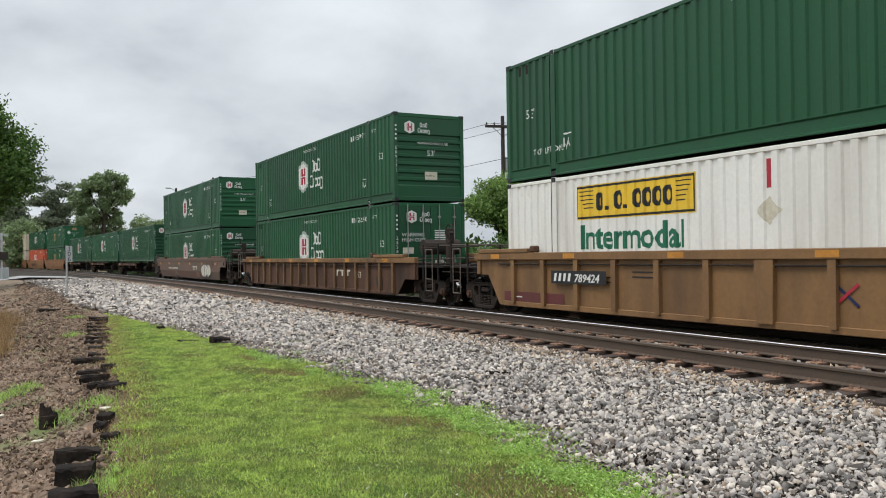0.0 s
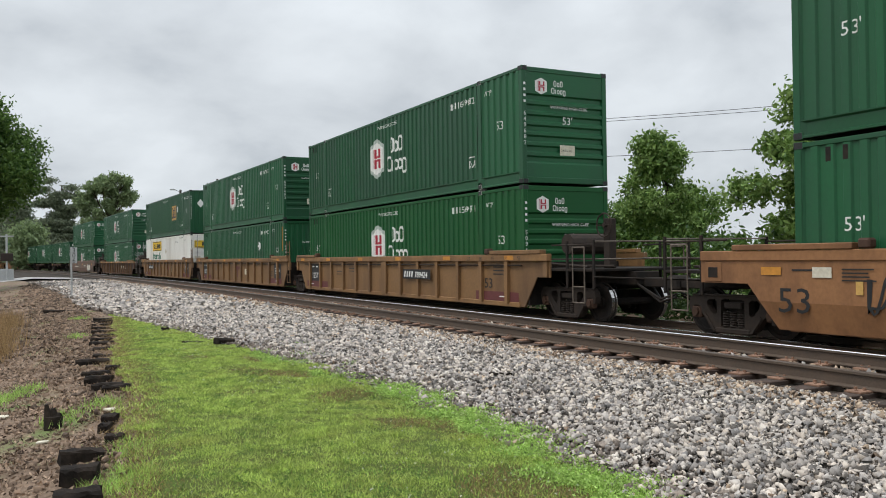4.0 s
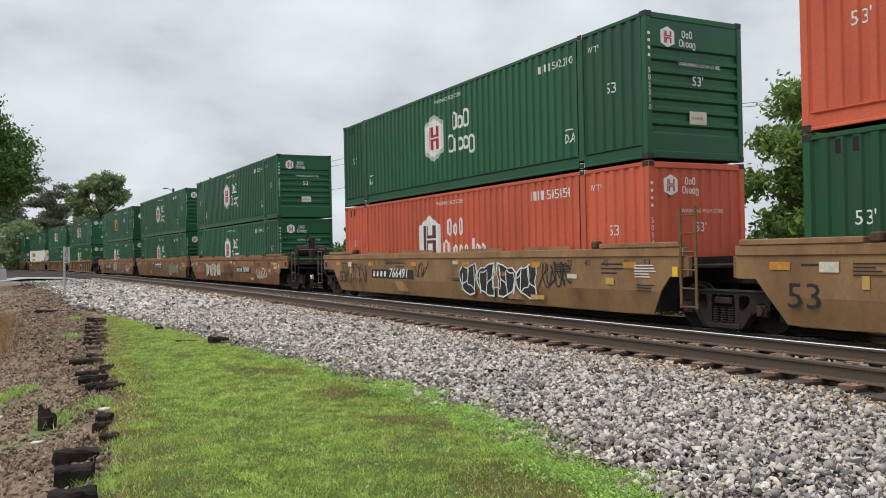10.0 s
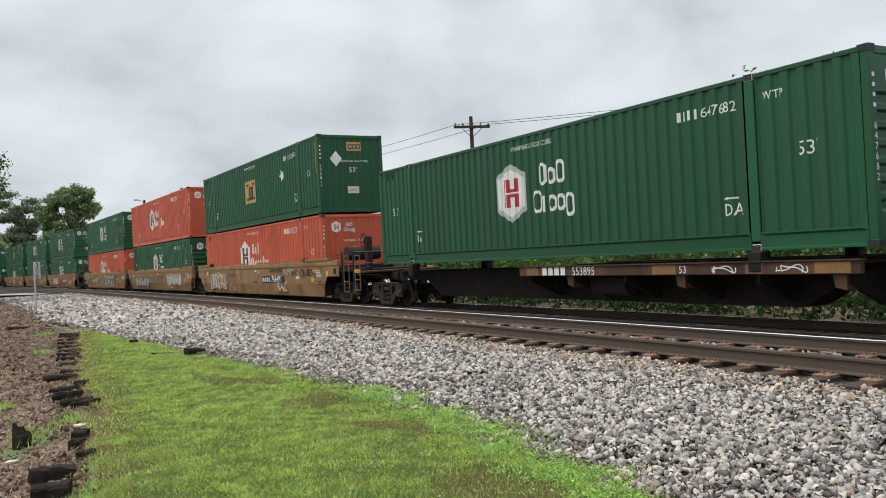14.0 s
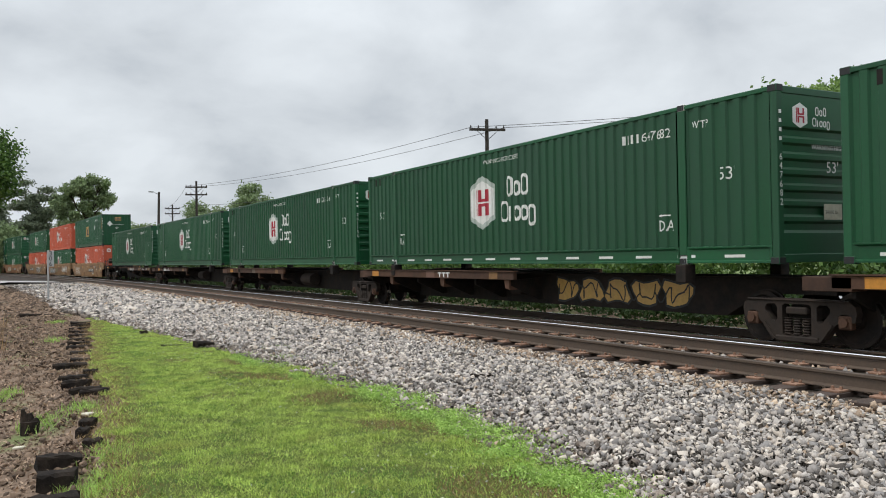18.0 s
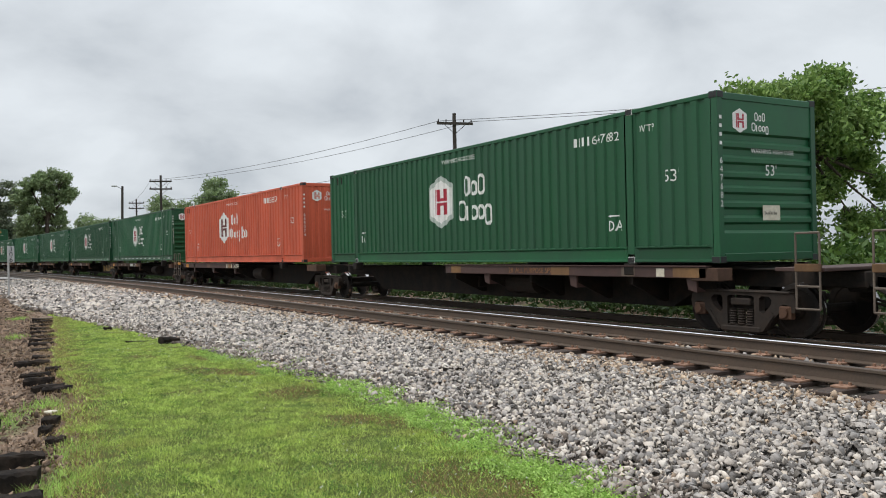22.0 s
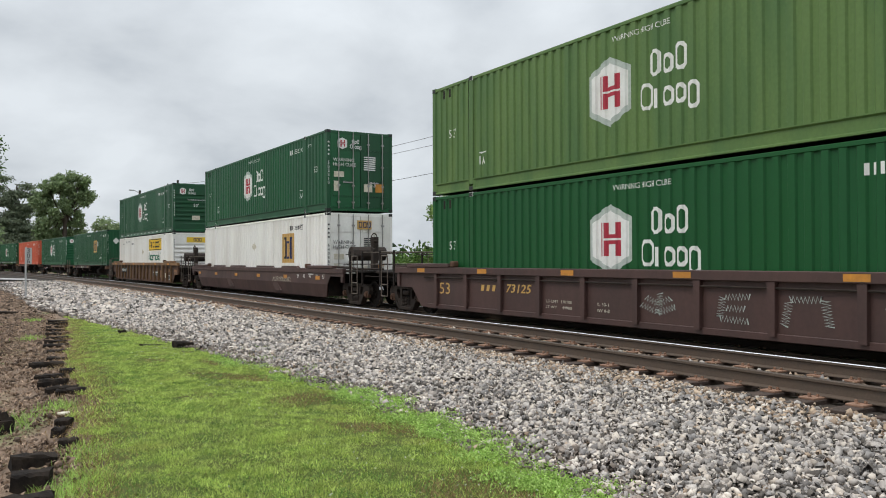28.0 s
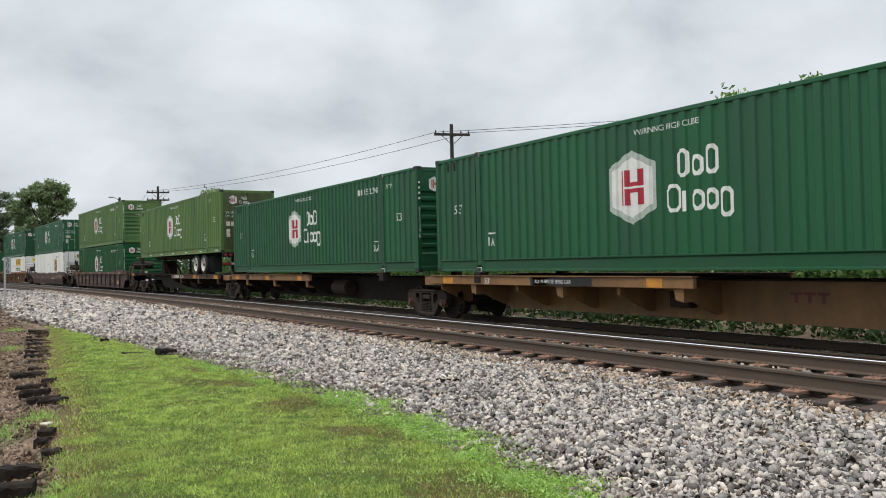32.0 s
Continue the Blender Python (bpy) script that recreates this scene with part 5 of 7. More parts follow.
def trailer():
    """A highway trailer: a light green van body on two axles with landing gear."""
    ob = thing("highway_trailer", "faded light green highway trailer on twin axles", "trailer")
    body = container("lime", "doors")
    for ch in list(body.children):
        ch.parent = ob
        ch.location.z += 1.02
    bpy.data.objects.remove(body)
    part("chassis", box(BM(), -0.5, 0.5, -7.6, 7.4, 0.86, 1.02, 0.01), IRON, ob)
    for y in (-5.1, -3.8):
        ax = BM(); rod(ax, (-1.0, y, 0.5), (1.0, y, 0.5), 0.07, 8)
        part("axle", ax, IRON, ob)
        for s in (-1, 1):
            w = BM(); lathe(w, [(s * 0.72, 0.3), (s * 0.70, 0.44), (s * 0.74, 0.5), (s * 1.16, 0.5), (s * 1.22, 0.46), (s * 1.225, 0.36), (s * 1.19, 0.315), (s * 1.0, 0.30), (s * 1.0, 0.05)], (0, y, 0.5), 28)
            tyre = part("tyre", w, RUBBER, ob)
            r = BM(); lathe(r, [(s * 1.01, 0.31), (s * 1.225, 0.33), (s * 1.235, 0.32), (s * 1.2, 0.30), (s * 1.06, 0.285), (s * 1.05, 0.26), (s * 1.08, 0.2), (s * 1.10, 0.10), (s * 1.17, 0.08), (s * 1.17, 0.03)], (0, y, 0.5), 20)
            rim = part("rim", r, ALLOY, tyre, "white painted steel wheel rim")
            for k in range(5):
                a = 2 * math.pi * k / 5 + 0.4
                part("hand_hole", rod(BM(), (s * 1.075, y + 0.155 * math.cos(a), 0.5 + 0.155 * math.sin(a)), (s * 1.105, y + 0.155 * math.cos(a), 0.5 + 0.155 * math.sin(a)), 0.035, 8), IRON, rim)
            part("hub_cap", rod(BM(), (s * 1.165, y, 0.5), (s * 1.215, y, 0.5), 0.06, 10), CAST, rim)
    for s in (-1, 1):
        g = BM(); box(g, s * 0.75 - 0.06, s * 0.75 + 0.06, 4.3, 4.42, 0.05, 1.0, 0.01); box(g, s * 0.75 - 0.13, s * 0.75 + 0.13, 4.22, 4.5, 0.0, 0.05)
        part("landing_leg", g, CAST, ob)
    b = BM(); box(b, -1.15, 1.15, -8.0, -7.9, 0.45, 0.56); 
    for s in (-1, 1):
        box(b, s * 0.7 - 0.04, s * 0.7 + 0.04, -7.96, -7.88, 0.5, 1.0)
    part("rear_guard", b, CAST, ob)
    for k in range(6):
        part("guard_stripe", box(BM(), -1.14 + 0.38 * k, -0.77 + 0.38 * k, -8.006, -8.001, 0.455, 0.555), RED if k % 2 == 0 else MARK, ob)
    part("light_bar", box(BM(), -1.24, 1.24, REAR - 0.04, REAR + 0.1, 0.84, 1.02, 0.01), IRON, ob)
    for x in (-1.1, -0.88, 0.88, 1.1):
        part("tail_light", rod(BM(), (x, REAR - 0.06, 0.92), (x, REAR - 0.03, 0.92), 0.065, 12), RED, ob)
    for x in (-0.12, 0.0, 0.12):
        part("marker_light", rod(BM(), (x, REAR - 0.06, 0.92), (x, REAR - 0.03, 0.92), 0.035, 10), RED, ob)
    for s in (-1, 1):
        part("mud_flap", box(BM(), s * 0.95 - 0.28, s * 0.95 + 0.28, -6.32, -6.3, 0.12, 0.9), RUBBER, ob)
        for k in range(12):
            part("side_stripe", box(BM(), *sorted((s * (HX - 0.037), s * (HX - 0.031))), -7.6 + 1.3 * k, -7.2 + 1.3 * k, 1.12, 1.17), RED if k % 2 else MARK, ob)
    f = BM(); box(f, -1.0, -0.4, -6.6, -2.7, 0.95, 1.0)
    part("axle_frame", f, IRON, ob)
    return ob


# ---- the train: lead of each load at 0 s, car, ends, lower and upper load ----
SPEED = 13.924
ENDS = [("bar", 6.98, 8.05, 0.5, 1.5, "black"), ("bar", 7.1, 7.7, 1.2, 1.24, "white"), ("bar", 7.1, 7.9, 1.1, 1.13, "white"), ("bar", 7.1, 7.9, 1.02, 1.05, "white"), ("bar", 7.1, 7.6, 0.92, 0.95, "white"), ("text", "53", 0.44, 6.45, 0.76, "black")]
HEAD = [("bar", -7.54, -6.62, 0.5, 1.5, "black"), ("text", "125T", 0.37, -7.48, 0.8, "white"), ("bar", -7.45, -7.2, 1.32, 1.38, "white"), ("bar", -7.0, -6.75, 1.32, 1.38, "white")]
SKIRT = [("bar", -8.1, -5.6, 0.38, 0.66, "maroon"), ("bar", 6.0, 8.1, 0.38, 0.66, "maroon"), ("bar", -7.7, -7.3, 0.5, 0.53, "white"), ("bar", 7.2, 7.6, 0.5, 0.53, "white")]
TAG53 = [("text", "53", 0.68, -8.3, 0.6, "black")]
CONSIST = [
    (200.5, "greyrust", "end", "art", [], ("cream", "vert"), ("cream", "vert")),
    (180.6, "tan", "art", "art", [], ("cream", "vert"), ("cream", "vert")),
    (160.8, "tan", "art", "art", [("line", -4, 2, 0.6, 1.3, "black", 0.04)], ("orange", "vert"), ("green", "ribs")),
    (141.0, "tan", "art", "end", [], ("gold", "vert"), ("gold", "vert")),
    (119.1, "spine/rusty", "end", "art", [], ("green", "ribs"), None),
    (101.9, "spine/rusty", "art", "art", [], ("green", "ribs"), None),
    (84.6, "spine/rusty", "art", "end", [], ("green", "ribs"), None),
    (64.5, "greyrust", "end", "end", [("bubble", 4.4, 6.6, 0.4, 1.35, "silver", "white"), ("word", 2.0, 3.3, 0.9, 1.2, "silver"), ("bar", -5.5, -2.5, 0.95, 1.05, "silver")], ("green", "ribs"), ("green", "ribs")),
    (40.9, "rusty", "end", "end", [("word", 3.0, 4.6, 0.95, 1.25, "silver"), ("text", "53", 0.4, 5.2, 0.9, "silver"), ("bar", 6.9, 7.4, 0.6, 0.95, "black")], ("green", "doors"), ("green", "ribs")),
    (17.73, "ochre", "end", "art", ENDS + SKIRT + [("num", -5.91, 1.83, "789424", 1, "white"), ("cross", 1.47, 0.95), ("bar", 2.22, 2.71, 0.7, 1.2, "silver")], ("haul", "doors"), ("goldrear", "vert")),
    (-2.35, "ochre", "art", "art", HEAD + ENDS + SKIRT + [("word", -0.4, 1.3, 0.62, 1.3, "maroon"), ("bar", 1.9, 2.3, 0.8, 1.15, "silver")], ("plain", "vert"), ("green", "ribs")),
    (-22.19, "ochre", "art", "end", HEAD + SKIRT + [("text", "53", 0.44, 6.45, 0.76, "black"), ("num", 1.6, 1.8, "789424", 1, "white")], ("fresh", "ribs"), ("green", "ribs")),
    (-46.43, "tan", "end", "art", TAG53 + [("num", -5.11, 2.86, "727499", 0, "white"), ("line", -6.7, -1.0, 0.5, 1.45, "black", 0.05), ("bubble", -0.7, 1.2, 0.5, 1.4, "pale", "grey"), ("line", -0.7, 1.2, 0.5, 1.3, "white", 0.03), ("line", 1.4, 2.4, 0.6, 1.4, "maroon", 0.04), ("bubble", 2.7, 5.6, 0.42, 1.45, "tan", "black"), ("line", 5.9, 7.2, 0.5, 0.95, "white", 0.04)], ("green", "ribs"), ("gold", "vert")),
    (-66.47, "tan", "art", "art", [("bar", -9.2, -8.5, 1.1, 1.5, "black"), ("text", "125 T", 0.26, -9.15, 1.2, "white")] + TAG53 + [("line", -7.4, -5.6, 0.7, 1.45, "black", 0.03), ("line", -5.2, -1.8, 0.6, 1.4, "maroon", 0.045), ("bar", -1.6, 1.25, 0.9, 1.45, "black"), ("word", -1.35, 1.0, 1.0, 1.36, "white"), ("line", 1.3, 2.4, 1.2, 1.55, "black", 0.03), ("bubble", 3.6, 6.6, 0.5, 1.4, "pale", "pale")], ("green", "ribs"), ("green", "ribs")),
    (-86.05, "tan", "art", "end", [("bar", -9.2, -8.5, 1.1, 1.5, "black"), ("text", "125 T", 0.26, -9.15, 1.2, "white")] + TAG53 + [("line", -6.1, -5.5, 0.6, 1.5, "black", 0.03), ("bubble", -5.2, -1.75, 0.42, 1.5, "silver", "black"), ("line", -1.0, 0.9, 0.4, 1.4, "black", 0.035), ("text", "LD LMT  116,900  PER UNIT", 0.14, -1.0, 1.02, "black"), ("text", "E", 0.3, 1.2, 0.95, "black"), ("num", 1.7, 2.5, "727499", 1, "white"), ("line", 5.2, 6.8, 0.5, 1.1, "white", 0.03)], ("green", "ribs"), ("green", "ribs")),
    (-110.47, "sand", "end", "art", TAG53 + [("num", -5.2, 3.1, "766491", 1, "white"), ("line", -8.0, -5.6, 0.5, 1.45, "black", 0.03), ("line", -4.2, -2.7, 1.38, 1.56, "black", 0.025), ("line", -2.0, -1.1, 0.9, 1.5, "black", 0.03), ("bubble", 0.85, 4.6, 0.36, 1.5, "black", "white"), ("line", 4.7, 5.8, 0.75, 1.5, "black", 0.04), ("bar", 2.7, 3.2, 1.05, 1.2, "gold")], ("orange", "vert"), ("green", "ribs")),
    (-130.28, "sand", "art", "art", TAG53 + [("bubble", -6.6, -2.2, 0.42, 1.3, "grey", "black"), ("line", -1.6, 0.0, 0.6, 1.3, "green", 0.03), ("word", 0.2, 2.06, 0.82, 1.3, "maroon"), ("line", 2.9, 6.6, 0.7, 1.5, "white", 0.04), ("line", 3.0, 6.5, 0.6, 1.4, "white", 0.035), ("text", "C", 0.3, -1.9, 1.0, "black")], ("green", "ribs"), ("orange", "vert")),
    (-150.09, "sand", "art", "end", TAG53 + [("bubble", -6.9, -3.9, 0.4, 1.4, "tan", "silver"), ("line", -6.8, -4.0, 0.5, 1.4, "white", 0.035), ("text", "A", 0.32, 1.0, 1.02, "black"), ("num", 1.6, 2.8, "766491", 1, "white"), ("line", 2.6, 4.3, 1.35, 1.55, "black", 0.04), ("line", 4.6, 5.4, 1.2, 1.55, "grey", 0.05), ("line", 6.2, 7.8, 1.1, 1.5, "black", 0.03), ("line", 3.6, 4.6, 0.5, 0.9, "white", 0.03)], ("orange", "vert"), ("gold", "vert")),
    (-171.43, "spine/rusty", "end", "art", [("num", 0.3, 2, "553895", 0, "white"), ("text", "53", 0.19, 4.42, 0.975, "white"), ("line", 5.1, 5.7, 0.97, 1.1, "white", 0.02), ("line", 6.5, 7.1, 0.97, 1.1, "white", 0.02)], ("green", "ribs"), None),
    (-189.92, "spine/rusty", "art", "art", [("num", -5.9, 2, "553895", 0, "white")], ("green", "ribs"), None),
    (-207.79, "spine/rusty", "art", "art", [], ("green", "ribs"), None),
    (-225.22, "spine/rusty", "art", "art", [("word", -3.2, -2.5, 0.97, 1.11, "white"), ("bubble", 0.9, 5.4, 0.40, 1.02, "gold", "black")], ("dashed", "ribs"), None),
    (-242.63, "spine/rusty", "art", "end", [("text", "53", 0.19, -4.85, 0.975, "white"), ("num", -2.25, 2, "553895", 0, "white")], ("dashed", "ribs"), None),
    (-261.62, "spine/plum", "end", "art", [("num", -0.8, 2, "360096", 0, "silver")], ("orange", "vert"), None),
    (-280.45, "spine/plum", "art", "end", [("text", "28  ALL PURPOSE SPINE CAR", 0.17, 2.2, 0.985, "tan"), ("bar", 6.8, 7.0, 0.96, 1.11, "silver")], ("green", "ribs"), None),
    (-301.48, "spine/plum", "end", "end", [("num", -3.8, 2, "360096", 0, "silver")], ("goldrear", "vert"), None),
    (-322.77, "rusty", "end", "end", [("num", -6.0, 1.5, "655167", 1, "white"), ("bar", 1.62, 2.12, 0.92, 1.18, "tan"), ("bar", 3.45, 5.28, 0.68, 1.14, "black"), ("word", 3.6, 5.15, 0.78, 1.06, "white"), ("bar", 5.5, 6.12, 0.62, 1.2, "tan"), ("text", "53", 0.5, 5.53, 0.76, "black"), ("bar", 6.72, 7.3, 0.62, 0.98, "silver"), ("bar", 7.08, 7.36, 1.08, 1.32, "tan"), ("text", "45", 0.22, 7.1, 1.12, "black"), ("bar", 7.58, 7.88, 1.06, 1.32, "tan"), ("text", "48", 0.22, 7.6, 1.12, "black"), ("bar", 7.62, 8.1, 0.46, 0.86, "black"), ("bar", 7.66, 8.06, 0.5, 0.53, "white"), ("bar", 7.66, 8.06, 0.79, 0.82, "white"), ("bar", 6.9, 7.3, 0.28, 0.45, "tan"), ("bar", 7.62, 8.4, 0.28, 0.42, "tan"), ("bar", 8.2, 8.4, 0.5, 1.3, "tan"), ("bar", 8.95, 9.75, 0.9, 1.28, "tan"), ("text", "IW 8- 9-7/8", 0.17, 8.98, 0.98, "black")], ("haulrear", "ribs"), ("dashed", "ribs")),
    (-346.02, "plumsmooth", "end", "end", [("line", 3.0, 5.0, 1.0, 1.3, "silver", 0.02)], ("whitegold", "doors"), ("green", "doors")),
    (-369.98, "plum", "end", "end", [("text", "53", 0.62, -7.55, 0.82, "gold"), ("num", -5.53, 2.6, "73125", 0, "gold"), ("text", "LD LMT  170100", 0.13, -2.85, 0.76, "silver"), ("text", "LT WT     49900", 0.13, -2.85, 0.58, "silver"), ("text", "IL 53-1", 0.13, -1.15, 0.76, "silver"), ("text", "IW 8-8", 0.13, -1.15, 0.58, "silver"), ("chalk", 0.1, 1.0, 0.65, 1.25), ("chalk", 1.9, 2.6, 0.65, 1.25), ("chalk", 3.24, 4.03, 0.65, 1.25), ("chalk", 4.85, 5.5, 0.65, 1.25), ("bar", 6.7, 7.3, 0.6, 0.95, "gold")], ("fresh", "ribs"), ("lime", "ribs")),
    (-391.29, "spine/rusty", "end", "art", [("num", 0.2, 2, "653339", 0, "white"), ("text", "53", 0.2, 4.55, 0.97, "white"), ("text", "LD LMT 66300", 0.11, 6.0, 1.0, "black")], None, None),
    (-409.46, "spine/ochre", "art", "art", [("text", "53'", 0.2, -5.8, 0.97, "silver"), ("word", -3.5, -2.9, 0.97, 1.11, "black")], ("green", "ribs"), None),
    (-426.81, "spine/ochre", "art", "end", [("text", "53'", 0.2, -5.8, 0.97, "white"), ("bar", -4.0, -2.0, 0.955, 1.125, "black"), ("text", "ALL PURPOSE SPINE CAR", 0.11, -3.85, 1.0, "white"), ("word", 1.75, 2.5, 0.70, 0.88, "maroon")], ("green", "ribs"), None),
]
SERIALS = ["647993", "649682", "262840", "647682", "502814", "261156", "635730", "509171", "509183", "505454", "636851", "648074", "645846", "502210", "512290", "640882"]
KNOWN = {(12, 0): "647998", (16, 0): "502445", (16, 1): "635593", (17, 0): "635730", (28, 0): "512290"}   # car, lower or upper load
MOVERS = []   # (thing, distance of its middle along the track at 0 s, height over the rails)
FIRST = {}


def load(style, kind, s, z, rng, digits=""):
    key = (style, kind)
    if key not in FIRST:
        FIRST[key] = ob = container(style, kind)
    else:
        ob = copy_thing(FIRST[key], Matrix())
        for c in list(ob.children):
            if c.name.startswith("serial_number"):
                bpy.data.objects.remove(c)
    number(ob, digits or rng.choice(SERIALS), style)
    MOVERS.append((ob, s, z))


def make_train():
    rng = random.Random(7)
    for i, (lead, look, front, rear, marks, low, high) in enumerate(CONSIST):
        mid = lead - CL / 2
        if look.startswith("spine"):
            seat = {"spine/rusty": 1.31, "spine/ochre": 1.24, "spine/plum": 1.2}[look]
            car = spine_car(look.split("/")[1], front, rear, marks, i, i in (18, 24, 29), 1.18 if i == 29 else seat - 0.004)
            MOVERS.append((car, mid, 0.0))
            if low:
                load(*low, mid, seat, rng)
            else:
                MOVERS.append((trailer(), mid, 1.14))
        else:
            car = well_car(look, front, rear, marks, i)
            MOVERS.append((car, mid, 0.0))
            load(*low, mid, 0.34, rng, KNOWN.get((i, 0), ""))
            load(*high, mid, 0.34 + CH + 0.035, rng, KNOWN.get((i, 1), ""))


make_train()


# ---- plants ----
def leafy(name, dark, light, rough=0.55, dry=None, patch_size=1.3, swing=0.25):
    """Leaves and blades, each with its own tone."""
    m = bpy.data.materials.new(name)
    m.use_nodes = True
    n, ln = m.node_tree.nodes, m.node_tree.links
    bs = n["Principled BSDF"]
    geo = n.new("ShaderNodeNewGeometry")
    ramp = n.new("ShaderNodeValToRGB")
    ramp.color_ramp.elements[0].color, ramp.color_ramp.elements[1].color = (*dark, 1), (*light, 1)
    ln.new(geo.outputs["Random Per Island"], ramp.inputs[0])
    tc = n.new("ShaderNodeTexCoord")
    nz = n.new("ShaderNodeTexNoise"); nz.inputs["Scale"].default_value, nz.inputs["Detail"].default_value = patch_size, 3.0
    ln.new(tc.outputs["Object"], nz.inputs["Vector"])
    val = n.new("ShaderNodeMapRange"); val.inputs["From Min"].default_value, val.inputs["From Max"].default_value = 0.3, 0.7
    val.inputs["To Min"].default_value, val.inputs["To Max"].default_value = 1 - swing, 1 + swing
    ln.new(nz.outputs["Fac"], val.inputs["Value"])
    mul = n.new("ShaderNodeVectorMath"); mul.operation = "SCALE"
    ln.new(ramp.outputs[0], mul.inputs[0]); ln.new(val.outputs[0], mul.inputs["Scale"])
    tone = mul.outputs[0]
    if dry:   # patches where the blades have dried
        patch = n.new("ShaderNodeTexNoise"); patch.inputs["Scale"].default_value, patch.inputs["Detail"].default_value, patch.inputs["Roughness"].default_value = 0.75, 5.0, 0.7
        ln.new(tc.outputs["Object"], patch.inputs["Vector"])
        cut = n.new("ShaderNodeMapRange"); cut.inputs["From Min"].default_value, cut.inputs["From Max"].default_value, cut.inputs["To Max"].default_value = 0.54, 0.74, 0.55
        ln.new(patch.outputs["Fac"], cut.inputs["Value"])
        blend = n.new("ShaderNodeMix"); blend.data_type = "RGBA"; blend.inputs["B"].default_value = (*dry, 1)
        ln.new(cut.outputs[0], blend.inputs["Factor"]); ln.new(tone, blend.inputs["A"])
        tone = blend.outputs["Result"]
    ln.new(tone, bs.inputs["Base Color"])
    bs.inputs["Roughness"].default_value = rough
    bs.inputs["Specular IOR Level"].default_value = 0.3
    tr = n.new("ShaderNodeBsdfTranslucent"); ln.new(tone, tr.inputs["Color"])
    mix = n.new("ShaderNodeMixShader"); mix.inputs[0].default_value = 0.3
    out = n["Material Output"]
    ln.new(bs.outputs[0], mix.inputs[1]); ln.new(tr.outputs[0], mix.inputs[2]); ln.new(mix.outputs[0], out.inputs[0])
    return m


LEAF = leafy("broad_leaves", (0.036, 0.085, 0.019), (0.14, 0.235, 0.052))
LEAF_FRESH = leafy("fresh_leaves", (0.07, 0.145, 0.03), (0.27, 0.39, 0.11))
# brush leaves with the shade behind the train put into their colour
LEAF_SHADED = leafy("shade_darkened_leaves", (0.018, 0.04, 0.011), (0.045, 0.085, 0.02))
# far leaves and needles: air haze mixed into the colours, paler and greyer
LEAF_HAZED = leafy("hazed_leaves", (0.13, 0.185, 0.09), (0.29, 0.37, 0.18))
NEEDLE_HAZED = leafy("hazed_pine_needles", (0.105, 0.132, 0.09), (0.21, 0.245, 0.155))
BLADE = leafy("grass_blades", (0.18, 0.28, 0.04), (0.62, 0.74, 0.20), dry=(0.42, 0.36, 0.12), patch_size=5.5, swing=0.36)
BLADE_LUSH = leafy("lush_weed_blades", (0.21, 0.36, 0.06), (0.48, 0.66, 0.19), swing=0.3, patch_size=6.0)
BLADE_DRY = leafy("dry_straw", (0.18, 0.11, 0.05), (0.44, 0.30, 0.15))
PETAL = leafy("white_clover_flowers", (0.55, 0.56, 0.48), (0.75, 0.75, 0.68))
CLOVER = leafy("clover_leaves", (0.07, 0.15, 0.028), (0.21, 0.34, 0.075))
THATCH = leafy("brown_thatch", (0.14, 0.09, 0.04), (0.40, 0.28, 0.13))
LITTER = leafy("leaf_litter", (0.05, 0.033, 0.023), (0.42, 0.30, 0.21), 0.9)
STONE = leafy("crushed_stone", (0.14, 0.124, 0.108), (0.66, 0.605, 0.54), 0.85, swing=0.12)
STONE_RUST = leafy("rust_stained_stone", (0.17, 0.12, 0.085), (0.52, 0.40, 0.29), 0.85)
BANK = leafy("brown_bank_gravel", (0.055, 0.038, 0.027), (0.26, 0.18, 0.125), 0.9)
PEBBLE = leafy("dark_gravel", (0.07, 0.055, 0.045), (0.27, 0.225, 0.19), 0.9)
for m in (STONE, STONE_RUST, PEBBLE, BANK, LITTER):
    m.node_tree.nodes["Mix Shader"].inputs[0].default_value = 0.0
# a few stones are bluish, pinkish or dark
for m, tones in ((STONE, ((0.12, (0.10, 0.088, 0.078)), (0.28, (0.26, 0.245, 0.235)), (0.5, (0.38, 0.335, 0.295)), (0.68, (0.44, 0.405, 0.375)), (0.85, (0.54, 0.465, 0.39)))),):
    for q, c in tones:
        m.node_tree.nodes["Color Ramp"].color_ramp.elements.new(q).color = (*c, 1)


def leaf_cloud(rng, clumps, per, size, spread):
    """Small bent leaves round the clump centres: corners and quads."""
    c = np.repeat(np.asarray(clumps), per, 0)
    n = len(c)
    d = rng.normal(size=(n, 3)) * np.asarray(spread) * np.array([1, 1, 0.75])
    p = c + d
    a = rng.normal(size=(n, 3)); a /= np.linalg.norm(a, axis=1, keepdims=True)
    b = np.cross(a, rng.normal(size=(n, 3))); b /= np.linalg.norm(b, axis=1, keepdims=True)
    s = size * rng.uniform(0.6, 1.3, (n, 1))
    V = np.stack([p - a * s, p + b * s * 0.45, p + a * s, p - b * s * 0.45], 1).reshape(-1, 3)
    F = np.arange(4 * n).reshape(n, 4)
    return V, F


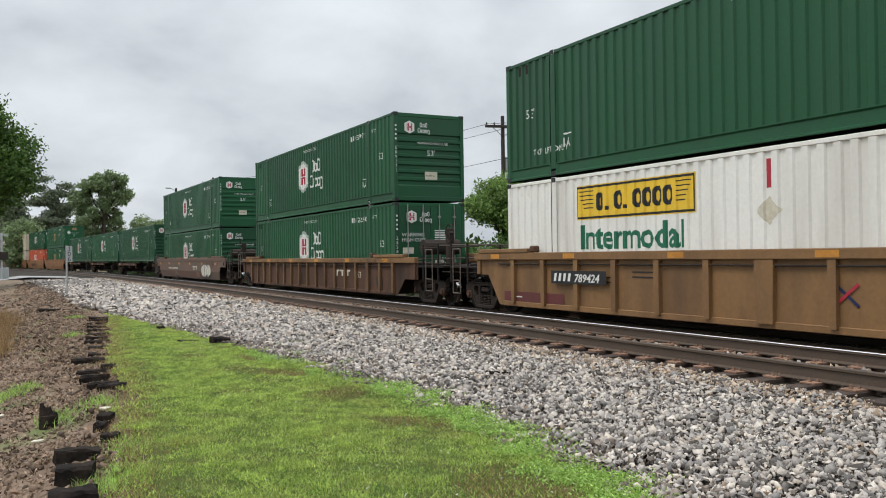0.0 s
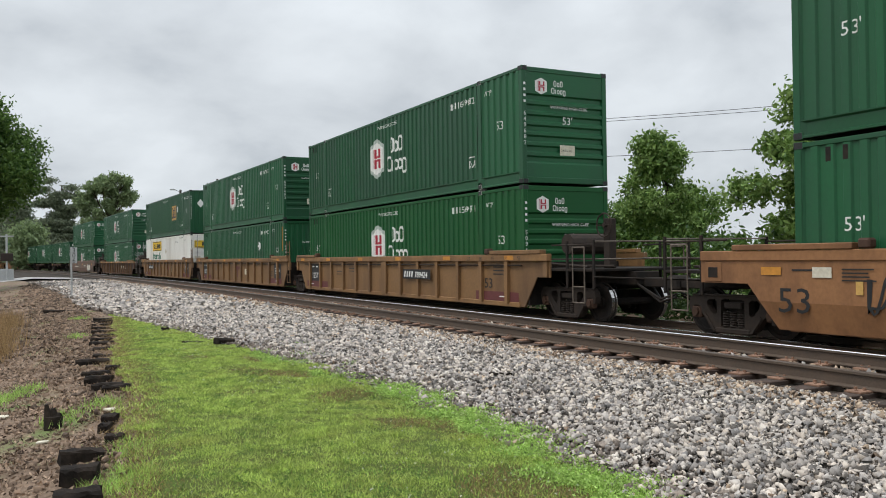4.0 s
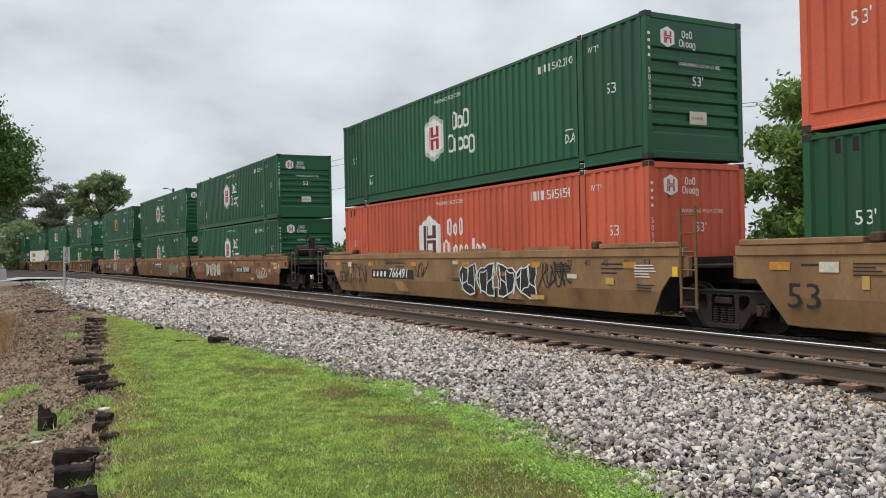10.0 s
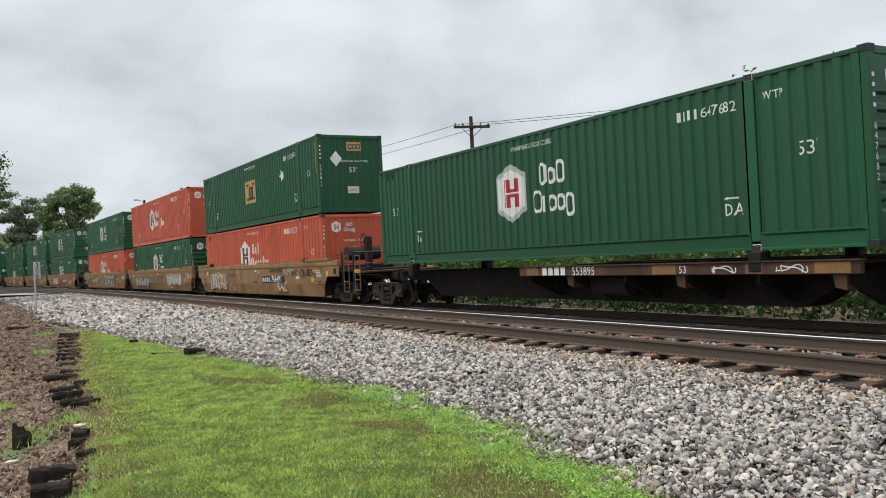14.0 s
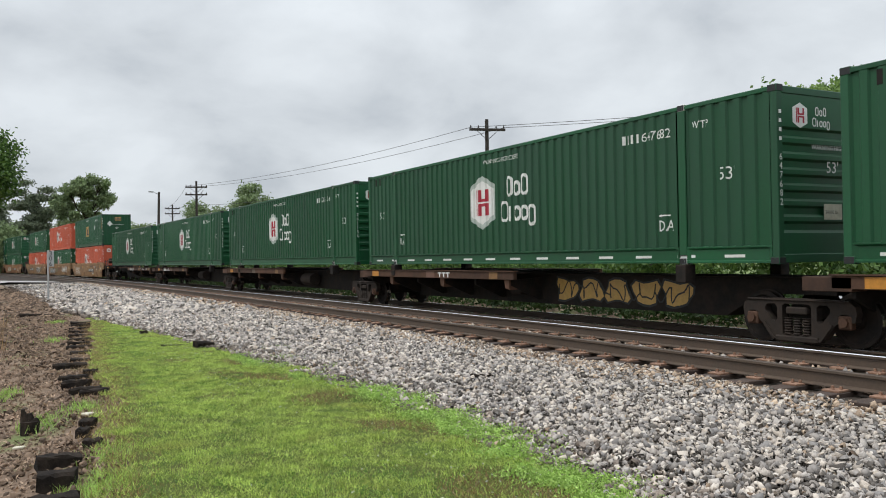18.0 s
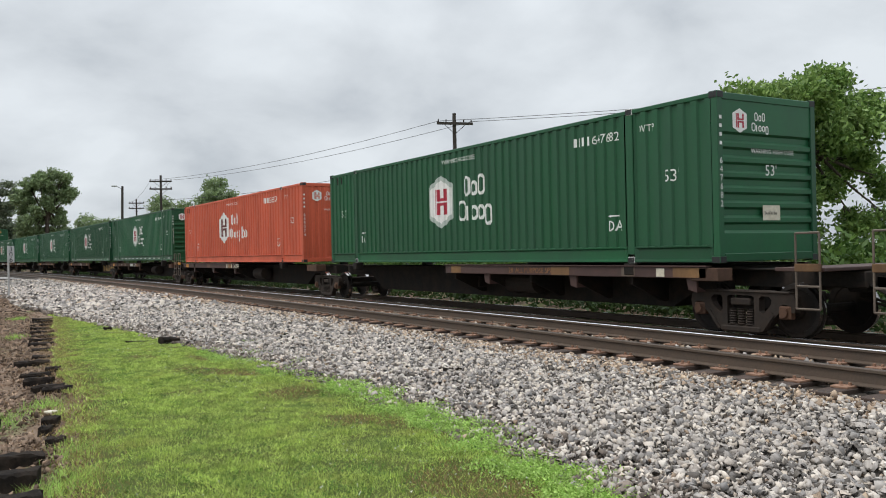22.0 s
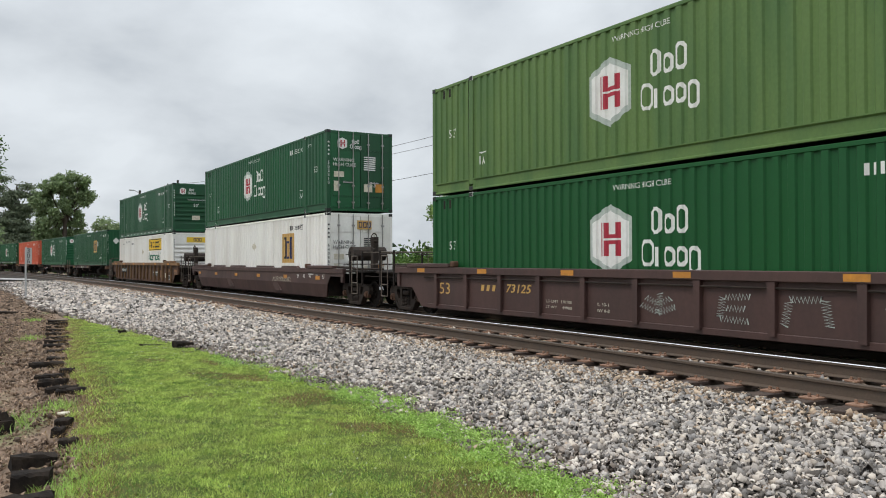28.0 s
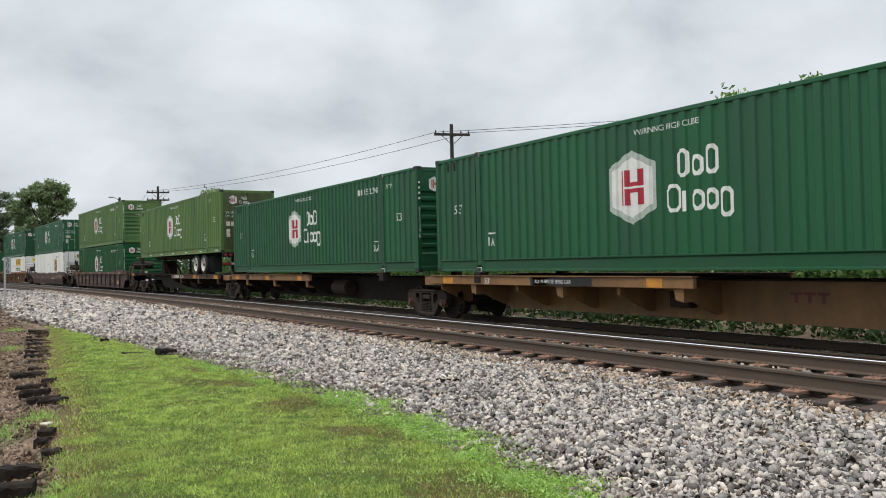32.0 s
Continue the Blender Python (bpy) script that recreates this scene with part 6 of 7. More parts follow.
def tree(name, label, at_xyz, trunk_h, trunk_r, lobes, clumps, per, size, leaf, seed, spread=0.55):
    """A tapered trunk with limbs out to the crown; lobes: (dx, dy, z, rx, rz) ellipsoids that the clumps fill unevenly."""
    rng = np.random.default_rng(seed)
    ob = thing(name, label, "tree")
    ob.location = at_xyz
    bm = BM()
    knee = Vector((rng.uniform(-0.3, 0.3), rng.uniform(-0.3, 0.3), trunk_h * 0.6))
    top = Vector((rng.uniform(-0.4, 0.4), rng.uniform(-0.4, 0.4), trunk_h))
    rod(bm, (0, 0, -0.5), (0, 0, 0.5), trunk_r * 1.35, 10, trunk_r)
    rod(bm, (0, 0, 0.5), knee, trunk_r, 10, trunk_r * 0.75)
    rod(bm, knee, top, trunk_r * 0.75, 10, trunk_r * 0.35)
    part("trunk", bm, BARK, ob)
    pts = []
    w = np.array([l[3] ** 2 * l[4] for l in lobes]); w = w / w.sum()
    for k, (dx, dy, z, rx, rz) in enumerate(lobes):
        q = int(clumps * w[k]) + 3
        v = rng.normal(size=(q, 3)); v /= np.linalg.norm(v, axis=1, keepdims=True)
        r = rng.uniform(0.45, 1.06, (q, 1)) ** 0.6
        pts.append(np.array([dx, dy, z]) + v * r * np.array([rx, rx, rz]))
        lb = BM()
        start = knee.lerp(top, 0.2 + 0.7 * k / max(1, len(lobes) - 1))
        mid = start.lerp(Vector((dx, dy, z)), 0.55) + Vector((0, 0, -0.05 * rx))
        rod(lb, start, mid, trunk_r * 0.34, 7, trunk_r * 0.2)
        rod(lb, mid, (dx, dy, z + rz * 0.3), trunk_r * 0.2, 7, trunk_r * 0.06)
        for e in range(4):
            tip = pts[-1][e]
            rod(lb, mid.lerp(Vector((dx, dy, z)), 0.5), tip, trunk_r * 0.1, 5, trunk_r * 0.03)
        part("limb", lb, BARK, ob)
    V, F = leaf_cloud(rng, np.concatenate(pts), per, size, spread)
    crown = new("crown", sheet_mesh("crown", V, F, leaf))
    crown.parent = ob
    tagged(crown, "crown of many small leaves", kind="stuff")
    return ob


def lobes_for(rng, n, rx, z0, z1, r0, r1):
    out = []
    for k in range(n):
        a = rng.uniform(0, 6.28)
        q = rng.uniform(0.1, 1.0) * rx
        z = rng.uniform(z0, z1)
        out.append((q * math.cos(a), q * math.sin(a), z, rng.uniform(r0, r1), rng.uniform(r0, r1) * 0.8))
    return out


def plant_trees():
    R = random.Random(11)
    # the big shade tree beside the line
    tree("shade_tree", "large dark green shade tree beside the track", (-4.15, 62, -0.6), 8.6, 0.42, [(5.2 * q * math.cos(a), 4.5 * q * math.sin(a), z, r, r * 0.85) for q, a, z, r in ((0.25, 0.3, 12.2, 2.0), (0.6, 2.6, 12.4, 2.3), (0.5, -0.2, 11.2, 1.9), (0.78, 0.1, 9.4, 1.9), (0.75, 1.6, 10.0, 2.2), (0.8, 3.0, 9.4, 2.4), (0.7, -1.3, 8.8, 2.1), (0.86, -0.4, 7.8, 1.7), (0.72, 0.4, 6.8, 1.7), (0.5, -0.8, 6.0, 1.5), (0.6, 2.2, 6.8, 2.1), (0.3, 4.0, 7.8, 2.5), (0.2, 1.0, 9.6, 2.6))], 1100, 80, 0.15, LEAF, 1, 0.4)
    # far group: a pine and a ragged oak behind the curve
    pine = [(0.25 * math.sin(k * 2.1) * k, 0, 3.0 + 1.4 * k, max(0.7, 4.4 - 0.36 * k) * R.uniform(0.75, 1.15), 0.6) for k in range(12)]
    pine += [(R.uniform(-4, 4), R.uniform(-2, 2), R.uniform(6, 17), 1.2, 0.45) for k in range(9)]
    tree("pine_tree", "tall dark ragged pine beyond the curve", (9.0, 186, -0.5), 17.5, 0.3, pine, 1300, 44, 0.30, NEEDLE_HAZED, 2, (0.8, 0.8, 0.28))
    tree("pine_tree", "dark pine beyond the curve", (1.5, 200, -0.5), 15.0, 0.3, [(0, 0, 3 + 1.4 * k, max(0.6, 4.4 - 0.36 * k), 0.7) for k in range(10)], 620, 40, 0.32, NEEDLE_HAZED, 3, (0.8, 0.8, 0.35))
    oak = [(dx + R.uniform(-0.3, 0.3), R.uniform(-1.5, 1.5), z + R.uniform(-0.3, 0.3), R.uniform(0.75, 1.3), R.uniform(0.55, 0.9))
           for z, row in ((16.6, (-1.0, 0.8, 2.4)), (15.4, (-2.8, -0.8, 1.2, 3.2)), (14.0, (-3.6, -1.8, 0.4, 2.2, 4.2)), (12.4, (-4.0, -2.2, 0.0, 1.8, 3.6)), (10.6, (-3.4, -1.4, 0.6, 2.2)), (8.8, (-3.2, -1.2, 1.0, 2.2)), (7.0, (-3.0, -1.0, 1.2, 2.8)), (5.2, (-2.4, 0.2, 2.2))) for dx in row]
    tree("oak_tree", "spreading oak with an uneven crown beyond the curve", (15.2, 160, -0.5), 12.0, 0.5, oak, 520, 44, 0.26, LEAF_HAZED, 4, 0.34)
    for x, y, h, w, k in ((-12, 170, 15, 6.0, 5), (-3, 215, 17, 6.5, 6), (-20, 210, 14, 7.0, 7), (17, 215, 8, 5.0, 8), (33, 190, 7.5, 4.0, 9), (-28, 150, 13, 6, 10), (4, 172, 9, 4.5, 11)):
        tree("woodland_tree", "distant leafy tree beyond the line", (x, y, -0.6), h * 0.6, 0.35, lobes_for(R, 10, w * 0.75, h * 0.3, h * 0.85, w * 0.3, w * 0.45), 300, 30, 0.42, LEAF_HAZED, 20 + k, 0.75)
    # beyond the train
    tree("maple_tree", "rounded leafy tree behind the power line", (32.0, 113, -0.3), 9.0, 0.3, lobes_for(R, 11, 1.8, 6.0, 11.8, 1.1, 1.5), 320, 34, 0.22, LEAF_HAZED, 31, 0.4)
    tree("maple_tree", "low leafy tree behind the power line", (25.6, 113, -0.3), 6.0, 0.25, lobes_for(R, 9, 1.9, 3.0, 8.8, 1.1, 1.5), 260, 30, 0.22, LEAF_HAZED, 32, 0.4)
    tree("maple_tree", "small leafy tree far beyond the train", (17.2, 113, -0.3), 4.6, 0.25, lobes_for(R, 8, 2.2, 2.5, 6.6, 1.1, 1.5), 240, 30, 0.22, LEAF_HAZED, 33, 0.4)
    tree("young_tree", "bushy fresh green tree behind the train", (25.4, 40.5, -0.3), 4.0, 0.16, lobes_for(R, 16, 2.6, 2.0, 6.6, 0.7, 1.15), 460, 68, 0.1, LEAF_FRESH, 34, 0.22)
    tree("young_tree", "leafy tree with gaps in its crown behind the train", (23.7, 25.6, -0.3), 4.6, 0.18, lobes_for(R, 15, 1.6, 2.0, 6.0, 0.6, 0.9), 340, 68, 0.1, LEAF_FRESH, 35, 0.2)
    broad = [(dx + R.uniform(-0.3, 0.3), R.uniform(-1.2, 1.2), z + R.uniform(-0.3, 0.3), R.uniform(0.55, 0.95), R.uniform(0.4, 0.65))
             for z, row in ((7.0, (0.0, 1.4)), (6.2, (-2.6, -1.2, 0.4, 1.9, 3.2)), (5.4, (-2.8, -1.2, 0.4, 2.0, 3.5)), (4.9, (-3.3, -1.9, -0.4, 1.2, 2.8, 4.4)), (3.7, (-3.4, -2.0, -0.5, 1.0, 2.5, 4.2)), (2.5, (-3.2, -1.4, 0.6, 2.4, 4.0))) for dx in row]
    tree("young_tree", "broad leafy tree behind the train", (24.3, 17.8, -0.3), 5.6, 0.22, broad, 620, 64, 0.11, LEAF_FRESH, 36, 0.2)
    tree("young_tree", "leafy tree behind the train", (27.5, 33.0, -0.3), 3.6, 0.16, lobes_for(R, 8, 1.8, 1.8, 4.4, 0.9, 1.3), 260, 40, 0.12, LEAF, 37, 0.28)
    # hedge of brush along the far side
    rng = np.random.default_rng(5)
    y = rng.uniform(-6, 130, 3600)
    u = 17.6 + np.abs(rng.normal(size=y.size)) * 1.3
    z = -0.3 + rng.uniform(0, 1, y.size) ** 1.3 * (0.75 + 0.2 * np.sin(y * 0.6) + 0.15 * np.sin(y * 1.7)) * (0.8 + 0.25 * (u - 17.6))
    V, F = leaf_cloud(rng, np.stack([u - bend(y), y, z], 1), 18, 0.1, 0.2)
    tagged(new("brush", sheet_mesh("brush", V, F, LEAF_SHADED)), "low green brush along the far side of the tracks", "bush", kind="stuff")
    y = rng.uniform(-8, 75, 2900)
    u = 21.5 + rng.uniform(0, 3, y.size)
    z = -0.3 + rng.uniform(0, 1, y.size) ** 0.9 * (2.1 + 0.4 * np.sin(y * 0.37) + 0.25 * np.sin(y * 1.1))
    V, F = leaf_cloud(rng, np.stack([u - bend(y), y, z], 1), 24, 0.13, 0.34)
    tagged(new("hedge", sheet_mesh("hedge", V, F, LEAF)), "dense green hedge behind the train", "hedge", kind="stuff")
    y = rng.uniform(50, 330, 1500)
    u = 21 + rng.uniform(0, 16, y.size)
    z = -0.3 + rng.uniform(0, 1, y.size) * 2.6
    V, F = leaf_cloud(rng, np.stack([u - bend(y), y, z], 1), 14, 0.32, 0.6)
    tagged(new("scrub", sheet_mesh("scrub", V, F, LEAF_SHADED)), "thick green scrub far beyond the tracks", "bush", kind="stuff")
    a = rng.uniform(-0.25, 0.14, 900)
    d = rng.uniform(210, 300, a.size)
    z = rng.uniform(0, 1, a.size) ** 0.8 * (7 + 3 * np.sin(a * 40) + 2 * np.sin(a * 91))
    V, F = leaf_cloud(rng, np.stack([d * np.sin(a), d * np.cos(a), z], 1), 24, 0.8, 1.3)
    tagged(new("far_woods", sheet_mesh("far_woods", V, F, LEAF_HAZED)), "dark band of far woods", "trees", kind="stuff")


plant_trees()


def blades(name, x, y, z, h, w, material, label, rng, lean=0.35):
    n = len(x)
    a = rng.uniform(0, 2 * np.pi, n)
    side = np.stack([np.cos(a), np.sin(a), np.zeros(n)], 1) * (w * rng.uniform(0.7, 1.3, n))[:, None]
    hh = h * rng.uniform(0.55, 1.25, n)
    tip = np.stack([rng.normal(size=n) * lean * hh, rng.normal(size=n) * lean * hh, hh], 1)
    p = np.stack([x, y, z], 1)
    V = np.stack([p - side, p + side, p + tip], 1).reshape(-1, 3)
    return tagged(new(name, sheet_mesh(name, V, np.arange(3 * n).reshape(n, 3), material)), label, "grass", kind="stuff")


def grow_grass():
    rng = np.random.default_rng(8)
    xs, ys, hs, ws = [], [], [], []
    for y0, y1, dens, w in ((2.5, 9, 8200, 0.0034), (9, 16, 5600, 0.0056), (16, 26.4, 3200, 0.009)):
        n = int((y1 - y0) * 3.2 * dens)
        y = rng.uniform(y0, y1, n)
        lo = np.interp(y, np.arange(0, 27, 0.25), [lawn_left(q) for q in np.arange(0, 27, 0.25)])
        hi = np.interp(y, np.arange(0, 27, 0.25), [lawn_right(q) for q in np.arange(0, 27, 0.25)])
        x = lo - 0.12 + rng.uniform(0, 1, n) * (hi - lo + 0.2)
        thin = np.sin(x * 5.1 + np.sin(y * 2.3) * 2) * np.sin(y * 3.7 + x) + rng.uniform(-0.5, 1.6, n)
        bald = (np.sin(x * 4.1 + np.sin(y * 1.7) * 2) + np.sin(y * 2.9 + x * 2) > 0.75) & (x > hi - 1.2) & (y < 15)
        ragged = x < lo + 0.42 * (0.6 + np.sin(y * 5.3) * np.sin(y * 2.1))
        keep = (thin > 0) & ~((bald | ragged) & (rng.uniform(0, 1, n) < 0.72)) & (rng.uniform(0, 1, n) < (hi - lo + 0.2) / 3.2)
        xs.append(x[keep]); ys.append(y[keep]); ws.append(np.full(keep.sum(), w))
    x, y, w = np.concatenate(xs), np.concatenate(ys), np.concatenate(ws)
    tuft = np.sin(x * 7.3 + 2 * np.sin(y * 3.1)) * np.sin(y * 6.1 + 2 * np.sin(x * 4.3)) + 0.6 * np.sin(x * 17 + y * 3) * np.sin(y * 15 - x * 4)
    blades("grass", x, y, ground_z(x) + 0.004, 0.034 * (1 + 0.3 * tuft), w * 1.1, BLADE, "mown green grass blades with clover", rng, 0.6)
    # lush weeds in uneven clumps where the lawn meets the stone
    t = np.concatenate([rng.uniform(3.0, 9.6, 560), rng.uniform(9.6, 14, 70)])
    t = t[np.sin(t * 3.1) + np.sin(t * 7.7 + 1) + rng.uniform(-1, 1, t.size) > -0.9]
    hi = np.array([lawn_right(q) for q in t])
    cx = hi + rng.normal(size=t.size) * 0.14 - 0.06
    V, F = leaf_cloud(rng, np.stack([cx, t, ground_z(cx) + 0.035], 1), 70, 0.013, (0.07, 0.07, 0.026))
    tagged(new("weeds", sheet_mesh("weeds", V, F, BLADE_LUSH)), "bright green leafy weeds along the edge of the ballast", "weeds", kind="stuff")
    # patches of darker clover among the blades
    t = rng.uniform(3.2, 22, 620)
    cx = np.array([lawn_left(q) + 0.3 + rng.uniform(0, 1) * (lawn_right(q) - lawn_left(q) - 0.4) for q in t])
    hit = np.sin(cx * 3.3 + 1) + np.sin(t * 2.1 + cx) + rng.uniform(-0.8, 0.8, t.size) > 0.2
    cx, t = cx[hit], t[hit]
    V, F = leaf_cloud(rng, np.stack([cx, t, ground_z(cx) + 0.026], 1), 46, 0.011, (0.07, 0.09, 0.008))
    tagged(new("clover", sheet_mesh("clover", V, F, CLOVER)), "dark green clover patches in the lawn", "clover", kind="stuff")
    # thatch: short brown blades in patches before the weeds and along the timbers
    n = 34000
    y = rng.uniform(3.4, 15, n)
    hi = np.interp(y, np.arange(0, 27, 0.25), [lawn_right(q) for q in np.arange(0, 27, 0.25)])
    x = hi - 0.25 - np.abs(rng.normal(size=n)) * 0.55
    keep = np.sin(x * 4.1 + np.sin(y * 1.7) * 2) + np.sin(y * 2.9 + x * 2) + rng.uniform(-0.6, 0.6, n) > 0.75
    x, y = x[keep], y[keep]
    n = 16000
    y2 = rng.uniform(3.2, 25, n)
    lo = np.interp(y2, np.arange(0, 27, 0.25), [lawn_left(q) for q in np.arange(0, 27, 0.25)])
    x2 = lo + 0.08 + rng.normal(size=n) * 0.2
    x, y = np.concatenate([x, x2]), np.concatenate([y, y2])
    blades("thatch", x, y, ground_z(x) + 0.004, 0.035, np.full(x.size, 0.004), THATCH, "dry brown thatch showing through the lawn", rng, 0.9)
    # weed tufts on the bare bank
    spots = [(0.47, 10.0), (-0.27, 12.1), (-0.09, 12.48), (-0.42, 12.91), (0.19, 12.74), (0.95, 10.3), (0.62, 6.6), (1.26, 19.62), (-0.63, 10.37), (1.69, 25.5), (0.0, 25.72), (-1.52, 29.87), (-1.03, 26.84), (4.57, 14.75), (4.21, 13.11), (0.75, 6.73), (0.88, 7.7)]
    c = np.array(spots)
    k = 240
    x = np.repeat(c[:, 0], k) + rng.normal(size=len(c) * k) * 0.12
    y = np.repeat(c[:, 1], k) + rng.normal(size=len(c) * k) * 0.2
    blades("weed_tufts", x, y, ground_z(x) - 0.02, 0.085, np.full(x.size, 0.005), BLADE_LUSH, "tufts of green weeds on the bank", rng, 0.5)
    # dry straw in the ditch
    c = np.array([(-0.5, 17.6), (-0.3, 19.0), (-0.55, 20.4), (-0.2, 21.8), (-0.4, 23.5), (-0.1, 25.5), (-0.3, 27.5)])
    n = 2800
    y = np.repeat(c[:, 1], 400) + rng.normal(size=n) * 0.32
    x = np.repeat(c[:, 0], 400) + rng.normal(size=n) * 0.2
    blades("dry_grass", x, y, ground_z(x) - 0.05, 0.5, np.full(n, 0.007), BLADE_DRY, "clump of dry tan grass in the ditch", rng, 0.3)
    n = 900
    y = rng.uniform(4, 20, n)
    x = np.array([lawn_left(q) + rng.uniform(0.1, 1) * (lawn_right(q) - lawn_left(q)) for q in y])
    keep = np.sin(x * 2.7) + np.sin(y * 1.3 + 1) + rng.uniform(-1, 1, n) > 0.6
    x, y = x[keep], y[keep]
    V, F = leaf_cloud(rng, np.stack([x, y, ground_z(x) + 0.055], 1), 3, 0.0075, 0.004)
    tagged(new("clover_flowers", sheet_mesh("clover_flowers", V, F, PETAL)), "small white clover flowers in the lawn", "flowers", kind="stuff")


grow_grass()


# ---- stones ----
CUBE = np.array([(x, y, z) for x in (-1, 1) for y in (-1, 1) for z in (-1, 1)], float)
QUADS = np.array([(0, 1, 3, 2), (4, 6, 7, 5), (0, 4, 5, 1), (2, 3, 7, 6), (1, 5, 7, 3)])   # open below


def stones(rng, p, size, flatness=0.62):
    n = len(p)
    v = CUBE[None] * (0.70 + rng.uniform(-0.42, 0.36, (n, 8, 3)))
    v = v * (np.asarray(size).reshape(-1, 1) * rng.uniform(0.65, 1.4, (n, 3)) * np.array([1, 0.85, flatness]))[:, None, :]
    a = rng.normal(size=(n, 3)) * np.array([0.7, 0.7, 0]) + np.stack([np.zeros(n), np.zeros(n), rng.uniform(0, 6.28, n)], 1)
    cx, sx, cy, sy, cz, sz = np.cos(a[:, 0]), np.sin(a[:, 0]), np.cos(a[:, 1]), np.sin(a[:, 1]), np.cos(a[:, 2]), np.sin(a[:, 2])
    Rm = np.empty((n, 3, 3))
    Rm[:, 0] = np.stack([cz * cy, cz * sy * sx - sz * cx, cz * sy * cx + sz * sx], 1)
    Rm[:, 1] = np.stack([sz * cy, sz * sy * sx + cz * cx, sz * sy * cx - cz * sx], 1)
    Rm[:, 2] = np.stack([-sy, cy * sx, cy * cx], 1)
    v = np.einsum("nij,nkj->nki", Rm, v) + p[:, None, :]
    F = (QUADS[None] + 8 * np.arange(n)[:, None, None]).reshape(-1, 4)
    return v.reshape(-1, 3), F


def bank_z(x, y):
    """The uneven surface of the soil bank."""
    bump = np.array([noise.noise(Vector((a * 0.7, b * 0.7, 0.0))) for a, b in zip(x, y)])
    return ground_z(x) - 0.03 + np.where(x < 0.8, 0.09, 0.0) * bump


def lay_stones():
    rng = np.random.default_rng(12)
    P, S = [], []
    grid = np.arange(-2, 80, 0.5)
    left = np.array([bed_left(q) for q in grid])
    for y0, y1, dens, size in ((-8, 2.4, 100, 0.05), (2.4, 8, 980, 0.0255), (8, 14, 860, 0.027), (14, 26, 480, 0.035), (26, 72, 84, 0.075)):
        n = int((y1 - y0) * 5.6 * dens)
        y = rng.uniform(y0, y1, n)
        lo = np.interp(y, grid, left)
        x = 7.75 - rng.uniform(0, 1, n) * 5.6
        edge = lo + np.abs(rng.normal(size=n)) * 0.12
        keep = x > edge
        x, y = x[keep], y[keep]
        z = ground_z(x) + rng.uniform(-0.03, 0.038, x.size) + 0.02 * np.sin(x * 2.3 + y * 0.7) * np.sin(y * 1.9 + x)
        P.append(np.stack([x - bend(y), y, z], 1)); S.append(size * rng.choice([0.5, 0.75, 1.0, 1.25, 1.5], x.size, p=[0.2, 0.26, 0.28, 0.18, 0.08]))
    # between the rails and between the tracks
    n = 9000
    y = rng.uniform(1, 40, n)
    x = rng.choice([8.95, 10.75], n) + rng.uniform(-0.62, 0.62, n)
    P.append(np.stack([x - bend(y), y, ground_z(x) + 0.02], 1)); S.append(rng.uniform(0.025, 0.05, n))
    p, s = np.concatenate(P), np.concatenate(S)
    off = p[:, 0] + bend(p[:, 1])
    brown = rng.uniform(0, 1, len(p)) < np.interp(off, [6.7, 7.35, 7.8, 11.5], [0.02, 0.45, 0.75, 0.75])
    V, F = stones(rng, p[brown], s[brown])
    tagged(new("stained_stones", sheet_mesh("stained_stones", V, F, STONE_RUST)), "rust-stained ballast stones along the rails", "ballast", kind="stuff")
    p, s, off = p[~brown], s[~brown], off[~brown]
    dirty = rng.uniform(0, 1, len(p)) < np.interp(off - np.interp(p[:, 1], grid, left), [0.0, 0.5, 0.9], [0.75, 0.35, 0.0])
    V, F = stones(rng, p[dirty], s[dirty])
    tagged(new("dirty_stones", sheet_mesh("dirty_stones", V, F, PEBBLE)), "dark dirty stones along the edge of the ballast", "ballast", kind="stuff")
    p, s = p[~dirty], s[~dirty]
    V, F = stones(rng, p, s)
    tagged(new("ballast_stones", sheet_mesh("ballast_stones", V, F, STONE)), "loose angular grey ballast stones beside the track", "ballast", kind="stuff")
    # gravel and leaf litter on the bank
    n = 17000
    y = 2.0 + rng.uniform(0, 1, n) ** 1.8 * 62
    x = np.interp(y, [2, 10, 20, 40, 64], [0.75, 1.2, 1.9, 2.4, 2.4]) - rng.uniform(0, 1, n) ** 1.2 * 3.6 - np.abs(rng.normal(size=n)) * 0.4
    y = y - np.abs(rng.normal(size=n)) * 1.2
    V, F = stones(rng, np.stack([x, y, bank_z(x, y) + 0.002], 1), 0.012 * rng.uniform(0.4, 2.2, n) * (1 + y / 16))
    tagged(new("bank_gravel", sheet_mesh("bank_gravel", V, F, BANK)), "dark gravel strewn over the soil bank", "gravel", kind="stuff")
    n = 17000
    y = 2.0 + rng.uniform(0, 1, n) ** 1.6 * 28
    x = np.interp(y, [2, 10, 20, 30], [1.12, 1.5, 2.1, 2.6]) - rng.uniform(0, 1, n) ** 1.1 * 3.2 - np.abs(rng.normal(size=n)) * 0.4
    y = y - np.abs(rng.normal(size=n)) * 1.2
    V, F = leaf_cloud(rng, np.stack([x, y, bank_z(x, y) + 0.012], 1), 3, 0.022, (0.05, 0.05, 0.006))
    tagged(new("leaf_litter", sheet_mesh("leaf_litter", V, F, LITTER)), "dead leaves and bark chips on the soil bank", "leaf litter", kind="stuff")


lay_stones()


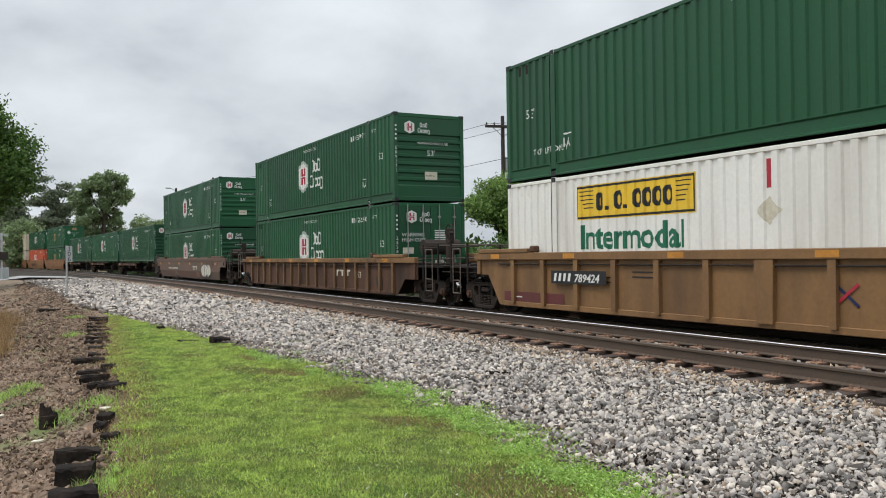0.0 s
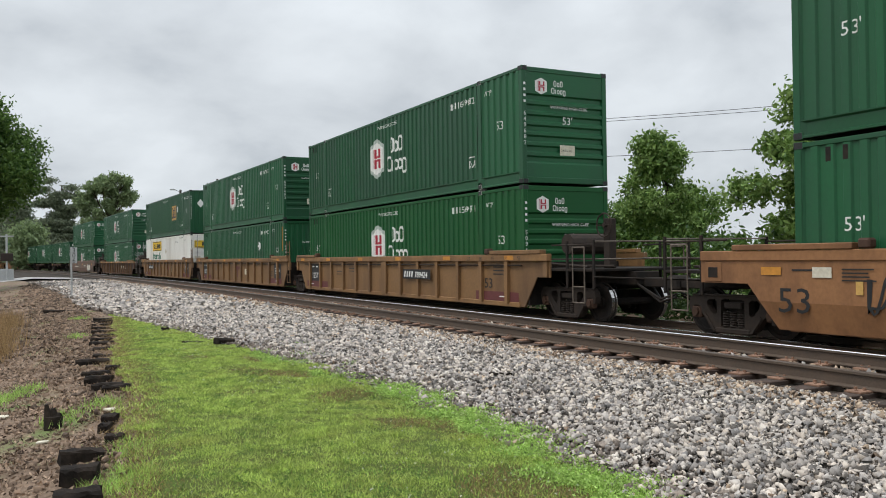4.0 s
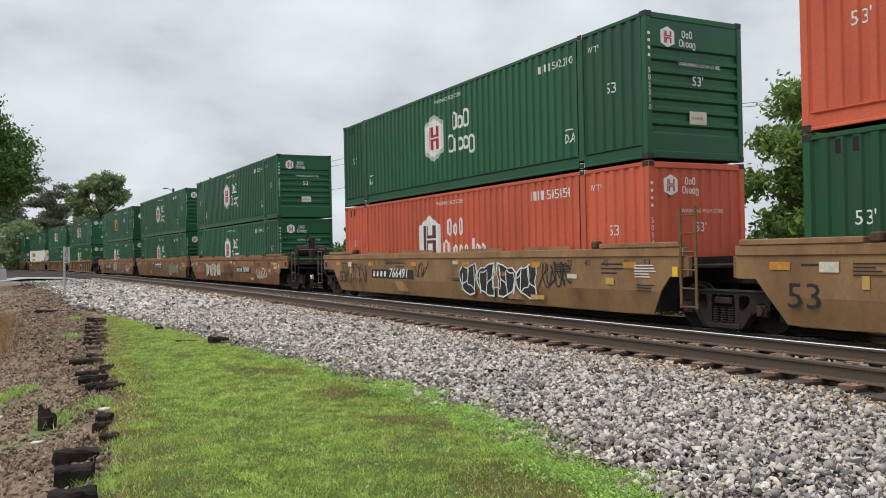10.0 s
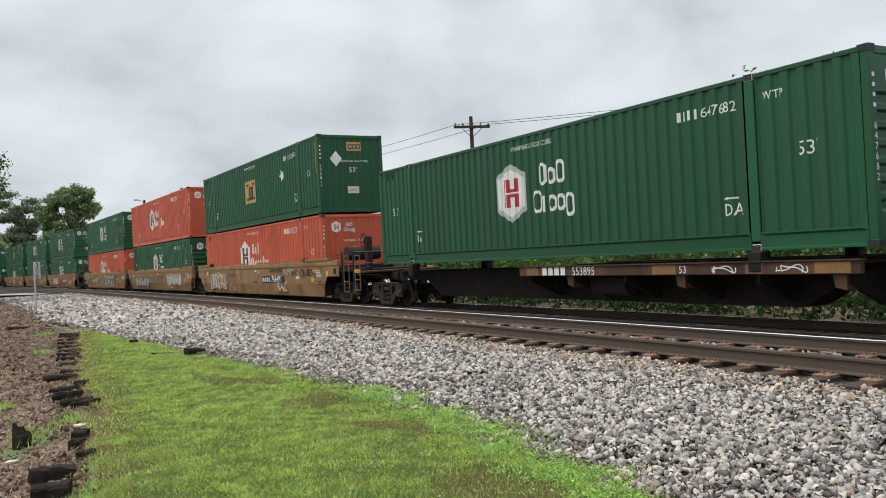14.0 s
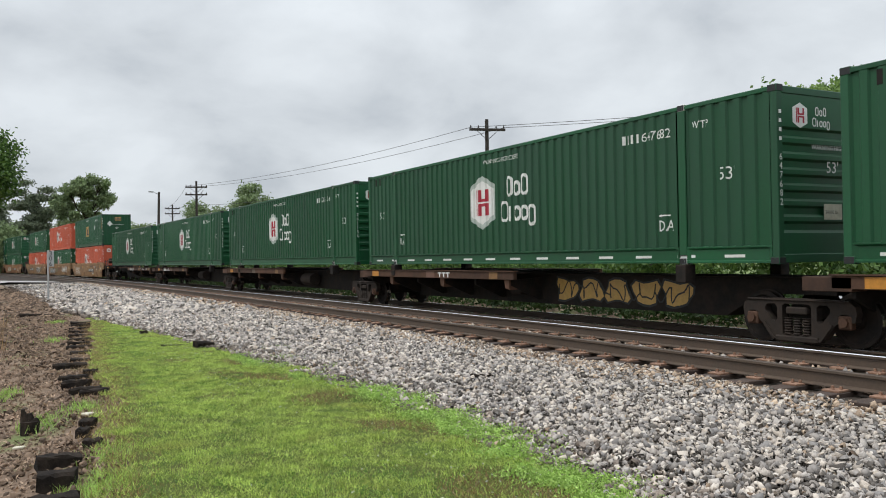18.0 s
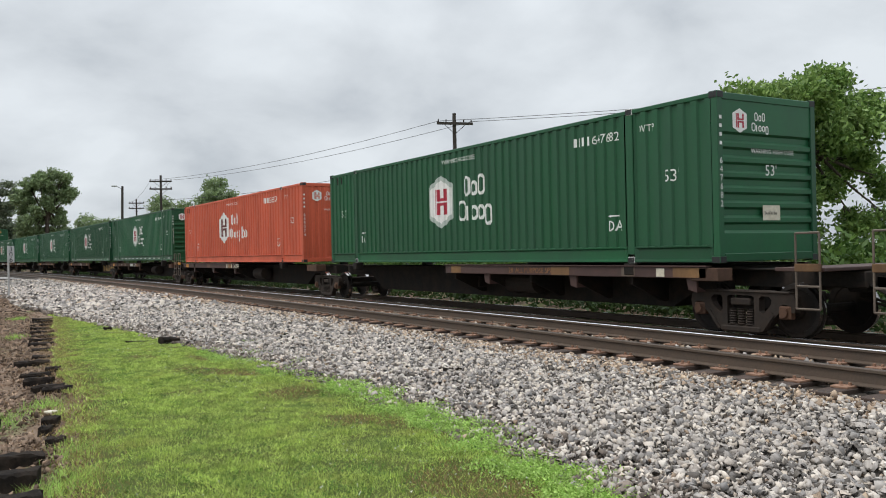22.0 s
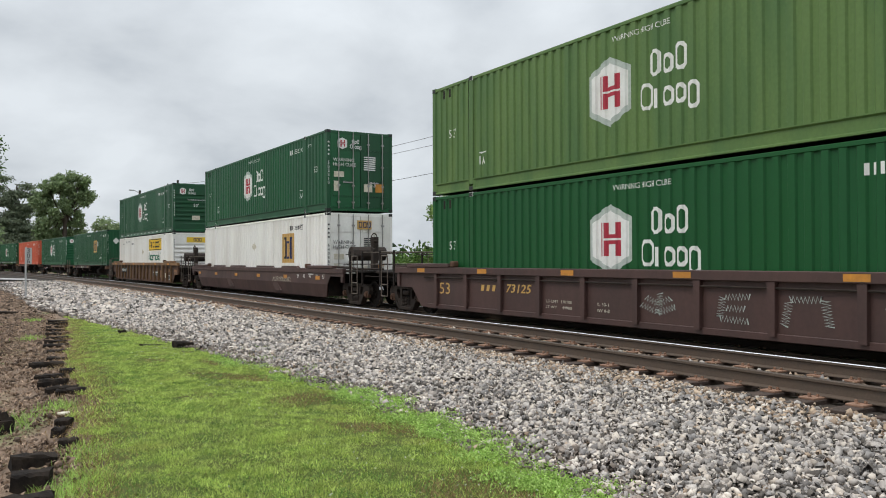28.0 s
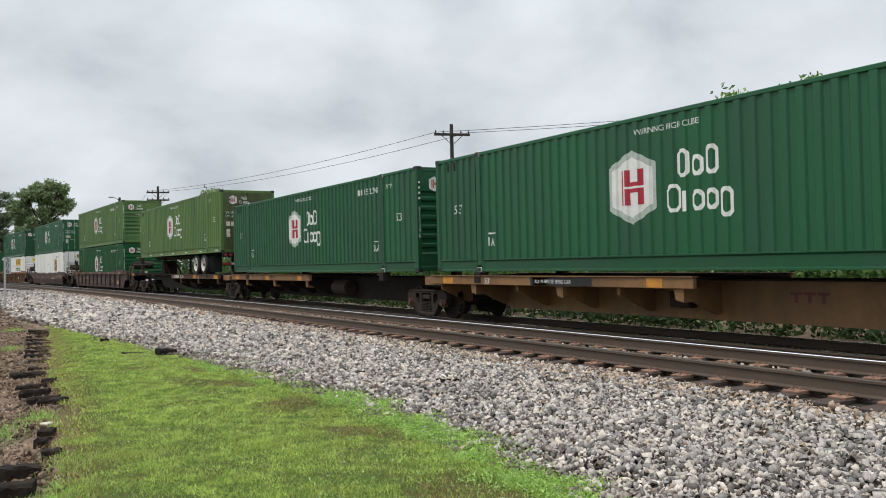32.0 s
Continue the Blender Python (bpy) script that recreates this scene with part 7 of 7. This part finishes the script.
# ---- timbers, stump, sticks ----
def timber(x, y, length, turn, z=0.03, w=0.2, h=0.18, seed=0, label="old dark tie stub set into the edge of the lawn"):
    rng = random.Random(seed)
    bm = BM()
    k = 6
    rings = []
    for i in range(k + 1):
        q = length * i / k
        r = []
        for a, b in ((-1, -1), (1, -1), (1, 0.75), (0.75, 1), (-0.7, 1), (-1, 0.7)):
            r.append(bm.verts.new((q + rng.uniform(-0.012, 0.012), a * w / 2 + rng.uniform(-0.012, 0.012), -h / 2 + b * h / 2 + rng.uniform(-0.012, 0.01))))
        rings.append(r)
    for a, b in zip(rings, rings[1:]):
        for i in range(6):
            bm.faces.new((a[i], a[(i + 1) % 6], b[(i + 1) % 6], b[i]))
    bm.faces.new(rings[0][::-1]); bm.faces.new(rings[-1])
    bmesh.ops.recalc_face_normals(bm, faces=bm.faces)
    ob = mesh_thing("timber", bm, TIMBER, label, "timber", "timbers along the lawn")
    ob.matrix_basis = pose(x, y, z, rng.uniform(-4, 4), rng.uniform(-3, 5), turn)
    return ob


for i, (x, y, length, turn, h) in enumerate([
        (0.24, 6.28, 0.3, -4, 0.13), (0.32, 7.0, 0.27, -12, 0.13), (0.34, 7.58, 0.34, 2, 0.12), (0.75, 8.16, 0.15, -12, 0.1), (0.75, 8.72, 0.1, -20, 0.08), (0.81, 9.14, 0.14, -20, 0.09),
        (1.0, 11.34, 0.34, -14, 0.12), (0.91, 11.56, 0.36, -16, 0.15), (0.88, 12.26, 0.34, -18, 0.17), (0.89, 13.0, 0.37, -16, 0.17), (1.24, 13.45, 0.19, -14, 0.08), (0.9, 14.4, 0.48, -10, 0.18),
        (1.23, 15.34, 0.36, -18, 0.12), (1.33, 17.55, 0.44, -10, 0.17), (1.42, 18.4, 0.4, -6, 0.14), (1.51, 19.32, 0.44, -10, 0.15), (1.6, 20.4, 0.46, 4, 0.15), (1.68, 21.55, 0.48, -2, 0.17), (1.78, 22.6, 0.48, 4, 0.14), (1.87, 23.7, 0.5, 6, 0.13), (1.98, 24.7, 0.5, -8, 0.12), (1.3, 16.4, 0.34, 4, 0.12)]):
    timber(x, y, length, turn, z=0.025 + 0.01 * (i % 3), w=0.15, h=h, seed=i)
timber(0.9, 29.6, 1.3, -4, z=0.06, w=0.16, h=0.16, seed=40, label="long dark timber lying on the gravel")
timber(3.37, 15.74, 0.34, 20, z=0.14, w=0.2, h=0.2, seed=41, label="dark block of timber at the edge of the ballast")
timber(2.88, 16.45, 0.7, 8, z=0.05, w=0.1, h=0.08, seed=42, label="thin dark stick at the edge of the lawn")
timber(4.97, 11.29, 0.46, -52, z=0.07, w=0.05, h=0.04, seed=43, label="dark stick lying on the ballast")
timber(5.5, 9.38, 0.3, -40, z=0.08, w=0.03, h=0.03, seed=44, label="thin dark stick lying on the ballast")
timber(4.37, 10.72, 0.5, -25, z=0.05, w=0.03, h=0.03, seed=45, label="thin dark twig at the edge of the ballast")
timber(2.99, 19.6, 0.16, 10, z=0.08, w=0.12, h=0.1, seed=46, label="dark lump of wood on the ballast")
bm = BM()
rod(bm, (0, 0, -0.1), (0.0, 0.0, 0.07), 0.10, 9, 0.092)
for dx, dy, h, r in ((-0.055, 0.0, 0.2, 0.05), (0.0, 0.02, 0.15, 0.065), (0.055, -0.01, 0.1, 0.05)):
    rod(bm, (dx * 0.8, dy * 0.8, 0.05), (dx * 1.2, dy, h), r, 6, r * 0.35)
mesh_thing("stump", bm, TIMBER, "charred broken stump with weeds at its foot", "stump").location = (0.38, 9.75, -0.1)
for i, (x, y, s) in enumerate([(4.6, 8.55, 0.05), (0.95, 9.75, 0.07), (-0.1, 10.9, 0.08), (-0.25, 11.2, 0.06), (0.25, 8.9, 0.05)]):
    bm = BM()
    box(bm, -s, s, -s * 0.7, s * 0.7, 0, s * 0.4, s * 0.12)
    o = mesh_thing("stone", bm, PLAQUE, "pale flat stone lying on the ground", "stone", "pale stones")
    o.matrix_basis = pose(x, y, float(ground_z(x)) - 0.005, 3, 4, 40 * i)


# ---- milepost, crossing masts, road ----
def milepost():
    ob = thing("milepost", "grey post with a white mile number plate beside the track", "signpost")
    ob.location = (2.35, 40.2, -0.05)
    ob.rotation_euler = (0, 0, radians(-8))
    part("post", rod(BM(), (0, 0, 0), (0, 0, 2.28), 0.04, 8), GALV, ob)
    part("plate", box(BM(), -0.02, 0.24, -0.06, -0.045, 1.56, 2.26, 0.004), GALV, ob)
    for k, ch in enumerate("306"):
        bm = words(ch, 0.29, 0.11, 2.04 - 0.225 * k, None, True)
        for v in bm.verts:
            v.co = Vector((-v.co.y, -0.064, v.co.z))
        part("figure", bm, BLACK, ob)


milepost()


def crossing_mast(x, y, h):
    ob = thing("crossing_mast", "pale crossing signal mast with a cabinet at its foot", "signal mast", "crossing masts")
    ob.location = (x, y, -0.3)
    part("mast", rod(BM(), (0, 0, 0), (0, 0, h), 0.09, 8), GALV, ob)
    part("cross_arm", box(BM(), -0.55, 0.55, -0.05, 0.05, h - 0.25, h - 0.12), GALV, ob)
    part("lamp_box", box(BM(), -0.5, 0.5, -0.25, 0.2, 2.0, 2.7, 0.05), CAST, ob)
    part("cabinet", box(BM(), -0.55, 0.55, 0.3, 0.9, 0, 1.3, 0.03), GALV, ob)


crossing_mast(-0.35, 84.0, 4.4)
crossing_mast(-2.2, 92.0, 4.2)
ROAD = mat("worn_pale_asphalt", (0.34, 0.33, 0.32), 0.9, dirt=(0.2, 0.19, 0.18), amount=0.5, size=0.7, bump=0.01)
strip("road", lambda y: -60.0, lambda y: 7.9, 80, 89, 1.0, ROAD, 0.16, "pale worn road that meets the tracks", "road")


# ---- utility poles and wires ----
def utility_pole(x, y, h, turn, tank=False, arms=1):
    ob = thing("utility_pole", "weathered wooden utility pole with a cross-arm", "utility pole", "poles of the power line")
    ob.matrix_basis = pose(x, y, -0.35, 0, 0, turn)
    part("pole", rod(BM(), (0, 0, 0), (0, 0, h + 0.8), 0.17, 10, 0.12), POLE, ob)
    for k in range(arms):
        z = h + 0.1 - 0.87 * k
        part("cross_arm", box(BM(), -1.22, 1.22, -0.22, -0.1, z - 0.085, z + 0.085, 0.01), POLE, ob)
        for s in (-1, 1):
            part("brace", rod(BM(), (s * 0.72, -0.15, z - 0.06), (0, -0.12, z - 0.7), 0.02, 5), CAST, ob)
        for q in (-1.12, -0.6, 0.6, 1.12):
            b = BM(); lathe(b, [(0, 0.03), (0.05, 0.03), (0.06, 0.055), (0.12, 0.055), (0.14, 0.035), (0.2, 0.03)], (0, 0, 0), 8)
            for v in b.verts:
                v.co = Vector((q + v.co.y, -0.15 + v.co.z, z + 0.07 + v.co.x))
            part("insulator", b, CAST, ob)
    if tank:
        part("transformer", rod(BM(), (0.35, 0.05, h - 2.9), (0.35, 0.05, h - 1.9), 0.24, 12), GALV, ob)
        part("bracket", box(BM(), 0.05, 0.35, -0.02, 0.12, h - 2.6, h - 2.2), CAST, ob)
    return ob


POLES = [(58.5, 5.0, 10.6), (29.0, 46.8, 10.2), (21.3, 98.0, 10.45), (27.9, 147.0, 11.0)]
for i, (x, y, h) in enumerate(POLES[1:]):
    utility_pole(x, y, h, -16, tank=i == 0, arms=1 if i == 0 else 2)


def wire(a, b, sag):
    """One sagging tube."""
    bm = BM()
    a, b = Vector(a), Vector(b)
    side = (b - a).cross(Vector((0, 0, 1))).normalized() * 0.016
    up = Vector((0, 0, 0.016))
    last = None
    for k in range(15):
        t = k / 14
        p = a.lerp(b, t) - Vector((0, 0, sag * 4 * t * (1 - t)))
        now = [bm.verts.new(p + q) for q in (side, up, -side, -up)]
        if last:
            for j in range(4):
                bm.faces.new((last[j], last[(j + 1) % 4], now[(j + 1) % 4], now[j]))
        last = now
    return mesh_thing("power_line_wire", bm, WIRE, "thin dark sagging power line wire", "wire", "power line wires")


for i, ((x0, y0, h0), (x1, y1, h1)) in enumerate(zip(POLES, POLES[1:])):
    for q, dz in ((-1.12, 0.25), (1.12, 0.25), (0.0, -2.0)):
        c, d = math.cos(radians(-16)), math.sin(radians(-16))
        wire((x0 + q * c, y0 + q * d - 0.15, h0 - 0.35 + dz), (x1 + q * c, y1 + q * d - 0.15, h1 - 0.35 + dz), 0.6)
lamp = thing("street_lamp", "leaning wooden pole with a street lamp on an arm", "street lamp")
lamp.matrix_basis = pose(16.15, 93.5, -0.3, 0, 1.3, 0)
part("pole", rod(BM(), (0, 0, 0), (0, 0, 9.5), 0.17, 9, 0.12), POLE, lamp)
part("arm", rod(BM(), (0, 0, 9.2), (-0.6, 0, 9.5), 0.035, 6), GALV, lamp)
part("lamp_head", box(BM(), -1.1, -0.55, -0.13, 0.13, 9.42, 9.56, 0.04), GALV, lamp)


# ---- what moves ----
def at(s, z):
    x, y, a = path(s)
    return pose(x, y, TRAIN_Z + z, 0, 0, a)


def motions():
    for ob, s, z in MOVERS:
        rows = [0.0] + [float(t) for t in range(1, 32) if s + SPEED * (t + 1) > BEND - 9] + [32.0]
        walk(ob, [(t, at(s + SPEED * t, z)) for t in rows])
    turn = math.degrees(SPEED / WHEEL_R)
    for e, sets in ROLLERS.items():
        walk(sets[0], [(k / FPS, pose(0, e * AXLE, WHEEL_R, -turn * k / FPS)) for k in range(0, 32 * FPS + 1)])
        keys = sets[0].animation_data
        for w in sets[1:]:
            w.rotation_mode = "QUATERNION"
            own = w.animation_data_create()
            own.action, own.action_slot = keys.action, keys.action_slot


motions()
